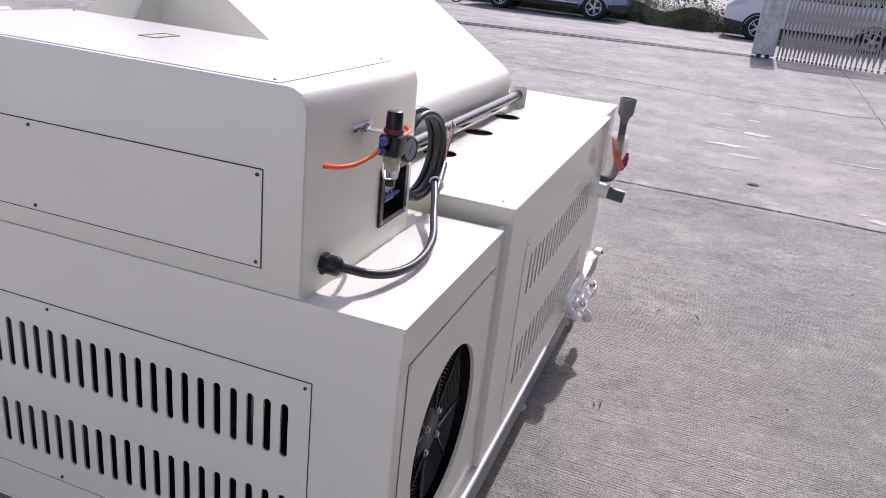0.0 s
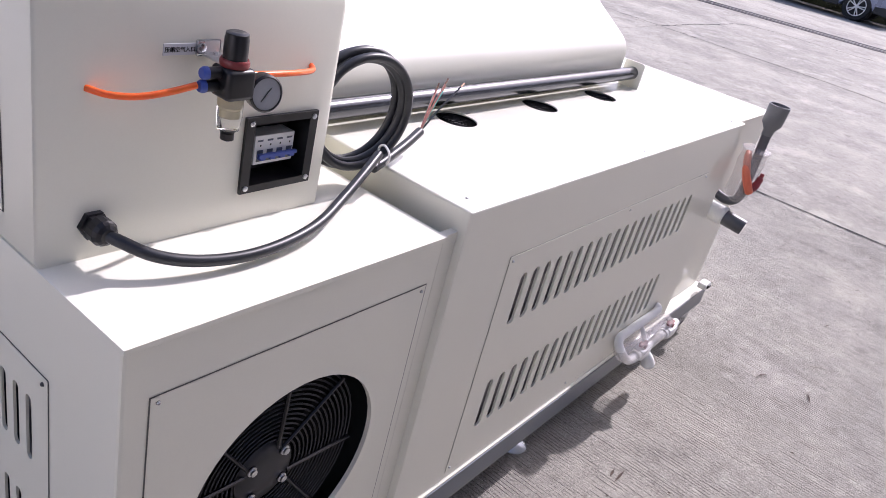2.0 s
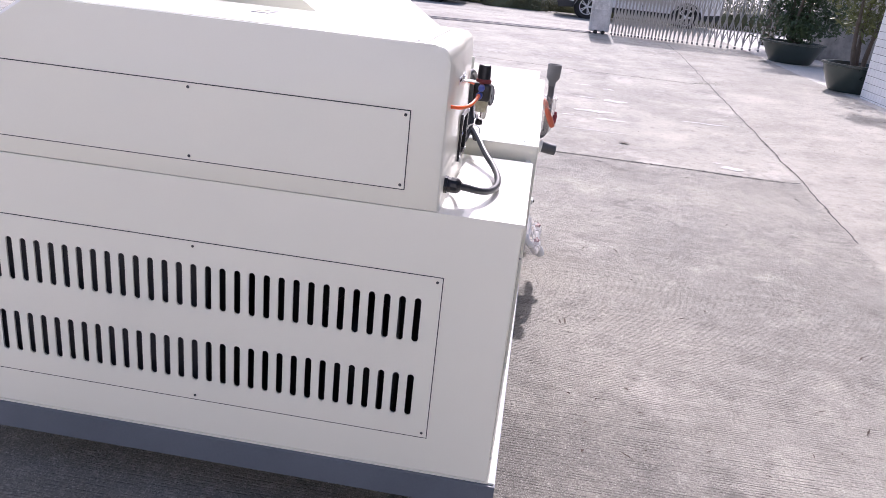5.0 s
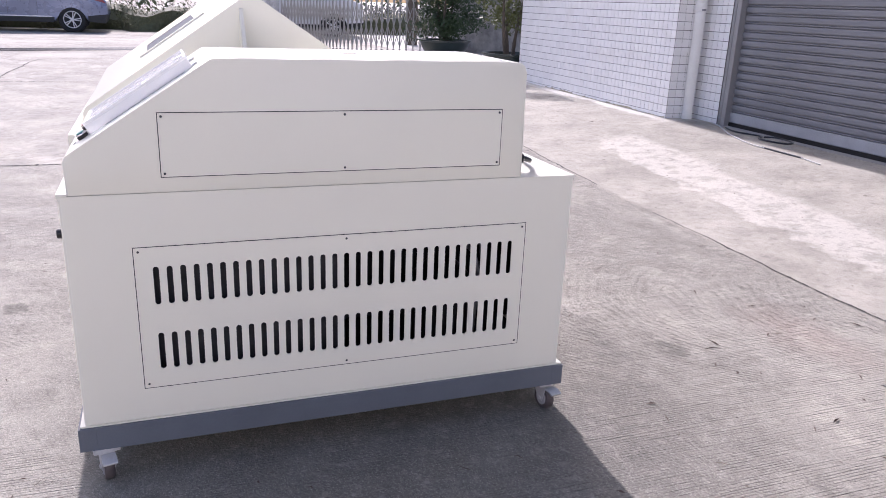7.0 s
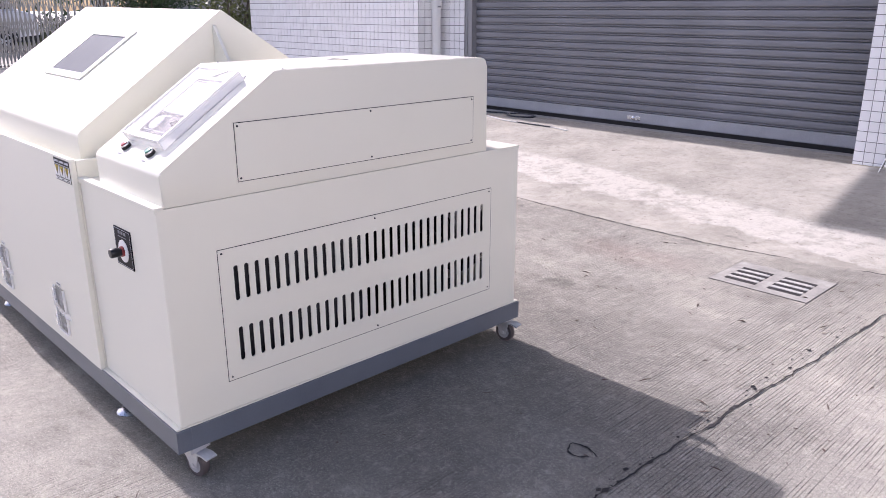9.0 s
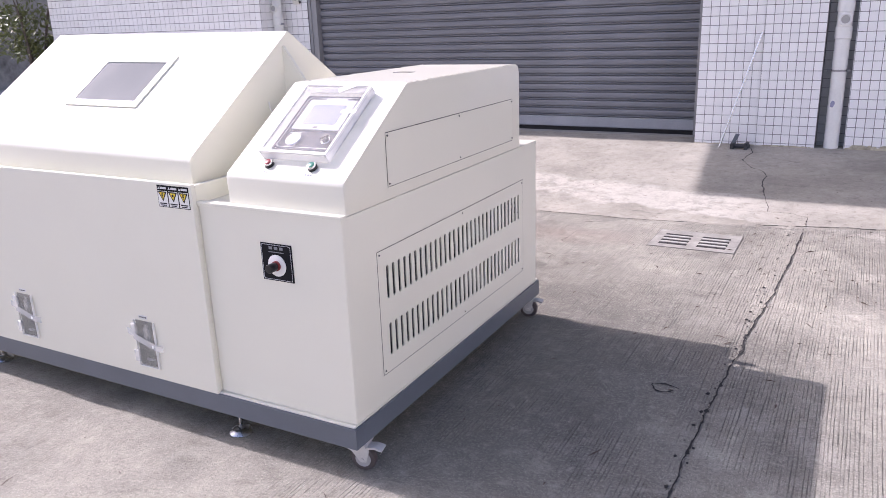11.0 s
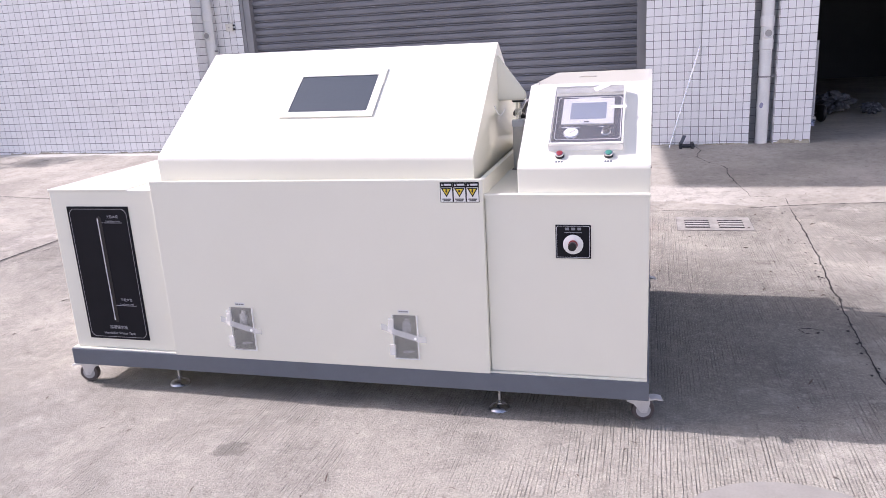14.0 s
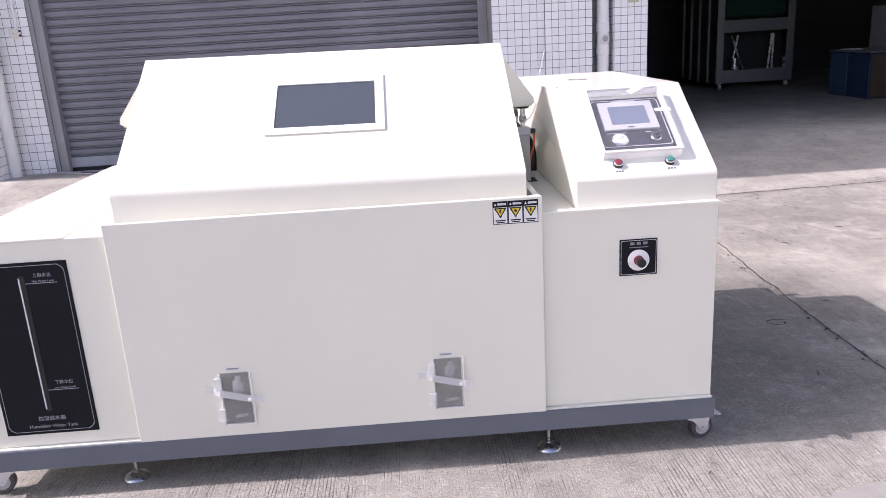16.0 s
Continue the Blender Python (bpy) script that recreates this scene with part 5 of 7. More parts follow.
    ox, oy = math_(nt, "SUBTRACT", X, -0.28), math_(nt, "SUBTRACT", Y, 3.1)
    dist = math_(nt, "SQRT", math_(nt, "ADD", math_(nt, "MULTIPLY", ox, ox), math_(nt, "MULTIPLY", math_(nt, "MULTIPLY", oy, oy), 4.0)))
    col = mixed(nt, ramp(nt, math_(nt, "ADD", dist, math_(nt, "MULTIPLY", warp, 0.8)), 0.05, 0.5, 0.26, 0), col, (0.241, 0.130, 0.115))      # rust stain
    mottle = noise_of(nt, 19.0, detail=5, rough=0.65)
    col = mixed(nt, ramp(nt, mottle, 0.55, 0.70, 0, 0.3), col, (0.58, 0.56, 0.51))
    col = mixed(nt, ramp(nt, mottle, 0.45, 0.32, 0, 0.34), col, (0.13, 0.125, 0.115))
    col = mixed(nt, 1.0, col, (0.94, 0.925, 0.865), "MULTIPLY")
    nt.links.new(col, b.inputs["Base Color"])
    nt.links.new(ramp(nt, blot, 0.3, 0.7, 0.75, 0.92), b.inputs["Roughness"])
    b.inputs["Specular IOR Level"].default_value = 0.3
    height = math_(nt, "ADD", math_(nt, "ADD", math_(nt, "MULTIPLY", grain, 0.7), math_(nt, "MULTIPLY", smear, 0.8)), math_(nt, "MULTIPLY", lines, -0.6))
    bumped(nt, b, height, 1.0, 0.008)
    return m


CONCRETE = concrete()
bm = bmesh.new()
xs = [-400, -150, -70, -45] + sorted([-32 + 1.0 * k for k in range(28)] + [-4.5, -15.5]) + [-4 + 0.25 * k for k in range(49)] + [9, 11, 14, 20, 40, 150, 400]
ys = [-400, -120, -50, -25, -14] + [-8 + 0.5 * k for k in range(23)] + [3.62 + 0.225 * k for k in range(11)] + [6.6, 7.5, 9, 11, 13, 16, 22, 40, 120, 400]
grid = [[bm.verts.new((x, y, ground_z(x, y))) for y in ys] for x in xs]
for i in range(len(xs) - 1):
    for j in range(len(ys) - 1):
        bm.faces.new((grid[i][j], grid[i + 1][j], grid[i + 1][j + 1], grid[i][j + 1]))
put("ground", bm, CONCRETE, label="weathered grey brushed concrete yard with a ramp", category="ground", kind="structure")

CRACKDARK = surface("dark_crack", (0.03, 0.028, 0.028), 0.95, 0, 0.3, 20, 200, 0.2)
JOINT = surface("dirty_joint", (0.045, 0.042, 0.04), 0.95, 0, 0.35, 15, 150, 0.3)


def fissure(name, points, width, wander, mat, label, seed, lift=0.004):
    """A ragged dark line on the ground through points."""
    rnd = random.Random(seed)
    pts = []
    for (x0, y0), (x1, y1) in zip(points, points[1:]):
        n = max(2, int(math.hypot(x1 - x0, y1 - y0) / 0.018))
        pts += [(x0 + (x1 - x0) * k / n, y0 + (y1 - y0) * k / n) for k in range(n)]
    pts.append(points[-1])
    bm, prev, drift = bmesh.new(), None, 0.0
    for i, (x, y) in enumerate(pts):
        a, b = pts[max(i - 1, 0)], pts[min(i + 1, len(pts) - 1)]
        d = Vector((b[0] - a[0], b[1] - a[1])).normalized()
        s = Vector((-d.y, d.x))
        drift = drift * 0.92 + rnd.uniform(-1, 1) * wander
        w = width * (0.3 + 0.7 * rnd.random()) * (2.6 if rnd.random() < 0.05 else 1)
        p = Vector((x, y)) + s * drift
        l, r = p + s * w / 2, p - s * w / 2
        now = (bm.verts.new((l.x, l.y, ground_z(l.x, l.y) + lift)), bm.verts.new((r.x, r.y, ground_z(r.x, r.y) + lift)))
        if prev:
            bm.faces.new((prev[0], prev[1], now[1], now[0]))
        prev = now
    return put(name, bm, mat, label=label, category="crack", kind="structure")


fissure("crack", [(0.90, -3.5), (0.93, 0.0), (0.962, 0.69), (0.996, 1.66), (1.06, 2.6), (1.10, 3.74)], 0.0095, 0.0045, CRACKDARK, "wide ragged crack along a slab joint", 1)
fissure("crack", [(1.10, 3.76), (1.08, 3.97), (0.97, 4.03), (0.82, 4.02), (0.76, 4.41)], 0.004, 0.005, CRACKDARK, "hairline crack at the foot of the ramp", 12)
fissure("crack", [(0.76, 4.41), (0.71, 4.75), (0.72, 4.91), (0.66, 5.05), (0.57, 5.11), (0.46, 5.36), (0.50, 5.6), (0.44, 5.86)], 0.010, 0.006, CRACKDARK, "winding crack up the ramp", 2)
fissure("joint", [(-16, 4.06), (-13.27, 4.06), (-10, 3.96), (-4.92, 3.83), (-3.75, 3.76), (-2.61, 3.70), (-1.82, 3.67), (-1.1, 3.62), (-0.13, 3.61), (0.27, 3.66), (1.06, 3.78), (1.58, 3.86), (4.5, 4.0)], 0.014, 0.004, JOINT, "dirty slab joint at the foot of the ramp", 3)
fissure("joint", [(-4.85, -7.0), (-4.82, 1.44), (-4.81, 2.7), (-4.77, 3.8)], 0.026, 0.002, JOINT, "straight slab joint across the yard", 4)
fissure("joint", [(-9.95, -7.0), (-10.05, -1.9), (-10.03, 0.4), (-9.8, 2.2), (-9.85, 3.95)], 0.028, 0.003, JOINT, "straight slab joint across the yard", 5)
fissure("crack", [(-10.05, -1.93), (-11.4, -1.88), (-12.95, -1.72), (-13.2, -1.25), (-13.3, -0.5), (-13.5, 0.3)], 0.026, 0.008, JOINT, "crooked crack across a far slab", 6)
fissure("joint", [(-10.0, -1.95), (-4.85, -2.0)], 0.008, 0.002, JOINT, "faint slab joint along the yard", 7)

# crumbs broken from the edges of the wide crack
rnd, bm = random.Random(31), bmesh.new()
for k in range(260):
    y = rnd.uniform(-2.6, 3.7)
    x = 0.93 + 0.012 * max(y, 0) + 0.011 * max(y, 0) ** 1.3 + rnd.gauss(0, 0.016)
    size, a0 = 0.0025 + 0.010 * rnd.random() ** 3, rnd.uniform(0, 6.28)
    ring = [bm.verts.new((x + size * rnd.uniform(0.5, 1.0) * math.cos(a0 + q * 1.257), y + 1.6 * size * rnd.uniform(0.5, 1.0) * math.sin(a0 + q * 1.257), 0.0042)) for q in range(5)]
    tip = bm.verts.new((x, y, 0.0042 + size * 0.4))
    for q in range(5):
        bm.faces.new((ring[q], ring[(q + 1) % 5], tip))
put("crack_crumbs", bm, CRACKDARK, label="dark crumbs of concrete along the wide crack", category="crumbs", kind="stuff")

# shallow chipped ring in the slab, drain grate, litter
fissure("chipped_ring", [(0.768 + 0.055 * math.cos(a) * (1 + 0.15 * math.sin(3 * a)), 1.052 + 0.04 * math.sin(a)) for a in np.linspace(0.3, 6.0, 14)], 0.013, 0.004, CRACKDARK, "chipped ring mark in the concrete", 9)
SCRAPE = surface("pale_scrape", (0.6, 0.59, 0.57), 0.85, 0, 0.2, 30, 150, 0.1)


def scuff(x, y, l, w, seed):
    """A pale scuffed patch with a ragged edge, drawn out along y."""
    rnd = random.Random(seed)
    bm, n = bmesh.new(), 26
    ring = []
    for k in range(n):
        a = 2 * math.pi * k / n
        q = rnd.uniform(0.45, 1.1)
        px, py = x + w / 2 * q * math.cos(a) + 0.12 * w * math.sin(5 * a), y + l / 2 * rnd.uniform(0.75, 1.1) * math.sin(a)
        ring.append(bm.verts.new((px, py, ground_z(px, py) + 0.004)))
    bm.faces.new(ring)
    put("scuff_mark", bm, SCRAPE, label="pale scuffed streak on the smooth concrete", category="scuff", kind="structure")


for k, (x, y, l, w) in enumerate(((-8.56, 2.13, 0.22, 0.07), (-8.4, 2.45, 0.16, 0.09), (-7.59, 2.47, 0.34, 0.16), (-7.65, 2.15, 0.30, 0.06), (-6.85, 2.2, 0.50, 0.14), (-6.45, 2.35, 0.36, 0.10), (-6.5, 1.9, 0.14, 0.05), (-5.86, 2.2, 0.75, 0.022), (-5.02, 3.3, 0.24, 0.12), (-5.15, 3.2, 0.08, 0.05), (-6.9, 3.4, 0.5, 0.06))):
    scuff(x, y, l, w, 40 + k)
mh = thing("manhole", (0.45, -0.72, 0.0), "round manhole cover set in a pale cement ring", "manhole", kind="structure")
part("cement_ring", lathe(bmesh.new(), (0.45, -0.72, 0), (0, 0, 1), [(0.40, -0.01), (0.40, 0.0015), (0.30, 0.003), (0.30, -0.01)], 48), surface("pale_cement", (0.27, 0.262, 0.235), 0.85, 0, 0.15, 10, 120, 0.3), mh)
part("cover_gap", lathe(bmesh.new(), (0.45, -0.72, 0), (0, 0, 1), [(0.305, -0.01), (0.305, 0.0034), (0.295, 0.0034), (0.295, -0.01)], 48), CRACKDARK, mh)
part("cover", lathe(bmesh.new(), (0.45, -0.72, 0), (0, 0, 1), [(0.296, -0.01), (0.296, 0.004), (0.01, 0.004)], 48), surface("worn_cover", (0.24, 0.234, 0.212), 0.85, 0, 0.2, 12, 120, 0.3), mh)
grate = thing("drain_grate", (0.48, 3.2, 0.0), "flush cast drain grate with two banks of slots", "drain grate", kind="structure")
GRATE = surface("worn_concrete_grate", (0.31, 0.30, 0.27), 0.85, 0, 0.4, 9, 110, 0.3)
GRATEBAR = surface("worn_grate_bar", (0.42, 0.41, 0.38), 0.8, 0, 0.3, 20, 150, 0.2)
part("surround", boxed(0.21, 0.745, 3.01, 3.42, -0.02, 0.004), GRATE, grate)
for bank in (0.266, 0.508):
    for k in range(3):
        part("bar", boxed(bank + 0.004, bank + 0.173, 3.113 + k * 0.071, 3.141 + k * 0.071, 0.003, 0.0075, 0.002, 1), GRATEBAR, grate, "pale worn bar")
    for k in range(4):
        part("slot", boxed(bank, bank + 0.177, 3.075 + k * 0.071, 3.108 + k * 0.071, 0.0025, 0.0056), CRACKDARK, grate)
for a in ((0.206, 0.21, 3.0, 3.43), (0.745, 0.749, 3.0, 3.43), (0.21, 0.745, 3.006, 3.009), (0.21, 0.745, 3.42, 3.423)):
    part("frame_gap", boxed(*a, -0.01, 0.0036), SEAM, grate)
rnd = random.Random(11)
LITTER = surface("dry_leaf_litter", (0.09, 0.065, 0.05), 0.85, 0, 0.35, 30, 150, 0.2)
bm = bmesh.new()
for k in range(960):
    x, y = (rnd.uniform(-7, 3.4), rnd.uniform(-3, 5.3)) if k < 820 else (rnd.gauss(1.1, 0.8), rnd.gauss(2.9, 0.8))
    if -2.7 < x < 0.1 and -0.1 < y < 1.75:
        continue
    a, l, w = rnd.uniform(0, 6.28), 0.005 + 0.035 * rnd.random() ** (2.5 if k < 820 else 1.8), rnd.uniform(0.0015, 0.005 if k < 820 else 0.007)
    c, s, z = math.cos(a), math.sin(a), ground_z(x, y)
    mid = rnd.uniform(0.003, 0.009)
    pts = [(-l, 0, 0.003), (0, w, mid), (l, 0, 0.003), (0, -w, mid)]
    bm.faces.new([bm.verts.new((x + px * c - py * s, y + px * s + py * c, z + pz)) for px, py, pz in pts])
put("leaf_litter", bm, LITTER, label="scattered dry twigs and leaf scraps on the concrete", category="litter", kind="stuff")

bm = bmesh.new()
pts = [(0, 0), (0.025, 0.018), (0.06, 0.022), (0.095, 0.012), (0.125, 0.002), (0.095, -0.008), (0.055, -0.016), (0.02, -0.012)]
bm.faces.new([bm.verts.new((-5.47 + v * 1.6, 2.36 + u, ground_z(-5.47, 2.4) + 0.005 + 0.35 * abs(v) + 0.12 * max(0, u - 0.09))) for u, v in pts])
put("fallen_leaf", bm, LITTER, (-5.47, 2.42, ground_z(-5.47, 2.4)), "single curled dark dry leaf on the concrete", "leaf")
bm, rnd = bmesh.new(), random.Random(77)
for k in range(90):
    x, y = -9.9 + rnd.gauss(0, 0.05), 3.97 + rnd.gauss(0, 0.16)
    z, a, l = ground_z(x, y), rnd.uniform(0, 6.28), rnd.uniform(0.015, 0.05)
    bm.faces.new([bm.verts.new((x + 0.004, y, z)), bm.verts.new((x - 0.004, y, z)), bm.verts.new((x + 0.03 * math.cos(a), y + 0.03 * math.sin(a), z + l))])
put("weeds", bm, surface("moss_green", (0.09, 0.11, 0.04), 0.8, 0, 0.3, 20, 80, 0.1), (-9.9, 3.97, ground_z(-9.9, 3.97)), "small green weeds in a slab joint", "weeds", kind="stuff")

# ---- building with the roller shutter ----
DARKGROUT = surface("sooty_grout", (0.13, 0.127, 0.13), 0.9, 0, 0.5, 4, 90, 0.2)
GROUT = surface("dark_grout", (0.25, 0.245, 0.245), 0.85, 0, 0.25, 6, 90, 0.2)


def tile_mat(name, per_island):
    m, nt, b = tree(name)
    if per_island:
        r = nt.nodes.new("ShaderNodeNewGeometry").outputs["Random Per Island"]
    else:
        r = nt.nodes.new("ShaderNodeObjectInfo").outputs["Random"]
    dirt = noise_of(nt, 3.0, detail=6)
    col = mixed(nt, r, (0.85, 0.845, 0.84), (0.91, 0.905, 0.90))
    col = mixed(nt, math_(nt, "MULTIPLY", ramp(nt, dirt, 0.52, 0.75), 0.22), col, (0.5, 0.47, 0.42))
    nt.links.new(col, b.inputs["Base Color"])
    b.inputs["Roughness"].default_value = 0.28
    bumped(nt, b, noise_of(nt, 25), 0.08, 0.002)
    return m


TILE, TILES = tile_mat("white_glazed_tile", False), tile_mat("white_glazed_tiles", True)
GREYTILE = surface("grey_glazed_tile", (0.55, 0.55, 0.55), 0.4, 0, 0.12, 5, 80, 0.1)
PITCH, ROW, GAPW = 0.0905, 0.0965, 0.0055
TOP = 5.5


def tile_block(bm, x0, x1, z0, z1, y):
    """One tile, proud of a wall that faces -y."""
    e = 0.0025
    lo = [(x0, z0), (x1, z0), (x1, z1), (x0, z1)]
    a = [bm.verts.new((u, y + 0.001, v)) for u, v in lo]
    b = [bm.verts.new((u, y - 0.0035, v)) for u, v in lo]
    c = [bm.verts.new((min(max(u, x0 + e), x1 - e), y - 0.005, min(max(v, z0 + e), z1 - e))) for u, v in lo]
    for p, q in ((a, b), (b, c)):
        for i in range(4):
            bm.faces.new((p[i], p[(i + 1) % 4], q[(i + 1) % 4], q[i]))
    bm.faces.new(c)


WALLS = {}


def wall(name, x0, x1, y0, y1, z0=0.0, z1=TOP, mat=None, label="white-tiled outside wall with dark grout"):
    ob = put(name, boxed(x0, x1, y0, y1, z0, z1), mat or GROUT, ((x0 + x1) / 2, y0, z0), label, "wall", kind="structure")
    WALLS[name] = ob
    return ob


W1 = wall("wall_west", -9.62, -5.47, 5.945, 6.5, mat=DARKGROUT)
W2 = wall("wall_recess", -5.47, -5.02, 6.33, 6.5, mat=DARKGROUT)
W3 = wall("wall_pier", -0.06, 0.50, 5.885, 6.5)
W4 = wall("wall_pilaster", 0.50, 1.005, 5.865, 6.5)
W5 = wall("wall_gap", 1.005, 1.245, 6.06, 6.5, label="grey-tiled recess behind a downpipe")
W6 = wall("wall_jamb", 1.245, 1.605, 5.885, 6.5)
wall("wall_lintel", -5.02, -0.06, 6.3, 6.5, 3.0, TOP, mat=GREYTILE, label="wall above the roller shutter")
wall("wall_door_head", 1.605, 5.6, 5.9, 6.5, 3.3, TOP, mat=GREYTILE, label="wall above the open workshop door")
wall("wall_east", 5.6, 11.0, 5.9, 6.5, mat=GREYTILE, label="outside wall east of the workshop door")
# plaster coloured dark grey, with the workshop's inner shade put into it
PLASTER = surface("shade_dark_plaster", (0.1, 0.1, 0.105), 0.85, 0, 0.2, 2, 60, 0.1)
# slab colour lightened to bounce light onto the walls below
SLAB = surface("bounce_slab", (0.55, 0.55, 0.54), 0.8, 0, 0.12, 2, 60, 0.1)
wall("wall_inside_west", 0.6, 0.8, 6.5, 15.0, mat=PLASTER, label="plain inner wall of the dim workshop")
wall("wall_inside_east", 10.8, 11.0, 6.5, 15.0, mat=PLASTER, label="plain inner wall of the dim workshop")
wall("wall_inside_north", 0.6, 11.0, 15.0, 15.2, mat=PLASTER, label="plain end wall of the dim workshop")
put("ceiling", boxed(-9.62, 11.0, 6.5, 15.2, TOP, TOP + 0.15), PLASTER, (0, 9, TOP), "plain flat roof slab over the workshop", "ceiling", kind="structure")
wall("wall_west_return", -9.62, -9.42, 6.5, 15.0, mat=PLASTER, label="plain side wall of the building")
wall("wall_back", -9.42, 0.6, 8.0, 8.2, mat=PLASTER, label="plain inner wall behind the shutter")
# unseen pale wall added behind the walk to bounce sun onto the machine
wall("wall_across", 10.6, 11.0, -22.0, 5.9, z1=7.0, mat=surface("bounce_wall_pale", (0.6, 0.61, 0.62), 0.8, 0, 0.08, 0.8, 40, 0.15), label="unseen pale wall, added across the yard to bounce light onto the machine")
# unseen slab placed above the doors to cast the shade on the ramp
put("canopy", boxed(-5.55, 0.5, 4.38, 6.5, 5.5, 5.7), SLAB, (2, 5, 5.5), "unseen slab over the doors, placed to shade the ramp", "canopy", kind="structure")

# brown dirt splashed on the wall feet
FOOTDIRT = surface("dried_mud", (0.46, 0.42, 0.32), 0.95, 0, 0.5, 18, 120, 0.2)


def foot_dirt(x0, x1, y, high, seed):
    rnd = random.Random(seed)
    bm, prev, h = bmesh.new(), None, 0.5
    for k in range(int((x1 - x0) / 0.012) + 1):
        x = x0 + k * 0.012
        h = min(max(h + rnd.uniform(-0.35, 0.35), 0.1), 1.0)
        z = ground_z(x, y)
        now = (bm.verts.new((x, y - 0.009, z - 0.002)), bm.verts.new((x, y - 0.0065, z + 0.006 + high * h * h)))
        if prev:
            bm.faces.new((prev[0], now[0], now[1], prev[1]))
        prev = now
    put("foot_dirt", bm, FOOTDIRT, label="brown dried mud along the foot of a tiled wall", category="dirt", kind="structure")


for k, (x0, x1, y, high) in enumerate(((-0.06, 0.498, 5.885, 0.008), (0.505, 1.0, 5.865, 0.01), (1.25, 1.6, 5.885, 0.035), (-8.6, -5.48, 5.945, 0.02))):
    foot_dirt(x0, x1, y, high, 90 + k)

# white pvc downpipes in their recesses
for x, y, ztop in ((-5.41, 6.2, 5.45), (1.135, 5.935, 5.45)):
    z0 = ground_z(x, y)
    dp = thing("downpipe", (x, y, z0), "weathered white PVC downpipe with a cleaning eye", "downpipe", "downpipes")
    part("pipe", rodded((x, y, z0 - 0.01), (x, y, ztop), 0.062, 24), PVC_WHITE, dp, smooth=True)
    for z in ((1.455, 1.225) if x > 0 else (1.50, 1.90)):
        part("socket", lathe(bmesh.new(), (x, y, z), (0, 0, 1), [(0.063, -0.05), (0.070, -0.046), (0.070, 0.03), (0.068, 0.05), (0.063, 0.055)], 24), PVC_WHITE, dp, smooth=True)
    e = (1.335 if x > 0 else 1.66)
    way = Vector((0.1, -1, 0.05)) if x > 0 else Vector((0.0, -1, 0.05))
    part("cleaning_eye", lathe(bmesh.new(), Vector((x, y, e)) + way * 0.055, way, [(0.05, 0), (0.05, 0.035), (0.042, 0.036), (0.042, 0.022), (0.01, 0.02)], 24), PVC_WHITE, dp, smooth=True)
    part("eye_plug", lathe(bmesh.new(), Vector((x, y, e)) + way * 0.078, way, [(0.034, 0), (0.034, 0.0015), (0.005, 0.002)], 24), surface("grey_plug", (0.42, 0.41, 0.39), 0.6), dp, "grey screw plug", smooth=True)
    clip_z = 0.905 if x > 0 else 1.47
    part("pipe_clip", lathe(bmesh.new(), (x, y, clip_z), (0, 0, 1), [(0.063, -0.008), (0.066, -0.008), (0.066, 0.008), (0.063, 0.008)], 24), DARKSTEEL, dp, "dark pipe clip")
    for sx in (-1, 1):
        part("clip_lug", boxed(*sorted((x + sx * 0.062, x + sx * 0.095)), y - 0.035, y, clip_z - 0.01, clip_z + 0.01, 0.003), DARKSTEEL, dp)
    if x > 0:
        part("paint_smear", prism(bmesh.new(), [(x - 0.022 + 0.018 * math.cos(a) * (1 + 0.2 * math.sin(2 * a)), 0.615 + 0.03 * math.sin(a)) for a in np.linspace(0, 2 * math.pi, 15)[:-1]], "y", y - 0.0625, y - 0.058), surface("violet_smear", (0.3, 0.3, 0.42), 0.6, 0, 0.2, 40, 200, 0.0), dp, "faded violet paint smear")

# roller shutter
def shutter_paint():
    """Grey paint with weather streaks along the slats and pale scuffs."""
    m, nt, b = tree("grey_shutter_paint")
    streak, scuff, tone = noise_of(nt, 1.0, (0.7, 1, 11), 6, 0.65), noise_of(nt, 1.0, (7, 1, 34), 5, 0.6), noise_of(nt, 1.2, detail=5)
    col = mixed(nt, ramp(nt, streak, 0.3, 0.7), (0.14, 0.142, 0.16), (0.258, 0.262, 0.284))
    col = mixed(nt, ramp(nt, tone, 0.6, 0.35, 0, 0.4), col, (0.15, 0.153, 0.17))
    col = mixed(nt, ramp(nt, scuff, 0.72, 0.76, 0, 0.5), col, (0.5, 0.5, 0.5))
    nt.links.new(col, b.inputs["Base Color"])
    nt.links.new(ramp(nt, streak, 0.3, 0.7, 0.36, 0.55), b.inputs["Roughness"])
    b.inputs["Coat Weight"].default_value, b.inputs["Coat Roughness"].default_value = 0.1, 0.2
    bumped(nt, b, noise_of(nt, 40), 0.1, 0.001)
    return m


SHUT = shutter_paint()
shutter = thing("roller_shutter", (-2.4, 6.4, 0.22), "closed grey steel roller shutter door", "shutter door", kind="structure")
SP = 0.0882
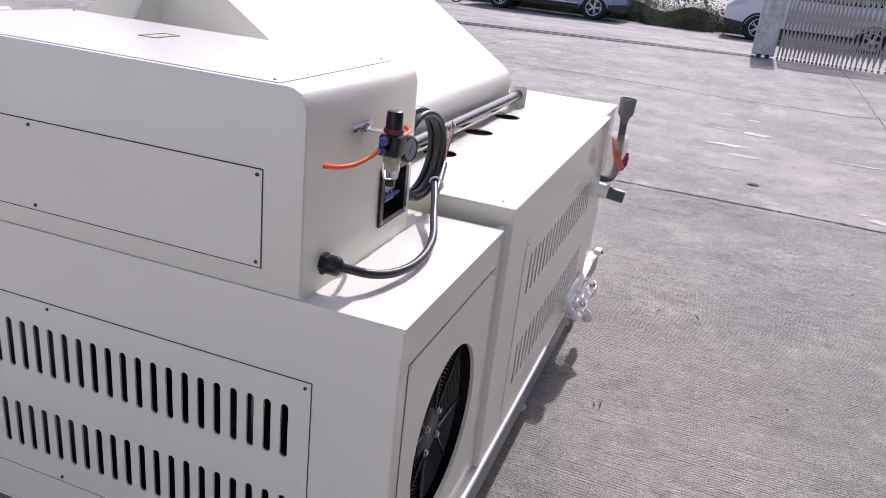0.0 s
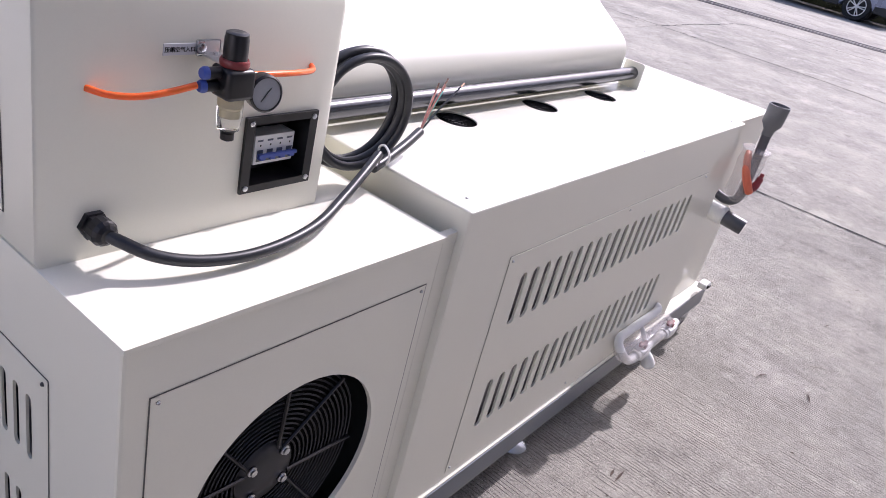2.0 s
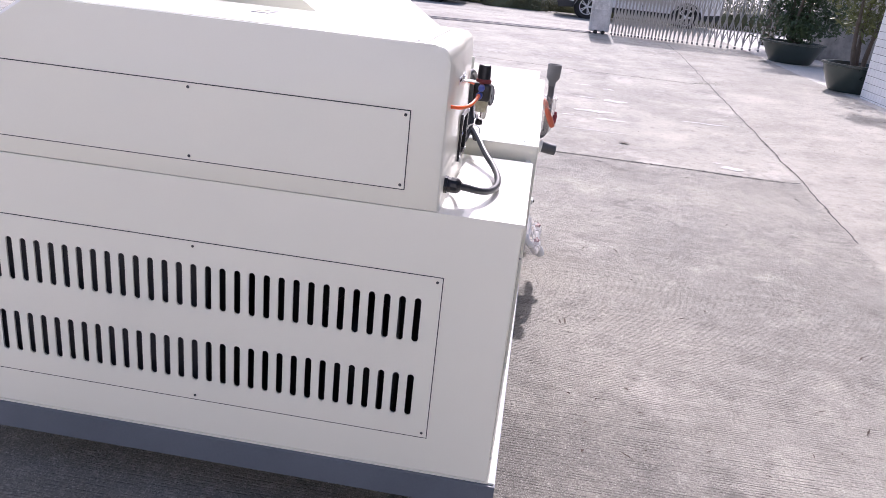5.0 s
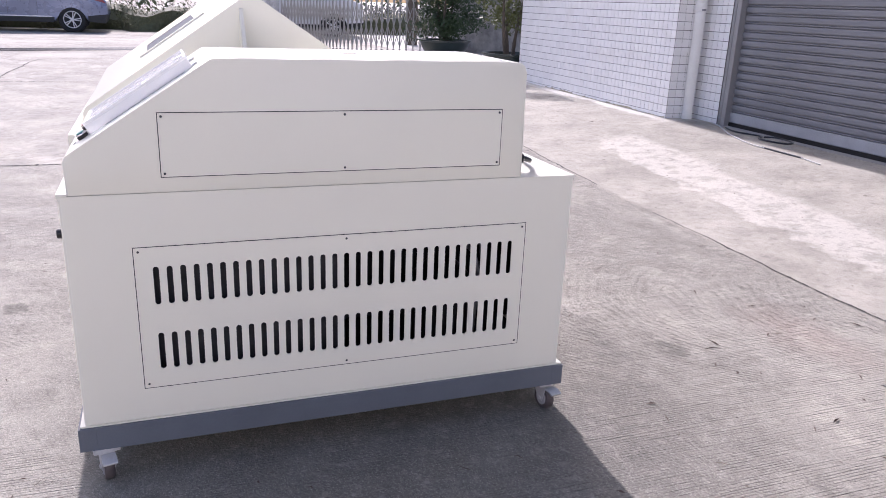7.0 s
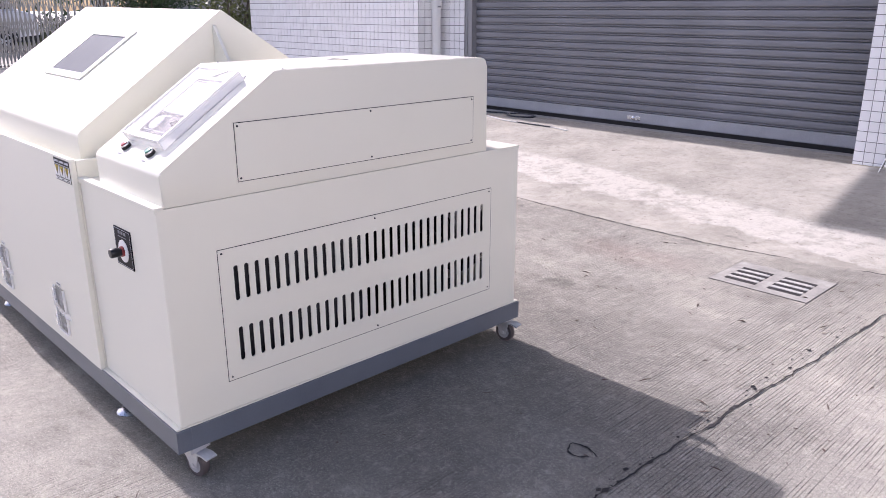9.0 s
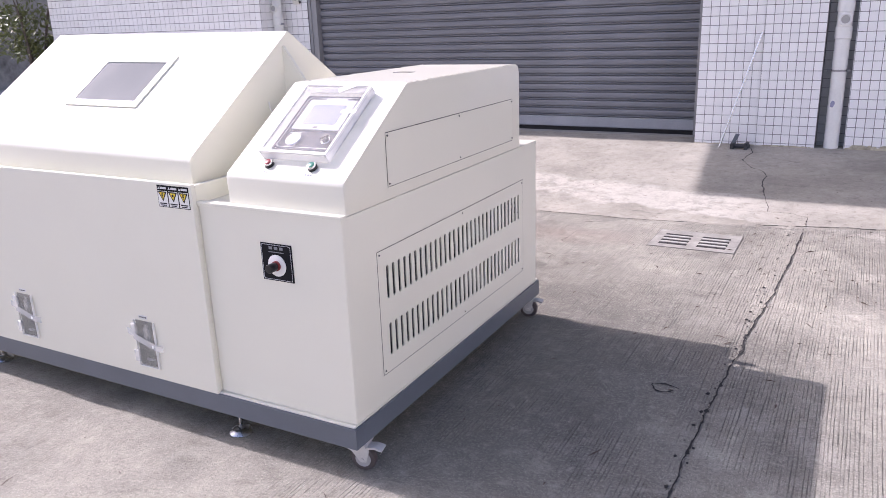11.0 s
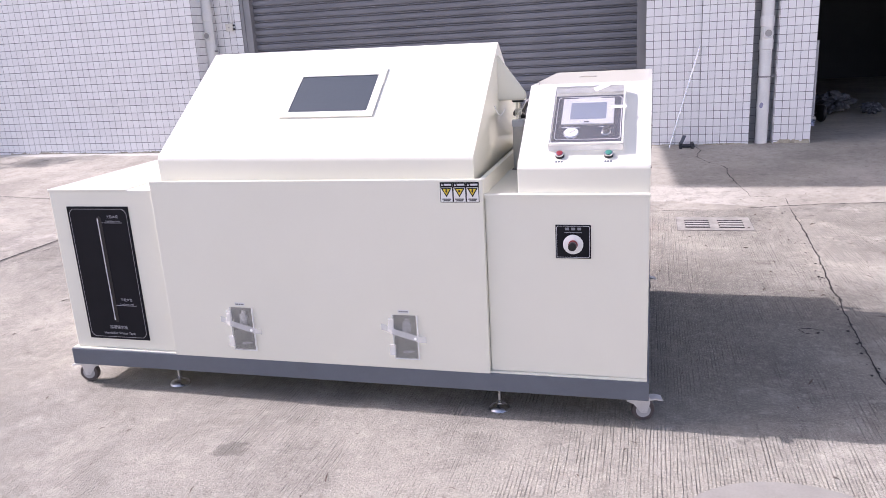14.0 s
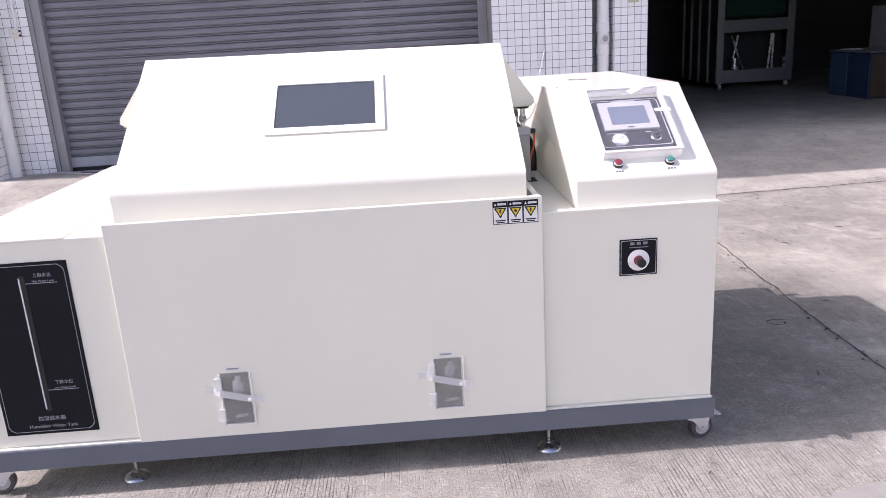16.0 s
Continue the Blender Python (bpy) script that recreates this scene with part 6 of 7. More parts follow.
for k in range(31):
    z = 0.372 + k * SP
    y = 6.385
    outline = [(y + 0.016, z), (y + 0.014, z + 0.005), (y - 0.001, z + 0.008), (y - 0.004, z + 0.0135), (y - 0.001, z + 0.019), (y + 0.014, z + 0.022), (y + 0.013, z + 0.028), (y - 0.006, z + 0.031), (y - 0.009, z + 0.042), (y - 0.010, z + 0.060), (y - 0.009, z + 0.078), (y - 0.005, z + 0.0855), (y + 0.014, z + 0.0878), (y + 0.02, z + 0.0878), (y + 0.02, z)]
    if k == 0:
        bm = prism(bmesh.new(), [(a, b) for a, b in outline], "x", -4.865, -0.155)
        first = part("slat", bm, SHUT, shutter)
    else:
        ob = new("slat", first.data)
        ob.parent = shutter
        ob.location = (0, 0, k * SP)
part("bottom_rail", boxed(-4.865, -0.155, 6.372, 6.4, 0.262, 0.372, 0.004), surface("worn_rail_paint", (0.36, 0.37, 0.39), 0.45, 0, 0.15, 4, 80, 0.1), shutter)
part("bottom_seal", boxed(-4.865, -0.155, 6.366, 6.405, 0.205, 0.26), BLACK, shutter, "black rubber bottom seal")
part("lock_plate", boxed(-2.55, -2.39, 6.364, 6.3715, 0.29, 0.335, 0.004), STEEL, shutter, "steel lock plate")
part("lock", lathe(bmesh.new(), (-2.47, 6.364, 0.313), (0, -1, 0), [(0.018, 0), (0.018, 0.015), (0.01, 0.02)], 16), CHROME, shutter, smooth=True)
RAIL = surface("grey_guide_rail", (0.3, 0.3, 0.305), 0.5, 0.3, 0.12, 3, 80, 0.1)
for x0, x1 in ((-5.018, -4.975), (-4.97, -4.925), (-4.92, -4.862)):
    part("guide_rail", boxed(x0, x1, 6.30 if x0 > -4.95 else 6.335, 6.42, 0.2, 3.0, 0.004), RAIL, shutter)
part("guide_rail", boxed(-0.158, -0.062, 6.30, 6.42, 0.2, 3.0, 0.004), RAIL, shutter)
part("sill", boxed(-5.018, -0.062, 6.25, 6.6, 0.19, 0.218), surface("sill_concrete", (0.33, 0.32, 0.31), 0.85, 0, 0.15, 5, 80, 0.3), shutter)

# things by the wall
box_ = thing("junction_box", (-5.17, 6.32, 1.75), "small cream wall junction box with a conduit", "junction box")
part("body", boxed(-5.225, -5.125, 6.285, 6.324, 1.705, 1.80, 0.008), surface("aged_cream_plastic", (0.72, 0.70, 0.62), 0.5), box_)
part("cover_screw", lathe(bmesh.new(), (-5.175, 6.286, 1.752), (0, -1, 0), [(0.008, 0), (0.008, 0.003), (0.004, 0.004)], 12), DARKSTEEL, box_)
for z in (1.73, 1.775):
    part("cable_gland", rodded((-5.126, 6.305, z), (-5.108, 6.305, z), 0.011, 12), BLACK, box_, smooth=True)
part("conduit", rodded((-5.15, 6.31, 1.80), (-5.15, 6.31, 3.2), 0.018, 12), PVC_WHITE, box_, smooth=True)
bx2 = thing("junction_box", (1.46, 5.88, 1.72), "small cream wall junction box", "junction box")
part("body", boxed(1.39, 1.50, 5.845, 5.879, 1.69, 1.80, 0.008), surface("aged_green_plastic", (0.5, 0.52, 0.42), 0.5), bx2)
z0 = ground_z(0.20, 5.74)
pole = thing("aluminium_pole", (0.20, 5.72, z0), "thin aluminium rod leaning on the tiled wall", "pole")
part("rod", rodded((0.20, 5.72, z0 + 0.006), (0.487, 5.856, 1.25), 0.008, 10), CHROME, pole, smooth=True)
blk = thing("metal_block", (0.36, 5.78, ground_z(0.36, 5.75)), "dark steel channel block on the ground", "block")
z0 = ground_z(0.36, 5.70)
part("web", boxed(0.30, 0.46, 5.72, 5.85, z0 + 0.012, z0 + 0.03, 0.003), INSIDE, blk)
for x in (0.30, 0.42):
    part("flange", boxed(x, x + 0.03, 5.70, 5.86, z0 - 0.002, z0 + 0.055, 0.003), INSIDE, blk)
part("loose_plate", prism(bmesh.new(), [(0.30, z0 + 0.05), (0.335, z0 + 0.05), (0.372, z0 + 0.135), (0.337, z0 + 0.14)], "y", 5.74, 5.765), FRAME, blk, "grey steel offcut")
hose = thing("ground_hose", (-4.4, 6.0, 0.22), "loose pale hose and black wire on the ramp", "hose")
hp = [(-5.05, 6.28), (-4.8, 6.2), (-4.35, 5.95), (-3.85, 5.78), (-3.5, 5.76), (-3.2, 5.76), (-2.85, 5.7)]
part("pale_hose", tube(bmesh.new(), [(x, y, ground_z(x, y) + 0.008) for x, y in hp], 0.007, 8), surface("grimy_hose", (0.5, 0.5, 0.48), 0.5), hose, smooth=True)
hp = [(-4.7, 6.2), (-4.45, 6.12), (-4.15, 6.2), (-4.0, 6.05), (-3.72, 6.1), (-3.75, 6.25), (-4.0, 6.3), (-4.1, 6.2)]
part("black_wire", tube(bmesh.new(), [(x, y, ground_z(x, y) + 0.009) for x, y in hp], 0.009, 8), RUBBER, hose, smooth=True)
hp = [(-3.7, 5.765), (-3.4, 5.755), (-3.1, 5.75)]
part("black_joint", tube(bmesh.new(), [(x, y, ground_z(x, y) + 0.008) for x, y in hp], 0.0085, 8), RUBBER, hose, smooth=True)

# ---- inside the open workshop ----
ZF = 0.215
rack = thing("steel_test_cabinet", (5.4, 11.6, ZF), "dim stainless equipment cabinet on castors with a glass door", "equipment")
SS = surface("brushed_stainless", (0.36, 0.37, 0.37), 0.4, 0.6, 0.1, 8, 120, 0.05)
rx0, rx1, ry0, ry1 = 4.62, 6.02, 11.4, 13.1
for a in ((rx0, rx0 + 0.12, 0.32, 2.6), (rx1 - 0.12, rx1, 0.32, 2.6), (rx0 + 0.12, rx1 - 0.12, 0.32, 0.55), (rx0 + 0.12, rx1 - 0.12, 1.21, 1.42), (rx0 + 0.12, rx1 - 0.12, 2.45, 2.6)):
    part("front_rail", boxed(a[0], a[1], ry0, ry0 + 0.05, a[2], a[3], 0.006), SS, rack)
part("body", boxed(rx0, rx1, ry0 + 0.4, ry1, 0.32, 2.6, 0.006), INSIDE, rack)
part("side_panel", boxed(rx0, rx0 + 0.03, ry0 + 0.05, ry0 + 0.4, 0.32, 2.6), INSIDE, rack)
part("side_panel", boxed(rx1 - 0.03, rx1, ry0 + 0.05, ry0 + 0.4, 0.32, 2.6), INSIDE, rack)
part("door_glass", boxed(rx0 + 0.16, rx1 - 0.16, ry0 + 0.06, ry0 + 0.075, 1.48, 2.44), surface("green_glass", (0.02, 0.06, 0.05), 0.1, 0, 0.1, 3, 60, 0.0, 1), rack)
for x, tilt in ((5.0, 0.12), (5.25, -0.25), (5.7, 0.05), (5.78, 0.0)):
    part("pump_pipe", rodded((x, ry0 + 0.3, 0.5), (x + tilt, ry0 + 0.3, 1.15), 0.02, 10), STEEL, rack, smooth=True)
for x in (4.75, 5.75):
    part("pump", rodded((x + 0.3, ry0 + 0.25, 0.5), (x + 0.3, ry0 + 0.25, 0.75), 0.09, 14), STEEL, rack, smooth=True)
for x in (rx0 + 0.08, rx1 - 0.08):
    part("castor", rodded((x - 0.02, ry0 + 0.05, ZF + 0.05), (x + 0.02, ry0 + 0.05, ZF + 0.05), 0.05, 14), MILKY, rack, smooth=True)
    part("castor_stem", boxed(x - 0.015, x + 0.015, ry0 + 0.04, ry0 + 0.07, ZF + 0.05, 0.33), STEEL, rack)
for y in (11.75, 12.2, 12.62, 13.02):
    part("side_post", boxed(rx0 - 0.035, rx0 - 0.002, y, y + 0.05, 0.32, 2.6, 0.004), SS, rack)
bc = thing("blue_cabinet", (6.2, 9.0, ZF), "navy blue sheet metal cabinet in the workshop", "cabinet")
NAVY = surface("navy_sheet", (0.02, 0.045, 0.10), 0.5, 0, 0.12, 4, 80, 0.1)
part("body", boxed(5.7, 6.5, 8.52, 9.56, ZF, 0.87, 0.01), NAVY, bc)
part("door", boxed(5.685, 5.7, 9.08, 9.54, ZF + 0.02, 0.85, 0.004), surface("blue_sheet", (0.045, 0.10, 0.17), 0.5), bc)
part("side_board", boxed(5.72, 6.45, 8.495, 8.52, ZF + 0.02, 0.84, 0.004), surface("brown_board", (0.09, 0.06, 0.04), 0.7, 0, 0.3, 8, 60, 0.1), bc)
part("top", boxed(5.67, 6.53, 8.47, 9.58, 0.87, 0.895, 0.006), SS, bc)
part("paper", boxed(5.75, 5.95, 9.15, 9.4, 0.895, 0.91), WHITE, bc)
bb = thing("pale_panel", (7.05, 10.2, ZF), "pale grey board leaning upright behind the blue cabinet", "board")
part("board", boxed(7.0, 7.06, 9.5, 10.72, ZF, 1.52, 0.01), surface("pale_board", (0.4, 0.4, 0.41), 0.7), bb)
trol = thing("hand_trolley", (1.85, 7.4, ZF), "white tubular hand trolley by the doorway", "trolley")
for x in (1.64, 1.9):
    part("post", rodded((x, 7.42, ZF + 0.06), (x, 7.42, 1.2), 0.019, 12), BEZEL, trol, smooth=True)
for z in (0.62, 0.93, 1.19):
    part("rail", rodded((1.64, 7.42, z), (1.9, 7.42, z), 0.011, 10), BEZEL, trol, smooth=True)
part("deck", boxed(1.63, 1.92, 7.3, 7.43, ZF + 0.07, ZF + 0.1), STEEL, trol)
for x in (1.65, 1.88):
    part("wheel", rodded((x, 7.36, ZF + 0.035), (x + 0.03, 7.36, ZF + 0.035), 0.036, 16), BLACK, trol, smooth=True)
for y in (7.62, 7.86):
    part("rear_wheel", lathe(bmesh.new(), (2.02, y, ZF + 0.11), (1, 0.25, 0), [(0.05, 0), (0.10, -0.004), (0.11, 0.008), (0.11, 0.03), (0.10, 0.042), (0.05, 0.038)], 24), BLACK, trol, "black rubber trolley wheel", smooth=True)
part("axle", rodded((1.95, 7.60, ZF + 0.11), (2.07, 7.90, ZF + 0.11), 0.012, 10), STEEL, trol, smooth=True)
rnd = random.Random(4)
for j, (x, y, s) in enumerate(((1.79, 7.18, 0.09), (2.36, 8.5, 0.23), (2.78, 8.38, 0.13), (2.25, 8.75, 0.19))):
    bm = bmesh.new()
    bmesh.ops.create_icosphere(bm, subdivisions=4, radius=s)
    for v in bm.verts:
        d = v.co.normalized()
        n = abs(noise.noise(d * 2.3 + Vector((j * 7.0, 0, 0)))) + 0.5 * abs(noise.noise(d * 6.0 + Vector((0, j * 5.0, 0)))) + 0.22 * abs(noise.noise(d * 15.0))
        v.co *= 0.62 + 0.75 * n
        v.co.z = v.co.z * 0.55
        v.co += Vector((x, y, ZF))
    zmin = min(v.co.z for v in bm.verts)
    for v in bm.verts:
        v.co.z += ZF - zmin
    put("plastic_bag", bm, surface("grey_film_bag", (0.11, 0.115, 0.13) if j else (0.4, 0.45, 0.6), 0.22, 0, 0.5, 14, 60, 0.3), (x, y, ZF), "crumpled translucent plastic bag on the workshop floor", "plastic bag", "plastic bags")

# ---- gate, track and boundary ----
GATESTEEL = surface("weathered_stainless", (0.46, 0.45, 0.43), 0.42, 0.5, 0.15, 4, 60, 0.08)
GATEPAINT = surface("scuffed_gate_head", (0.56, 0.56, 0.56), 0.45, 0.3, 0.35, 5, 40, 0.15)
TRACK = surface("dark_rail_steel", (0.06, 0.06, 0.065), 0.6, 0.4, 0.25, 6, 60, 0.1)
zg = ground_z(-15.6, 2.5)
track = thing("gate_track", (-15.0, -1.0, 0.28), "pair of dark steel gate rails sunk in the yard", "gate track", kind="structure")
for off in (-0.26, -0.02, 0.14):
    bm = bmesh.new()
    a, b = Vector((-13.3 + off, -8.0)), Vector((-15.72 + off, 2.5))
    n = 24
    prev = None
    for k in range(n + 1):
        p = a.lerp(b, k / n)
        z = ground_z(p.x, p.y)
        row = [bm.verts.new((p.x + dx, p.y, z + dz)) for dx, dz in ((-0.045, -0.01), (-0.045, 0.012), (0.045, 0.012), (0.045, -0.01))]
        if prev:
            for i in range(3):
                bm.faces.new((prev[i], prev[i + 1], row[i + 1], row[i]))
        prev = row
    part("rail", bm, TRACK, track)
gate = thing("folding_gate", (-15.8, 4.6, zg), "retractable stainless steel folding gate, mostly closed up", "gate")
head = part("gate_head", boxed(-15.98, -15.6, 2.44, 2.86, zg + 0.05, zg + 1.75, 0.02), GATEPAINT, gate, "scuffed steel gate head with a peeling notice")
part("notice", boxed(-15.598, -15.595, 2.5, 2.8, zg + 0.5, zg + 1.3), surface("peeled_notice", (0.6, 0.59, 0.58), 0.6, 0, 0.4, 9, 40, 0.2), head)
part("head_lamp", lathe(bmesh.new(), (-15.6, 2.66, zg + 1.42), (1, 0, 0), [(0.07, 0), (0.07, 0.02), (0.05, 0.03)], 20), BLACK, head, smooth=True)
for y in (2.58, 2.74):
    part("wheel", rodded((-15.66, y, zg + 0.04), (-15.6, y, zg + 0.04), 0.045, 14), BLACK, head, smooth=True)
y, posts = 2.94, []
while y < 6.9:
    posts.append(y)
    y += 0.072 if y < 3.9 else 0.072 + 0.05 * (y - 3.9)
upright = None
for y in posts:
    if upright is None:
        upright = part("upright", boxed(-15.80, -15.765, y - 0.016, y + 0.016, zg + 0.06, zg + 1.58, 0.005, 1), GATESTEEL, gate)
        y_first = y
    else:
        ob = new("upright", upright.data)
        ob.parent = gate
        ob.location = (0, y - y_first, 0)
    part("roller", rodded((-15.80, y, zg + 0.03), (-15.765, y, zg + 0.025), 0.025, 10), DARKSTEEL, gate)
for a, b in zip(posts, posts[1:]):
    for z0, z1 in ((0.12, 0.62), (0.62, 1.1), (1.1, 1.55)):
        part("lattice_bar", rodded((-15.75, a, zg + z0), (-15.75, b, zg + z1), 0.01, 6), GATESTEEL, gate)
        part("lattice_bar", rodded((-15.81, b, zg + z0), (-15.81, a, zg + z1), 0.01, 6), GATESTEEL, gate)
OLDWALL = surface("stained_concrete_wall", (0.36, 0.345, 0.315), 0.9, 0, 0.65, 1.6, 9, 0.3)
put("boundary_wall", boxed(-15.7, -15.4, 6.95, 16.0, 0.1, 2.3), OLDWALL, (-15.5, 9, 0.3), "old stained concrete boundary wall", "wall", kind="structure")

# ---- plants ----
LEAF = surface("dark_evergreen_leaf", (0.05, 0.085, 0.035), 0.5, 0, 0.45, 1.5, 12, 0.1)
LEAF2 = surface("yellow_green_leaf", (0.13, 0.15, 0.05), 0.5, 0, 0.4, 2, 12, 0.1)
GRASS = surface("dry_green_undergrowth", (0.105, 0.11, 0.055), 0.7, 0, 0.5, 1.2, 10, 0.1)
BARK = surface("grey_brown_bark", (0.12, 0.1, 0.08), 0.9, 0, 0.3, 10, 60, 0.4)
SOIL = surface("dark_potting_soil", (0.05, 0.04, 0.03), 0.95, 0, 0.3, 15, 80, 0.4)
POTM = surface("dark_green_glazed_pot", (0.03, 0.045, 0.042), 0.3, 0, 0.2, 6, 60, 0.1, 0.3)


def leaves(bm, rnd, centre, spread, count, size):
    for _ in range(count):
        d = Vector((rnd.gauss(0, 1), rnd.gauss(0, 1), rnd.gauss(0, 1))).normalized() * rnd.random() ** 0.45
        p = Vector(centre) + Vector((d.x * spread[0], d.y * spread[1], d.z * spread[2]))
        n = Vector((rnd.uniform(-1, 1), rnd.uniform(-1, 1), rnd.uniform(0.1, 1))).normalized()
        t = n.orthogonal().normalized()
        t = Matrix.Rotation(rnd.uniform(0, 6.28), 3, n) @ t
        s = n.cross(t)
        l = size * rnd.uniform(0.6, 1.3)
        bm.faces.new([bm.verts.new(p + t * l), bm.verts.new(p + s * l * 0.38 + n * l * 0.1), bm.verts.new(p - t * l), bm.verts.new(p - s * l * 0.38 + n * l * 0.1)])


def potted_tree(x, y, r, rim, clumps, leaf, seed, low=0.15):
    rnd = random.Random(seed)
    z = ground_z(x, y)
    t = thing("potted_tree", (x, y, z), "leafy evergreen tree in a large dark glazed pot", "potted tree", "potted trees")
    h = rim - z
    part("pot", lathe(bmesh.new(), (x, y, z), (0, 0, 1), [(r * 0.62, 0), (r * 0.66, 0.02), (r * 0.9, h * 0.7), (r * 0.94, h * 0.9), (r, h * 0.92), (r, h), (r * 0.9, h), (r * 0.88, h * 0.85)], 32), POTM, t, smooth=True)
    part("soil", lathe(bmesh.new(), (x, y, z + h * 0.8), (0, 0, 1), [(r * 0.88, 0), (r * 0.8, 0.03), (r * 0.2, 0.05)], 20), SOIL, t)
    for k in range(3):
        a = k * 2.1 + seed
        top = Vector((x + 0.22 * math.cos(a), y + 0.22 * math.sin(a), z + h + 0.95))
        foot = Vector((x + 0.07 * math.cos(a), y + 0.07 * math.sin(a), z + h * 0.82))
        part("trunk", tube(bmesh.new(), [foot, foot.lerp(top, 0.4) + Vector((0.03, -0.04, 0)), top, top + Vector((0.15 * math.cos(a), 0.15 * math.sin(a), 0.5))], [0.035, 0.028, 0.018, 0.01], 8), BARK, t, smooth=True)
    bm = bmesh.new()
    for k in range(clumps):
        a, rr, zz = rnd.uniform(0, 6.28), rnd.uniform(0, 0.72), rnd.uniform(low, 1.9)
        leaves(bm, rnd, (x + rr * math.cos(a), y + rr * math.sin(a), z + h + zz), (0.34, 0.34, 0.26), 115, 0.05)
    part("crown", bm, leaf, t, "uneven crown of small glossy leaves")


potted_tree(-10.22, 6.02, 0.48, 0.645, 22, LEAF2, 3, 0.55)
potted_tree(-14.0, 6.2, 0.58, 0.665, 70, LEAF, 8)

# unseen trees added behind the boundary wall to shade the ground by the pots
zt = ground_z(-18.4, 7.2)
for tx, ty, seed in ((-18.6, 6.9, 31), (-18.2, 9.4, 33)):
    rnd = random.Random(seed)
    st = thing("street_tree", (tx, ty, zt), "unseen leafy tree, added behind the boundary wall to cast shade", "tree", "roadside trees")
    part("trunk", tube(bmesh.new(), [(tx, ty, zt - 0.02), (tx + 0.05, ty, zt + 1.5), (tx - 0.05, ty + 0.1, zt + 3.0), (tx + 0.1, ty, zt + 4.6)], [0.16, 0.13, 0.1, 0.05], 10), BARK, st, smooth=True)
    for k in range(5):
        a = k * 1.26
        part("limb", tube(bmesh.new(), [(tx, ty, zt + 2.4 + 0.3 * k), (tx + 0.6 * math.cos(a), ty + 0.6 * math.sin(a), zt + 3.0 + 0.3 * k), (tx + 1.3 * math.cos(a), ty + 1.3 * math.sin(a), zt + 3.5 + 0.3 * k)], [0.06, 0.045, 0.02], 7), BARK, st, smooth=True)
    bm = bmesh.new()
    for k in range(46):
        a, rr, zz = rnd.uniform(0, 6.28), rnd.uniform(0, 1.7), rnd.uniform(2.6, 5.6)
        leaves(bm, rnd, (tx + rr * math.cos(a), ty + rr * math.sin(a), zt + zz), (0.6, 0.6, 0.42), 120, 0.085)
    part("crown", bm, LEAF, st, "uneven crown of dark leaves")
rnd = random.Random(21)
bm = bmesh.new()
for k in range(280):
    y = rnd.uniform(-16, 12)
    x = -24.9 + rnd.uniform(-0.7, 0.6) + (0.9 if -0.6 < y < 1.5 else 0)
    z = ground_z(x, y)
    leaves(bm, rnd, (x, y, z + rnd.uniform(0.1, 0.75)), (0.55, 0.55, 0.4), 130, 0.042)
ys_h = [-16 + 0.25 * k for k in range(113)]
prof = ((-24.6, 0.0), (-24.55, 0.3), (-24.7, 0.6), (-25.1, 0.75), (-25.6, 0.7), (-25.9, 0.0))
rows_h = []
for y in ys_h:
    rows_h.append([bm.verts.new((x + 0.25 * noise.noise(Vector((y * 1.3, x, v * 2))) + (0.9 if -0.6 < y < 1.5 else 0), y, ground_z(x, y) + v * (1 + 0.5 * noise.noise(Vector((y * 0.9, x * 0.5, 3.0)))) - 0.01)) for x, v in prof])
for r0, r1 in zip(rows_h, rows_h[1:]):
    for k in range(len(prof) - 1):
        bm.faces.new((r0[k], r0[k + 1], r1[k + 1], r1[k]))
put("hedge", bm, GRASS, (-24.9, 0, 0.33), "overgrown roadside hedge of mixed undergrowth", "hedge", kind="stuff")
bm = bmesh.new()
for k in range(120):
    y = rnd.uniform(-26, 26)
    leaves(bm, rnd, (-33 + rnd.uniform(-1.5, 1.5), y, rnd.uniform(0.6, 5.5)), (1.4, 1.4, 1.0), 70, 0.2)
put("tree_belt", bm, LEAF, (-33, 0, 0.33), "belt of dark trees beyond the road", "trees", kind="stuff")


# ---- vehicles ----
TYRE = surface("car_tyre", (0.02, 0.02, 0.021), 0.75, 0, 0.2, 20, 80, 0.2)
RIM = surface("alloy_rim", (0.72, 0.73, 0.74), 0.3, 0.25, 0.06, 20, 80, 0.03)
CLADDING = surface("black_car_cladding", (0.025, 0.026, 0.028), 0.55, 0, 0.15, 10, 80, 0.1)
CARGLASS = surface("dark_car_glass", (0.02, 0.024, 0.028), 0.06, 0, 0.05, 3, 40, 0.0, 1)


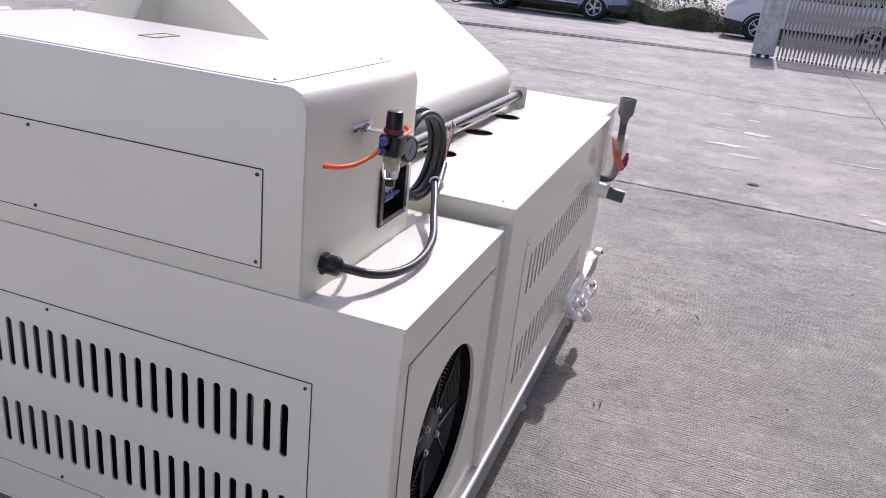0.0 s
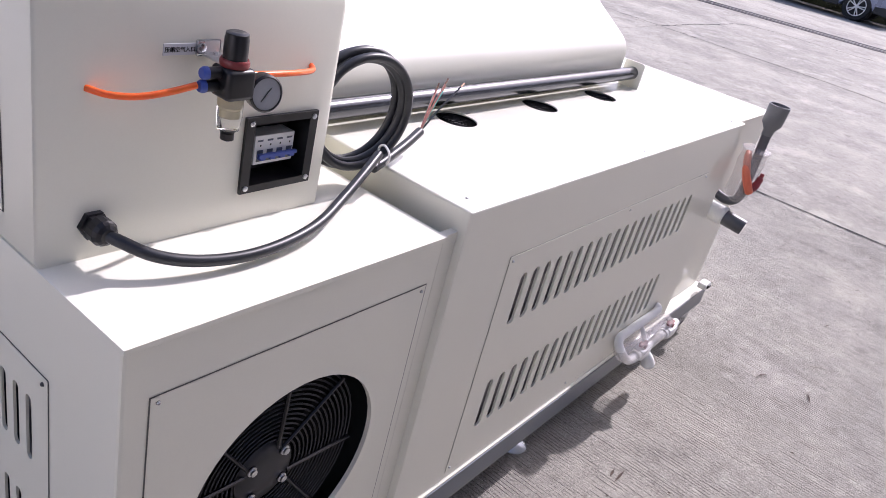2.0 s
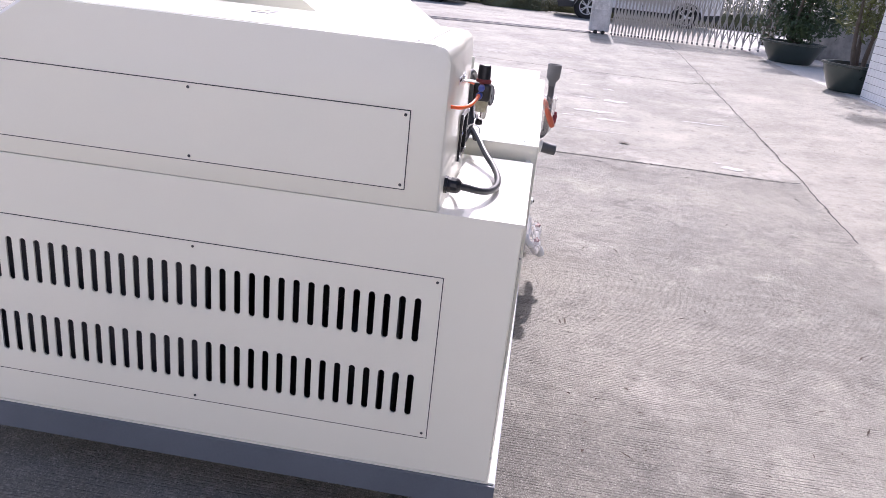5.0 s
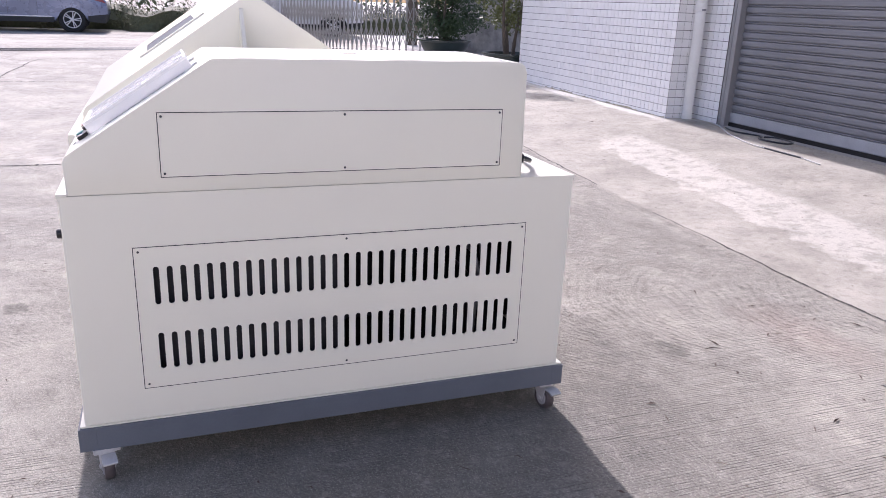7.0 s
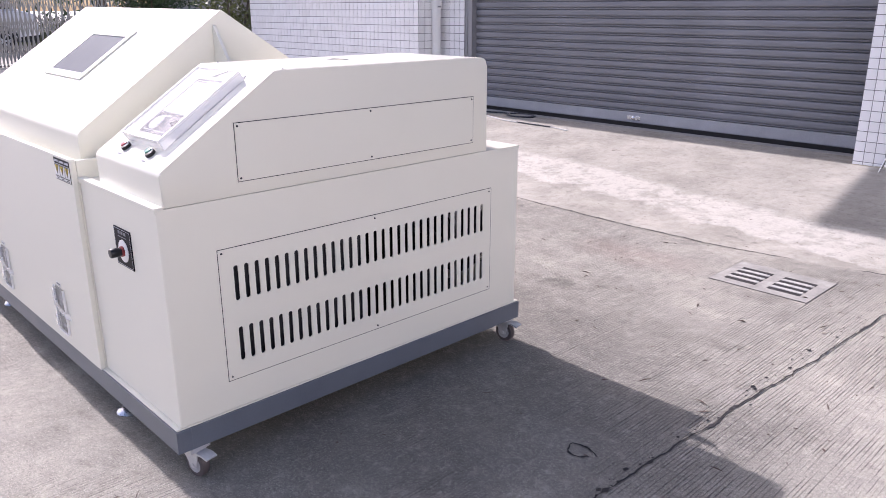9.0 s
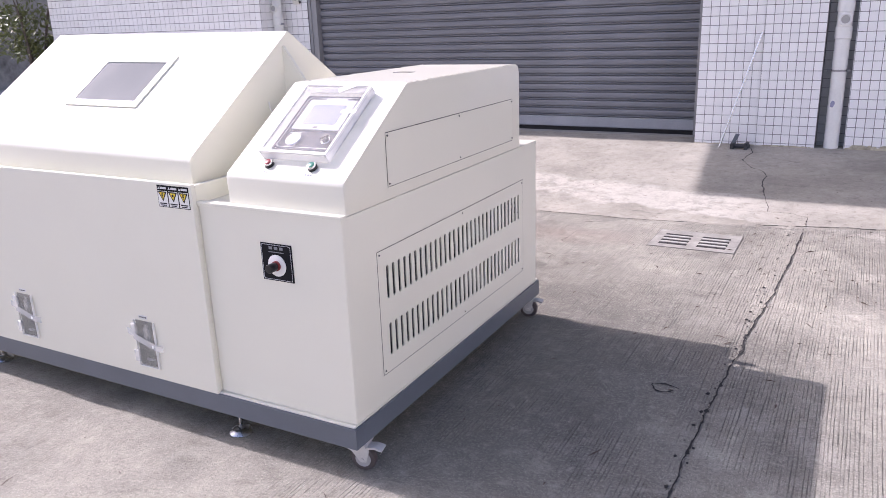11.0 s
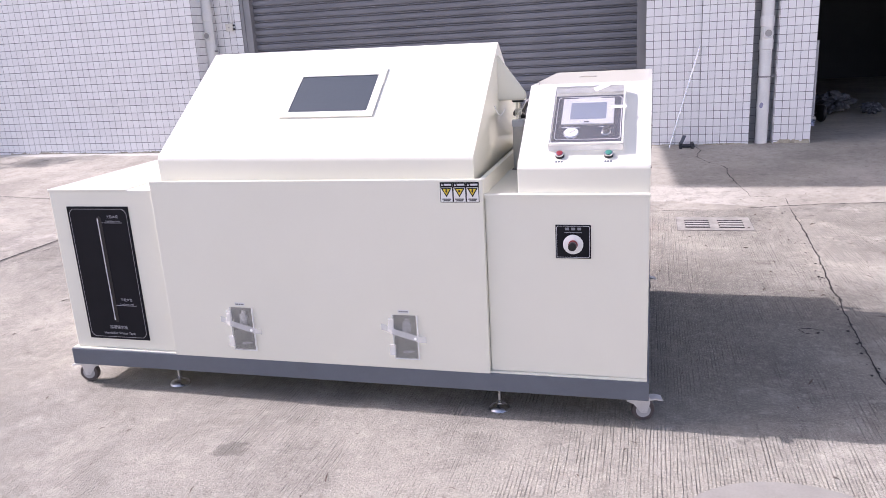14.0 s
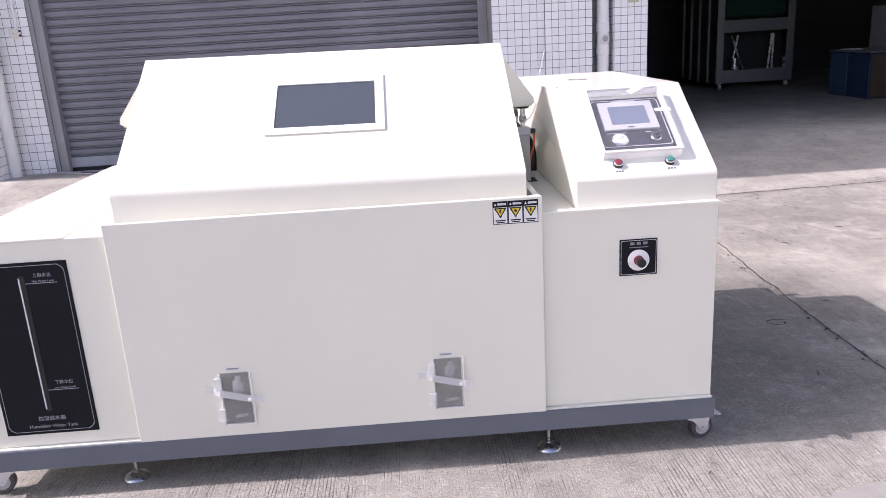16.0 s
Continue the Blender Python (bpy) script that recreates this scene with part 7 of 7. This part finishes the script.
def parked_car(x, y0, s, paint, label, lamp, arches):
    """A parked estate seen from its side, along y; x: near side, y0: centre of the wheel at y0, s: the way to the other axle."""
    z = ground_z(x - 0.9, y0)
    car = thing("parked_car", (x - 0.9, y0 + s * 1.35, z), label, "car", "parked cars")
    W, R = 1.8, 0.345

    def q(u, v):
        return (y0 + s * u, z + v)

    arch = lambda c: [q(c + 0.40 * math.cos(a), 0.30 + 0.40 * math.sin(a)) for a in np.linspace(0, math.pi, 11)]
    low = [q(3.72, 0.30)] + arch(2.87) + arch(0.0) + [q(-0.82, 0.28)]
    body = low + [q(-0.94, 0.52), q(-0.92, 0.86), q(-0.80, 0.98), q(-0.40, 1.07), q(0.3, 1.13), q(0.5, 1.15), q(3.45, 1.15), q(3.8, 1.05), q(3.84, 0.5)]
    bm = prism(bmesh.new(), body, "x", x - W, x, 0.03, 2)
    part("body", bm, paint, car, smooth=True)
    bm = prism(bmesh.new(), [q(0.3, 1.12), q(0.95, 1.62), q(1.3, 1.70), q(2.9, 1.69), q(3.45, 1.14)], "x", x - W + 0.16, x - 0.16, 0.05, 2)
    part("cabin", bm, paint, car, smooth=True)
    for a in ([(0.6, 1.17), (1.02, 1.56), (1.55, 1.62), (1.55, 1.17)], [(1.63, 1.17), (1.63, 1.62), (2.4, 1.61), (2.5, 1.17)], [(2.58, 1.19), (2.5, 1.60), (2.85, 1.58), (3.2, 1.21)]):
        part("side_window", prism(bmesh.new(), [q(*p) for p in a], "x", x - 0.162, x - 0.152), CARGLASS, car)
    part("windscreen", prism(bmesh.new(), [q(0.35, 1.15), q(0.93, 1.60), q(0.90, 1.62), q(0.31, 1.16)], "x", x - W + 0.24, x - 0.24), CARGLASS, car)
    part("sill", boxed(x - 0.04, x + 0.006, *sorted((q(0.45, 0)[0], q(2.43, 0)[0])), z + 0.26, z + 0.40, 0.01), CLADDING, car)
    part("sill_trim", boxed(x - 0.01, x + 0.012, *sorted((q(0.5, 0)[0], q(2.4, 0)[0])), z + 0.40, z + 0.43), RIM, car, "bright sill trim")
    part("bumper", prism(bmesh.new(), [q(-0.40, 0.3), q(-0.41, 0.46), q(-0.935, 0.52), q(-0.84, 0.26)], "x", x - W + 0.02, x + 0.004, 0.01, 1), CLADDING, car)
    part("headlight", prism(bmesh.new(), [q(-0.92, 0.80), q(-0.45, 0.92), q(-0.42, 1.01), q(-0.80, 0.95)], "x", x - 0.2, x + 0.004, 0.008, 1), lamp, car)
    part("rear_bumper", prism(bmesh.new(), [q(3.31, 0.3), q(3.32, 0.45), q(3.85, 0.5), q(3.75, 0.28)], "x", x - W + 0.02, x + 0.004, 0.01, 1), CLADDING, car)
    if arches:
        for u in (0.0, 2.87):
            bm = tube(bmesh.new(), [(x + 0.002, *q(u + 0.415 * math.cos(a), 0.30 + 0.415 * math.sin(a))) for a in np.linspace(0, math.pi, 13)], 0.03, 8, 2)
            part("arch_trim", bm, CLADDING, car, "black wheel arch trim", smooth=True)
    for u in (0.85, 1.58, 2.45):
        part("door_gap", boxed(x - 0.002, x + 0.0012, *sorted((q(u, 0)[0], q(u + 0.008, 0)[0])), z + 0.45, z + 1.05), GAP, car)
    for u in (1.35, 2.2):
        part("door_handle", boxed(x, x + 0.03, *sorted((q(u, 0)[0], q(u + 0.2, 0)[0])), z + 0.88, z + 0.91, 0.006), paint, car)
    part("mirror", boxed(x - 0.02, x + 0.16, *sorted((q(0.72, 0)[0], q(0.9, 0)[0])), z + 1.06, z + 1.2, 0.03), paint, car)
    for u in (0.0, 2.87):
        for near in (True, False):
            xo = x - 0.01 if near else x - W + 0.22
            yc, zc = q(u, R)
            w = part("wheel", lathe(bmesh.new(), (xo - 0.2, yc, zc), (1, 0, 0), [(0.23, 0), (R - 0.02, 0), (R, 0.03), (R, 0.17), (R - 0.02, 0.2), (0.235, 0.2), (0.23, 0.17)], 32), TYRE, car, smooth=True)
            if near:
                part("arch_lining", lathe(bmesh.new(), (xo - 0.24, yc, zc), (1, 0, 0), [(0.39, 0), (0.39, 0.02)], 24), CLADDING, car)
                bm = lathe(bmesh.new(), (xo - 0.03, yc, zc), (1, 0, 0), [(0.05, 0), (0.05, 0.03), (0.02, 0.035)], 16)
                tube(bm, [(xo - 0.012, yc + 0.225 * math.cos(a), zc + 0.225 * math.sin(a)) for a in np.linspace(0, 2 * math.pi, 25)[:-1]], 0.014, 6, 2, True)
                for k in range(10):
                    a = 2 * math.pi * (k // 2) / 5 + (0.16 if k % 2 else -0.16)
                    rod(bm, (xo - 0.008, yc + 0.04 * math.cos(a), zc + 0.04 * math.sin(a)), (xo - 0.012, yc + 0.22 * math.cos(a * 1.0), zc + 0.22 * math.sin(a)), 0.014, 6)
                part("rim", bm, RIM, w)
    return car


BLUECAR = surface("blue_grey_metallic", (0.2, 0.23, 0.34), 0.28, 0.35, 0.05, 5, 200, 0.02, 0.8)
WHITECAR = surface("white_car_paint", (0.72, 0.73, 0.75), 0.3, 0, 0.03, 5, 200, 0.02, 0.8)
parked_car(-22.25, -1.93, -1, BLUECAR, "blue-grey estate car parked beyond the gate track", RED, False)
parked_car(-22.25, 2.62, 1, WHITECAR, "white car with black arch trim behind the folding gate", BEZEL, True)

# bicycle and scooter at the verge
zb = ground_z(-22.3, -6.8)
YELLOWP = surface("yellow_bike_paint", (0.55, 0.42, 0.06), 0.4, 0, 0.1, 10, 80, 0.03)
bike = thing("bicycle", (-22.3, -6.75, zb), "yellow hire bicycle parked at the verge", "bicycle")
for y in (-6.2, -7.25):
    bm = bmesh.new()
    tube(bm, [(-22.3, y + 0.32 * math.cos(a), zb + 0.34 + 0.32 * math.sin(a)) for a in np.linspace(0, 2 * math.pi, 25)[:-1]], 0.02, 6, 2, True)
    w = part("wheel", bm, TYRE, bike, smooth=True)
    bm = bmesh.new()
    for k in range(5):
        a = 2 * math.pi * k / 5
        rod(bm, (-22.3, y, zb + 0.34), (-22.3, y + 0.3 * math.cos(a), zb + 0.34 + 0.3 * math.sin(a)), 0.011, 6)
    part("spokes", bm, YELLOWP, w)
bm = tube(bmesh.new(), [(-22.3, -6.2, zb + 0.34), (-22.3, -6.55, zb + 0.36), (-22.3, -6.75, zb + 0.36), (-22.3, -7.05, zb + 0.75), (-22.3, -7.12, zb + 0.95)], 0.022, 8)
tube(bm, [(-22.3, -6.62, zb + 0.36), (-22.3, -6.52, zb + 0.85)], 0.018, 8)
tube(bm, [(-22.3, -7.25, zb + 0.34), (-22.3, -7.08, zb + 0.98)], 0.018, 8)
part("frame", bm, YELLOWP, bike, smooth=True)
part("saddle", boxed(-22.36, -22.24, -6.64, -6.4, zb + 0.85, zb + 0.92, 0.02), BLACK, bike)
part("handlebar", rodded((-22.58, -7.1, zb + 1.0), (-22.02, -7.1, zb + 1.0), 0.014, 8), BLACK, bike)
part("basket", boxed(-22.45, -22.15, -7.5, -7.2, zb + 0.7, zb + 0.95, 0.02), BLACK, bike)
part("mudguard", tube(bmesh.new(), [(-22.3, -6.2 + 0.37 * math.cos(a), zb + 0.34 + 0.37 * math.sin(a)) for a in np.linspace(0.2, 2.4, 8)], 0.022, 6), BLACK, bike)
scoot = thing("scooter", (-21.5, -7.9, zb), "pale electric scooter parked at the verge", "scooter")
part("front_shield", boxed(-21.75, -21.25, -7.55, -7.42, zb + 0.3, zb + 0.95, 0.05), MILKY, scoot)
part("footboard", boxed(-21.7, -21.3, -8.3, -7.5, zb + 0.22, zb + 0.32, 0.03), BLACK, scoot)
part("seat_box", boxed(-21.72, -21.28, -8.9, -8.25, zb + 0.3, zb + 0.75, 0.06), MILKY, scoot)
for y in (-7.35, -8.75):
    part("wheel", lathe(bmesh.new(), (-21.56, y, zb + 0.21), (1, 0, 0), [(0.1, 0), (0.19, 0), (0.21, 0.03), (0.21, 0.09), (0.19, 0.12), (0.1, 0.12)], 24), TYRE, scoot, smooth=True)

# ---- wall tiles, last ----
def tiled(ob, x0, x1, y, zb0, z1, single, mat_one, mat_all, pitch=PITCH, row=ROW):
    """Square tiles on a wall that faces -y; the first ones, from the bottom up, as parts, the rest joined."""
    cols = max(1, round((x1 - x0) / pitch))
    w = (x1 - x0) / cols
    base = Vector(ob.location)
    bm = bmesh.new()
    tile_block(bm, -w / 2 + GAPW / 2, w / 2 - GAPW / 2, GAPW / 2, row - GAPW / 2, 0)
    bmesh.ops.recalc_face_normals(bm, faces=bm.faces)
    me = bpy.data.meshes.new("tile")
    bm.to_mesh(me)
    bm.free()
    me.materials.append(mat_one)
    rest, count = bmesh.new(), 0
    for r in range(int((z1 - zb0) / row)):
        for c in range(cols):
            xc, z = x0 + (c + 0.5) * w, zb0 + r * row
            if count < single:
                t = new("tile", me)
                t.parent = ob
                t.location = Vector((xc, y, z)) - base
                count += 1
            else:
                tile_block(rest, xc - w / 2 + GAPW / 2, xc + w / 2 - GAPW / 2, z + GAPW / 2, z + row - GAPW / 2, y)
    if len(rest.faces):
        tagged(part("tiles", rest, mat_all, ob), kind="stuff")
    else:
        rest.free()


PLACE.update({w.name: Vector(w.location) for w in WALLS.values()})
SMALL = dict(pitch=0.0775, row=0.0825)
tiled(W3, -0.06, 0.50, 5.885, 0.1625, 2.6, 180, TILE, TILES, **SMALL)
tiled(W4, 0.50, 1.005, 5.865, 0.1625, 2.6, 170, TILE, TILES, **SMALL)
tiled(W6, 1.245, 1.605, 5.885, 0.1625, 2.6, 120, TILE, TILES, **SMALL)
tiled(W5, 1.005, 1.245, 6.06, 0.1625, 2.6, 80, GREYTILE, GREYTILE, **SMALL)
tiled(W2, -5.47, -5.02, 6.33, 0.175, 2.9, 130, TILE, TILES)
tiled(W1, -9.62, -5.47, 5.945, 0.175, 2.9, 300, TILE, TILES)


def tiled_side(ob, x, y0, y1, zb0, z1, mat, pitch=PITCH, row=ROW):
    """Joined tiles on a wall's end that faces +x."""
    bm = bmesh.new()
    cols = max(1, round((y1 - y0) / pitch))
    w = (y1 - y0) / cols
    for r in range(int((z1 - zb0) / row)):
        for c in range(cols):
            box(bm, x - 0.001, x + 0.005, y0 + c * w + GAPW / 2, y0 + (c + 1) * w - GAPW / 2, zb0 + r * row + GAPW / 2, zb0 + (r + 1) * row - GAPW / 2)
    tagged(part("side_tiles", bm, mat, ob), kind="stuff")


tiled_side(W1, -5.47, 5.945, 6.33, 0.175, 2.9, TILES)
tiled_side(W6, 1.241, 5.889, 6.06, 0.1625, 2.6, TILES, **SMALL)
tiled_side(W2, -5.02, 6.335, 6.42, 0.175, 2.9, GREYTILE)
